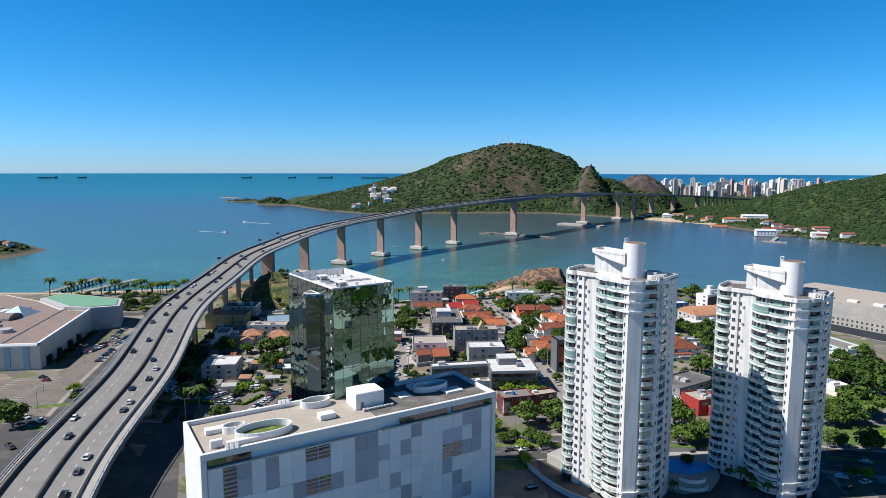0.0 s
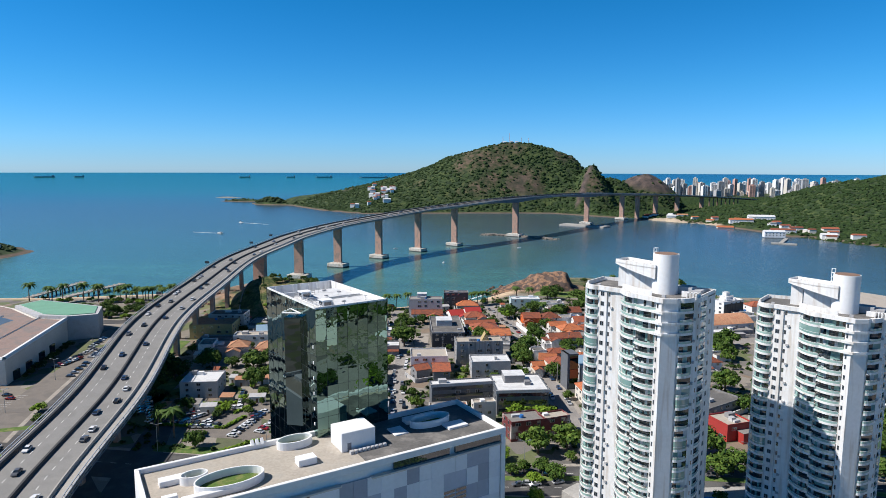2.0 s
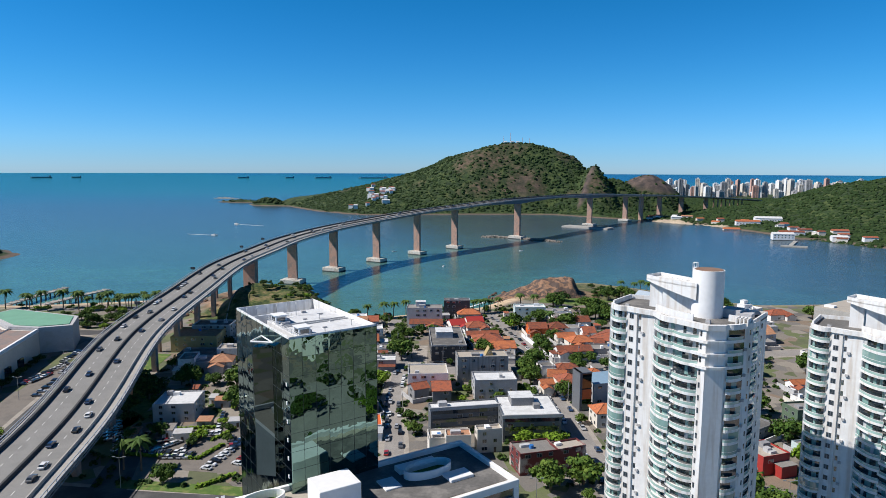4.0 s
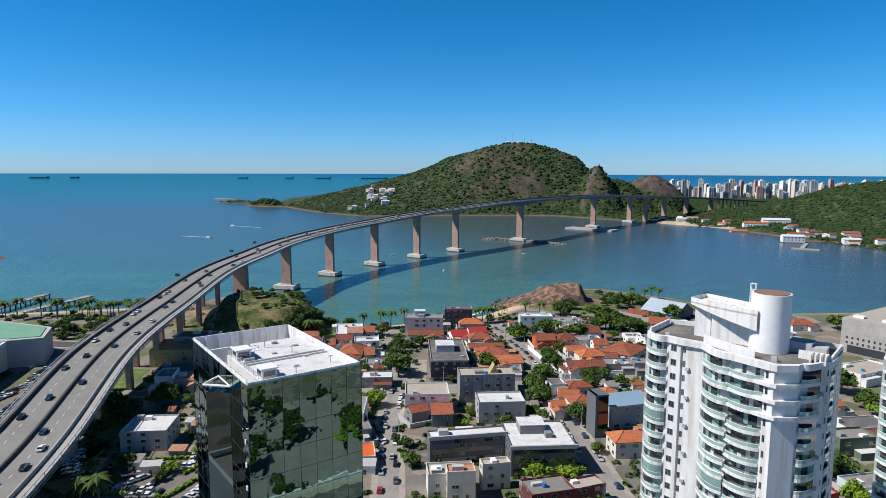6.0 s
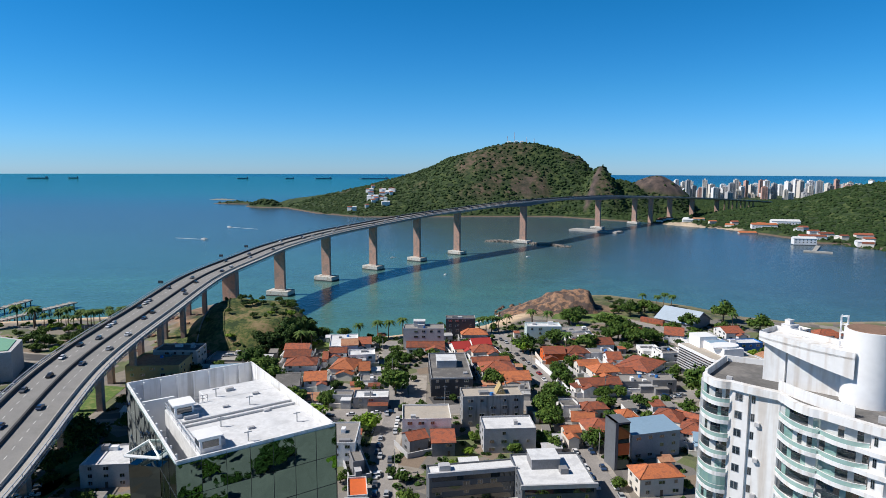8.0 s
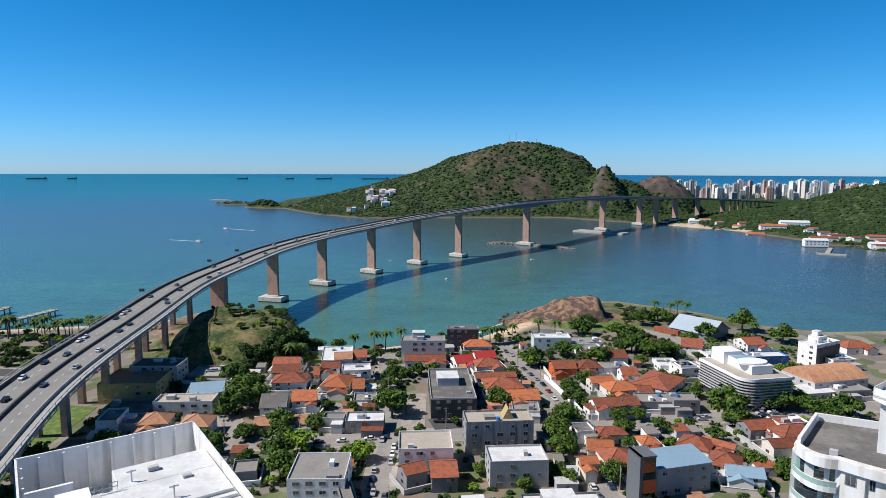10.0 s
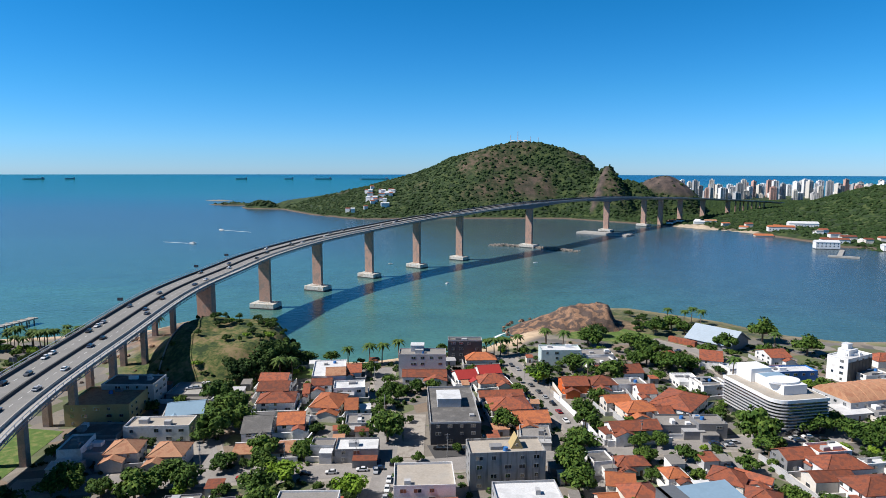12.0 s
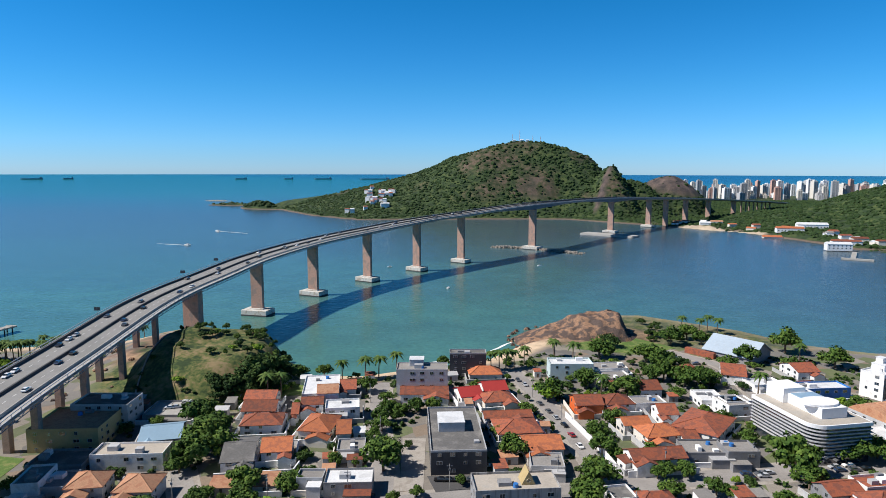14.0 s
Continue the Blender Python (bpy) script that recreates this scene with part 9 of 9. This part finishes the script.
# street trees on the avenue
ave_ = random.Random(17)
for k_ in range(26):
    x_ = -55 + k_ * 8.6
    y_ = 246 - 0.08 * x_ if x_ < 20 else (240 if x_ < 100 else 240 - 0.215 * (x_ - 100))
    if ave_.random() < 0.8:
        tree(x_ + ave_.gauss(0, 1.5), y_ + ave_.choice((1.0, 15.0, -14.5)), ave_.uniform(2.4, 4.6), ave_.choice(("broad", "bright", "dark")))


# cars parked along the two cross streets
kerb_ = random.Random(58)
for name_ in ("east", "west"):
    pts_, w_ = STREETS[name_]
    for (ax_, ay_), (bx_, by_) in zip(pts_[3:], pts_[4:]):
        n_ = int(math.hypot(bx_ - ax_, by_ - ay_) / 6.2)
        for k_ in range(n_):
            for side_ in (-1, 1):
                if kerb_.random() < 0.5:
                    f_ = (k_ + 0.5) / n_
                    copy_car(ax_ + (bx_ - ax_) * f_ + side_ * (w_ / 2 - 1.1), ay_ + (by_ - ay_) * f_, math.degrees(math.atan2(by_ - ay_, bx_ - ax_)))

# trees round the avenue's eastern end and along the shopping centre
for x_, y_, r_, k_ in ((272, 516, 7, "broad"), (196, 388, 7, "broad"), (196, 369, 6, "broad"), (193, 358, 4, "bright"), (139, 301, 7, "broad"), (135, 282, 5, "bright"), (205, 325, 7, "dark"), (232, 335, 7, "dark"),
                      (208, 307, 7, "dark"), (183, 276, 6, "broad"), (171, 270, 6, "broad"), (156, 240, 5, "broad"), (166, 235, 6, "broad"), (180, 246, 4, "bright"), (215, 330, 6, "broad"), (222, 318, 5, "broad"), (192, 290, 5, "broad")):
    tree(x_, y_, r_, k_)
for k_ in range(9):
    tree(-216 - k_ * 1.6, 346 + k_ * 7.5, 1.6 + 0.8 * (k_ % 3), "dark")

for x_, y_, r_, k_ in ((-196, 272, 5.0, "broad"), (-190, 266, 4.6, "broad"), (-203, 262, 5.2, "dark"), (-181.5, 302, 3.4, "bright"), (-194, 420, 4.0, "broad"), (-200, 436, 4.6, "dark"), (-196, 452, 5.0, "dark"), (-206, 462, 4.4, "broad"),
                      (-212, 452, 4.2, "dark"), (-226, 494, 4.5, "broad"), (-240, 506, 4.0, "dark"), (-205, 486, 3.6, "broad")):
    tree(x_, y_, r_, k_)

# bushes and palms along the seafront west of the bridge
front_ = random.Random(29)
spots_ = []
while len(spots_) < 60:
    x_, y_ = front_.uniform(-345, -196), front_.uniform(478, 552)
    if inside(x_, y_, SHORE) > 26 and not on_street(x_, y_, 1.5) and noise.noise((x_ / 30, y_ / 12, 4)) > -0.15:
        spots_.append((x_, y_, front_.uniform(1.4, 3.6), front_.choice(("dark", "broad", "bright"))))
tree_stand("seafront_bushes", spots_, "dark green bushes and small trees along the seafront")
for k_ in range(14):
    tree(-338 + k_ * 9.5 + front_.gauss(0, 2.5), 540 + 0.05 * k_ * k_ + front_.gauss(0, 4), front_.uniform(3.4, 4.6), "palm")

# scrub and trees of the shore park round the granite outcrop
park_ = random.Random(64)
tree(99, 577, 6.5, "dark")
tree(90, 566, 4.0, "bright")
for k_ in range(16):
    tree(park_.uniform(126, 152), park_.uniform(588, 640), park_.uniform(1.5, 3.4), park_.choice(("dark", "broad")))
for k_ in range(16):
    tree(118 + 1.6 * k_ + park_.gauss(0, 3), 566 - 4.2 * k_ + park_.gauss(0, 3), park_.uniform(2.2, 4.6), park_.choice(("dark", "broad", "bright")))

# dark lattice front of the cubic white building
for t_ in [o for o in bpy.data.objects if o.parent is None and "dark lattice facade" in o.get("label", "")]:
    for k_ in range(7):
        bm = bmesh.new()
        box(bm, -10.4 + k_ * 3.0, -7.6 + k_ * 3.0, -5.75, -5.3, 1.0, 10.8)
        part("lattice_panel", bm, M_DARK, t_, "dark lattice screen panel")

# scrub on the mound's seaward and eastern slopes
scrub_ = random.Random(83)
spots_ = []
while len(spots_) < 70:
    x_, y_ = scrub_.uniform(-150, -82), scrub_.uniform(482, 572)
    p_ = mound_range(x_, y_)
    if 0.35 < p_ < 1.05 and (x_ > -116 + 0.35 * (540 - y_) * (y_ < 540) or y_ > 545 or p_ > 0.8 and x_ > -130):
        spots_.append((x_, y_, scrub_.uniform(0.9, 2.6), scrub_.choice(("dark", "dark", "broad"))))
tree_stand("mound_scrub", spots_, "dark green scrub and bushes on the grassy mound")
for model_ in CARS:
    for o_ in (*model_.children_recursive, model_):
        bpy.data.objects.remove(o_)

# ---- far shore, city, islets, ships ----
def far_tower(x, y, w, d, h, rot, m, label):
    z = far_height(x, y)
    t = thing("apartment_block", pose(x, y, z - 1, 0, 0, rot), label, "apartment block", "far city blocks")
    bm = bmesh.new()
    box(bm, -w / 2 + 0.5, w / 2 - 0.5, -d / 2 + 0.5, d / 2 - 0.5, 0, h)
    part("core", bm, M_FARGLASS, t)
    bm = bmesh.new()
    box(bm, -w / 2, w / 2, -d / 2, d / 2, 0, 1.9)
    k = 1
    while k * 3.6 < h:
        box(bm, -w / 2, w / 2, -d / 2, d / 2, k * 3.6, k * 3.6 + 1.7)
        k += 1
    for s in (-0.45, 0.05, 0.45):
        box(bm, s * w - 1.3, s * w + 1.3, -d / 2 - 0.2, d / 2 + 0.2, 0, h + 1)
    box(bm, -w * 0.25, w * 0.2, -d * 0.25, d * 0.25, h, h + 5)
    tagged(part("banding", bm, m, t), kind="stuff")


M_FARGLASS = mat("far_window_bands", (0.10, 0.12, 0.15), 0.3, 0.1, 0.1)
M_PINK = mat("pink_render", (0.55, 0.34, 0.28), 0.8, 0.08, 0.3)
city_ = random.Random(12)
for k_ in range(150):
    px_ = 1196 + 440 * (k_ / 150) + city_.uniform(-8, 8)
    dist_ = city_.uniform(2350, 2950)
    x_, y_ = (px_ - 792) / 1124 * dist_, 193 + dist_
    if px_ < 1225:
        dist_ = city_.uniform(2600, 2900)
        x_, y_ = (px_ - 792) / 1124 * dist_, 193 + dist_
    h_ = city_.choice((18, 24, 30, 36, 40, 46, 54, 62, 72)) + city_.uniform(-4, 4)
    m_ = city_.choice((M_WHITE, M_WHITE, M_WHITE, M_CREAM, M_WHITE, M_LIGHTGREY, M_LIGHTGREY, M_CREAM, M_PINK, M_GREY))
    lab_ = {"white_paint": "white", "light_grey_render": "pale grey", "cream_paint": "cream", "grey_render": "grey", "pink_render": "brick pink"}[m_.name] + " high-rise apartment block in the far seaside city"
    far_tower(x_, y_, city_.uniform(12, 26), city_.uniform(12, 20), h_, city_.uniform(-25, 25), m_, lab_)


def far_house(x, y, w, d, h, rot, wall, cover, label, z=None):
    z = far_height(x, y) if z is None else z
    t = thing("far_house", pose(x, y, z - 2, 0, 0, rot), label, "house", "houses on the far shore")
    bm = bmesh.new()
    box(bm, -w / 2, w / 2, -d / 2, d / 2, 0, h + 2)
    part("wall", bm, wall, t)
    bm = bmesh.new()
    b = d / 2 + 0.5
    lo = [bm.verts.new(v) for v in ((-w / 2 - 0.4, -b, h + 2), (w / 2 + 0.4, -b, h + 2), (w / 2 + 0.4, b, h + 2), (-w / 2 - 0.4, b, h + 2))]
    r = [bm.verts.new((-w / 2, 0, h + 2 + d * 0.22)), bm.verts.new((w / 2, 0, h + 2 + d * 0.22))]
    bm.faces.new((lo[0], lo[1], r[1], r[0]))
    bm.faces.new((lo[2], lo[3], r[0], r[1]))
    bm.faces.new((lo[1], lo[2], r[1]))
    bm.faces.new((lo[3], lo[0], r[0]))
    bm.faces.new(lo[::-1])
    bmesh.ops.recalc_face_normals(bm, faces=bm.faces)
    part("roof", bm, cover, t)
    n = max(2, int(w / 5))
    for f in range(max(1, int(h / 3.5)) if w > 31 else 0):
        for k in range(n):
            bm = bmesh.new()
            u = -w / 2 + w * (k + 0.5) / n
            box(bm, u - 0.8, u + 0.8, -d / 2 - 0.08, -d / 2 + 0.1, 3 + f * 3.4, 4.6 + f * 3.4)
            part("window", bm, M_WIN, t)


far_house(563, 1108, 33, 13, 7.5, -10, M_WHITE, M_ROOFWHITE, "white waterside club building with rows of windows", 3)
for x_, y_, w_, d_, h_, m_, c_ in ((600, 1150, 40, 12, 6, M_WHITE, M_TILE), (560, 1290, 30, 14, 5, M_CREAM, M_TILE2), (600, 1310, 44, 14, 6, M_WHITE, M_TILE2), (650, 1330, 50, 16, 6, M_WHITE, M_ROOFWHITE),
                                  (690, 1160, 26, 14, 6, M_CREAM, M_TILE), (640, 1180, 22, 12, 6, M_CREAM, M_TILE), (640, 1080, 24, 12, 6, M_WHITE, M_ROOFWHITE), (670, 1050, 20, 10, 6, M_WHITE, M_TILE), (520, 1480, 20, 10, 5, M_WHITE, M_ROOFWHITE), (560, 1520, 24, 12, 5, M_WHITE, M_TILE3)):
    far_house(x_, y_, w_, d_, h_, -12, m_, c_, "low shoreline house with a tiled roof below the woods")
vil_ = random.Random(6)
for k_ in range(26):
    x_, y_ = vil_.uniform(-235, -140), vil_.uniform(1795, 1890)
    if k_ > 15:
        x_, y_ = vil_.uniform(-400, -90), vil_.uniform(1750, 1960)
    if inside(x_, y_, FAR_SHORE) > 12:
        far_house(x_, y_, vil_.uniform(9, 16), vil_.uniform(8, 12), vil_.uniform(6, 11), vil_.uniform(-20, 20), M_WHITE, vil_.choice((M_ROOFWHITE, M_ROOFWHITE, M_TILE)), "white hillside villa among the trees")


coast_ = random.Random(23)
made_ = 0
while made_ < 20:
    x_, y_ = coast_.uniform(440, 760), coast_.uniform(1000, 1580)
    d_ = inside(x_, y_, FAR_SHORE)
    if 14 < d_ < 55:
        made_ += 1
        far_house(x_, y_, coast_.uniform(9, 17), coast_.uniform(8, 12), coast_.uniform(4, 8), coast_.uniform(-40, 20), coast_.choice((M_WHITE, M_WHITE, M_CREAM)), coast_.choice((M_TILE, M_TILE2, M_ROOFWHITE, M_FLAT)), "low coastal house among trees on the far shore")


def radio_mast(x, y, h):
    z = far_height(x, y)
    t = thing("radio_mast", pose(x, y, z - 1), "red and white lattice radio mast on the hilltop", "radio mast", "hilltop masts")
    for a in (0, 2.1, 4.2):
        bm = bmesh.new()
        tube(bm, (1.3 * math.cos(a), 1.3 * math.sin(a), 0), (0.4 * math.cos(a), 0.4 * math.sin(a), h), 0.3, 0.2, 5)
        part("leg", bm, M_PINK, t)
    bm = bmesh.new()
    for k in range(1, 8):
        cyl(bm, 0, 0, h * k / 8, h * k / 8 + 0.4, 1.0 - 0.07 * k, n=6)
    part("braces", bm, M_WHITE, t)


for x_, y_, h_ in ((175, 1950, 22), (195, 1952, 30), (231, 1955, 18), (252, 1955, 17)):
    radio_mast(x_, y_, h_)
for x_, y_ in ((180, 1944), (200, 1946), (216, 1947)):
    far_house(x_, y_, 9, 7, 4, 0, M_WHITE, M_ROOFWHITE, "small white equipment hut beside the hilltop masts")


def islet(name, cx, cy, rx, ry, h, rot, m, label, cat, seed):
    c, s = math.cos(radians(rot)), math.sin(radians(rot))
    def f(u, v):
        d = math.hypot(u / rx, v / ry) * (1 + 0.25 * noise.noise((u / (rx * 0.4), v / (ry * 0.6), seed)))
        return -2.0 + (h + 2) * (1 - soft(d)) * (1 + 0.3 * noise.noise((u / 5, v / 5, seed + 3)))
    n = 36
    ob = sheet(name, [-rx * 1.3 + 2.6 * rx * i / n for i in range(n + 1)], [-ry * 1.3 + 2.6 * ry * i / n for i in range(n + 1)], f, m)
    ob.matrix_basis = pose(cx, cy, 0, 0, 0, rot)
    tagged(ob, label, cat)


M_ROCKGREY = mat("grey_boulders", (0.24, 0.21, 0.18), 0.9, 0.35, 2.0, 0.4, fine=8)


def riprap(a, b, w, n, seed):
    """A bank of tipped boulders along a line, half sunk in the water."""
    rng = random.Random(seed)
    A, B = Vector((*a, 0)), Vector((*b, 0))
    side = (B - A).normalized().cross(Vector((0, 0, 1)))
    bm = bmesh.new()
    for _ in range(n):
        f, q = rng.random(), rng.gauss(0, 0.42)
        p = A.lerp(B, f) + side * q * w
        r = rng.uniform(1.0, 2.3)
        top = 2.6 * max(0.0, 1 - abs(q)) * (1 - 0.5 * abs(2 * f - 1)) - 0.3
        m = Matrix.Translation((p.x, p.y, top)) @ Euler((rng.random() * 6, rng.random() * 6, rng.random() * 6)).to_matrix().to_4x4() @ Matrix.Diagonal((r, r * rng.uniform(0.6, 1), r * rng.uniform(0.55, 0.9), 1))
        bmesh.ops.create_icosphere(bm, subdivisions=1, radius=1.0, matrix=m)
    for v in bm.verts:
        v.co += Vector((rng.gauss(0, 0.16), rng.gauss(0, 0.16), rng.gauss(0, 0.14)))
    tagged(part("rock_bank", bm, M_ROCKGREY), "low bank of tipped grey boulders round the bridge pier", "rocks", kind="stuff")


riprap((66, 1141), (112, 1127), 9, 170, 1)
riprap((132, 1112), (186, 1064), 10, 220, 5)

bm = bmesh.new()
m_ = pose(286, 1318, 0, 0, 0, -40)
box(bm, -50, 50, -16, 16, -2, 3.0, m=m_)
bmesh.ops.bevel(bm, geom=bm.edges, offset=1.2, segments=2, affect="EDGES")
plat_ = tagged(part("pier_platform", bm, M_CONC), "grey concrete fender platform round the main pier", "platform", kind="structure")
islet("islet", -640, 855, 100, 110, 15, 0, M_HILL, "small wooded headland with tiled houses in the bay", "headland", 8)
islet("islet", -700, 2260, 130, 26, 9, -14, M_HILL, "low rocky islet off the headland", "islet", 11)
islet("islet", -560, 2090, 95, 45, 22, -24, M_HILL, "wooded rocky point at the headland's tip", "islet", 14)
islet("islet", -860, 2560, 90, 16, 4, -10, M_ROCKGREY, "flat sea-washed rock reef", "reef", 17)
for k_ in range(9):
    x_, y_ = -640 + vil_.uniform(-35, 45), 850 + vil_.uniform(-45, 45)
    far_house(x_, y_, vil_.uniform(10, 16), 9, 6, vil_.uniform(-30, 30), M_CREAM, M_TILE, "tiled house on the small headland", 8)


def islet_woods():
    rng = random.Random(55)
    bm = bmesh.new()
    for cx, cy, rx, ry, h, rot, n, r0 in ((-640, 855, 100, 110, 15, 0, 150, 4.0), (-560, 2090, 95, 45, 22, -24, 110, 5.0), (-700, 2260, 130, 26, 9, -14, 30, 3.5)):
        c, s = math.cos(radians(rot)), math.sin(radians(rot))
        for _ in range(n):
            a, q = rng.random() * 6.28, 0.62 * math.sqrt(rng.random())
            u, v = rx * q * math.cos(a), ry * q * math.sin(a)
            r = r0 * rng.uniform(0.7, 1.3)
            z = (h + 2) * (1 - soft(q)) - 2 + r * 0.3
            m = Matrix.Translation((cx + u * c - v * s, cy + u * s + v * c, z)) @ Matrix.Diagonal((r, r * rng.uniform(0.8, 1.2), r * 0.8, 1))
            bmesh.ops.create_icosphere(bm, subdivisions=1, radius=1.0, matrix=m)
    for v in bm.verts:
        v.co += Vector((rng.gauss(0, 0.6), rng.gauss(0, 0.6), rng.gauss(0, 0.5)))
    tagged(part("islet_woods", bm, M_SCRUB), "dark green trees on the rocky points", "woods", kind="stuff")


islet_woods()


def far_jetty():
    bm = bmesh.new()
    for a, b in (((571, 1082), (528, 1018)), ((515, 1022), (545, 1002))):
        A, B = Vector((*a, 0)), Vector((*b, 0))
        s = (B - A).normalized().cross(Vector((0, 0, 1))) * 3
        prism(bm, [(A + s).to_tuple()[:2], (B + s).to_tuple()[:2], (B - s).to_tuple()[:2], (A - s).to_tuple()[:2]], -2, 2)
    bmesh.ops.recalc_face_normals(bm, faces=bm.faces)
    tagged(part("breakwater", bm, M_CONC), "pale concrete boat jetty on the far shore", "jetty", kind="structure")


far_jetty()


def ship(x, y, z, L, rot):
    t = thing("cargo_ship", pose(x, y, z, 0, 0, rot), "cargo ship with a haze-tinted hull anchored near the horizon", "ship", "ships on the horizon")
    bm = bmesh.new()
    prism(bm, [(-L / 2, -9), (L * 0.42, -9), (L / 2, 0), (L * 0.42, 9), (-L / 2, 9)], -3, 5.5)
    bmesh.ops.recalc_face_normals(bm, faces=bm.faces)
    part("hull", bm, M_HAZEHULL, t)
    bm = bmesh.new()
    box(bm, -L * 0.46, -L * 0.36, -7, 7, 5.5, 13)
    part("bridge_house", bm, M_LIGHTGREY, t)


# the blue of the hulls is distance haze put into their colour
M_HAZEHULL = mat("haze_tinted_hull", (0.06, 0.18, 0.27), 0.6, 0.1, 0.2)
for x_, y_, L_ in ((-2409, 3875, 110), (-2255, 3972, 55), (2600, 3780, 150), (-1340, 4320, 75), (-1050, 4400, 60), (-830, 4440, 115), (-490, 4480, 200)):
    r_ = math.hypot(x_, y_ - 100)
    ship(x_, y_, 85.3 * max(0.0, (r_ - 3000) / 1850) ** 1.6, L_, math.degrees(math.atan2(y_, x_)) + 90)

M_FOAM = mat("white_foam", (0.75, 0.78, 0.78), 0.9, 0.2, 2.0)


def motorboat(x, y, heading, L, wake):
    t = thing("motorboat", pose(x, y, 0.05, 0, 0, heading), "small white motorboat trailing a foam wake" if wake else "small moored boat on the bay", "boat", "boats on the bay")
    bm = bmesh.new()
    prism(bm, [(-L / 2, -L * 0.16), (L * 0.2, -L * 0.16), (L / 2, 0), (L * 0.2, L * 0.16), (-L / 2, L * 0.16)], -0.4, L * 0.11)
    bmesh.ops.recalc_face_normals(bm, faces=bm.faces)
    part("hull", bm, M_WHITE, t)
    bm = bmesh.new()
    box(bm, -L * 0.2, L * 0.12, -L * 0.1, L * 0.1, L * 0.11, L * 0.22)
    part("cabin", bm, M_LIGHTGREY, t)
    if wake:
        bm = bmesh.new()
        n, rows = 14, []
        for k in range(n + 1):
            s = k / n
            w = (1.2 + 2.2 * s) * (1 - s * 0.75)
            u = -L / 2 - wake * s
            o = 2.5 * noise.noise((u / 14, 0, 3))
            rows.append((bm.verts.new((u, -w + o * s, 0.06)), bm.verts.new((u, w + o * s, 0.06))))
        for a, b in zip(rows, rows[1:]):
            bm.faces.new((a[0], a[1], b[1], b[0]))
        part("wake", bm, M_FOAM, t, "white foam wake")


motorboat(-434, 1381, 150, 12, 75)
motorboat(-398, 1155, -20, 12, 55)
motorboat(-480, 2180, 10, 14, 40)
for x_, y_, r_ in ((111, 955, 20), (0, 806, 70), (-69.6, 941, 10)):
    motorboat(x_, y_, r_, 6, 0)
bm = bmesh.new()
foam_ = smooth_line([(-20, 553, 0), (2, 562, 0), (22, 573, 0), (38, 594, 0), (47, 606, 0)], 3.0)
rows_ = []
for i_, p_ in enumerate(foam_):
    d_ = foam_[min(i_ + 1, len(foam_) - 1)] - foam_[max(i_ - 1, 0)]
    s_ = Vector((-d_.y, d_.x, 0)).normalized()
    o_ = 5.2 + 1.2 * noise.noise((i_ / 5, 0, 1))
    w_ = 0.9 + 0.7 * noise.noise((i_ / 3, 4, 1))
    rows_.append([bm.verts.new(Vector((q.x, q.y, max(0.05, town_height(q.x, q.y) + 0.04)))) for q in (p_ + s_ * (o_ - w_), p_ + s_ * (o_ + w_))])
for a_, b_ in zip(rows_, rows_[1:]):
    bm.faces.new((a_[0], a_[1], b_[1], b_[0]))
tagged(part("surf", bm, M_FOAM), "thin white surf line along the beach", "surf", kind="structure")

# the models that the copies were taken from

for group_ in TREES.values():
    for model_ in group_:
        for o_ in (*model_.children_recursive, model_):
            bpy.data.objects.remove(o_)
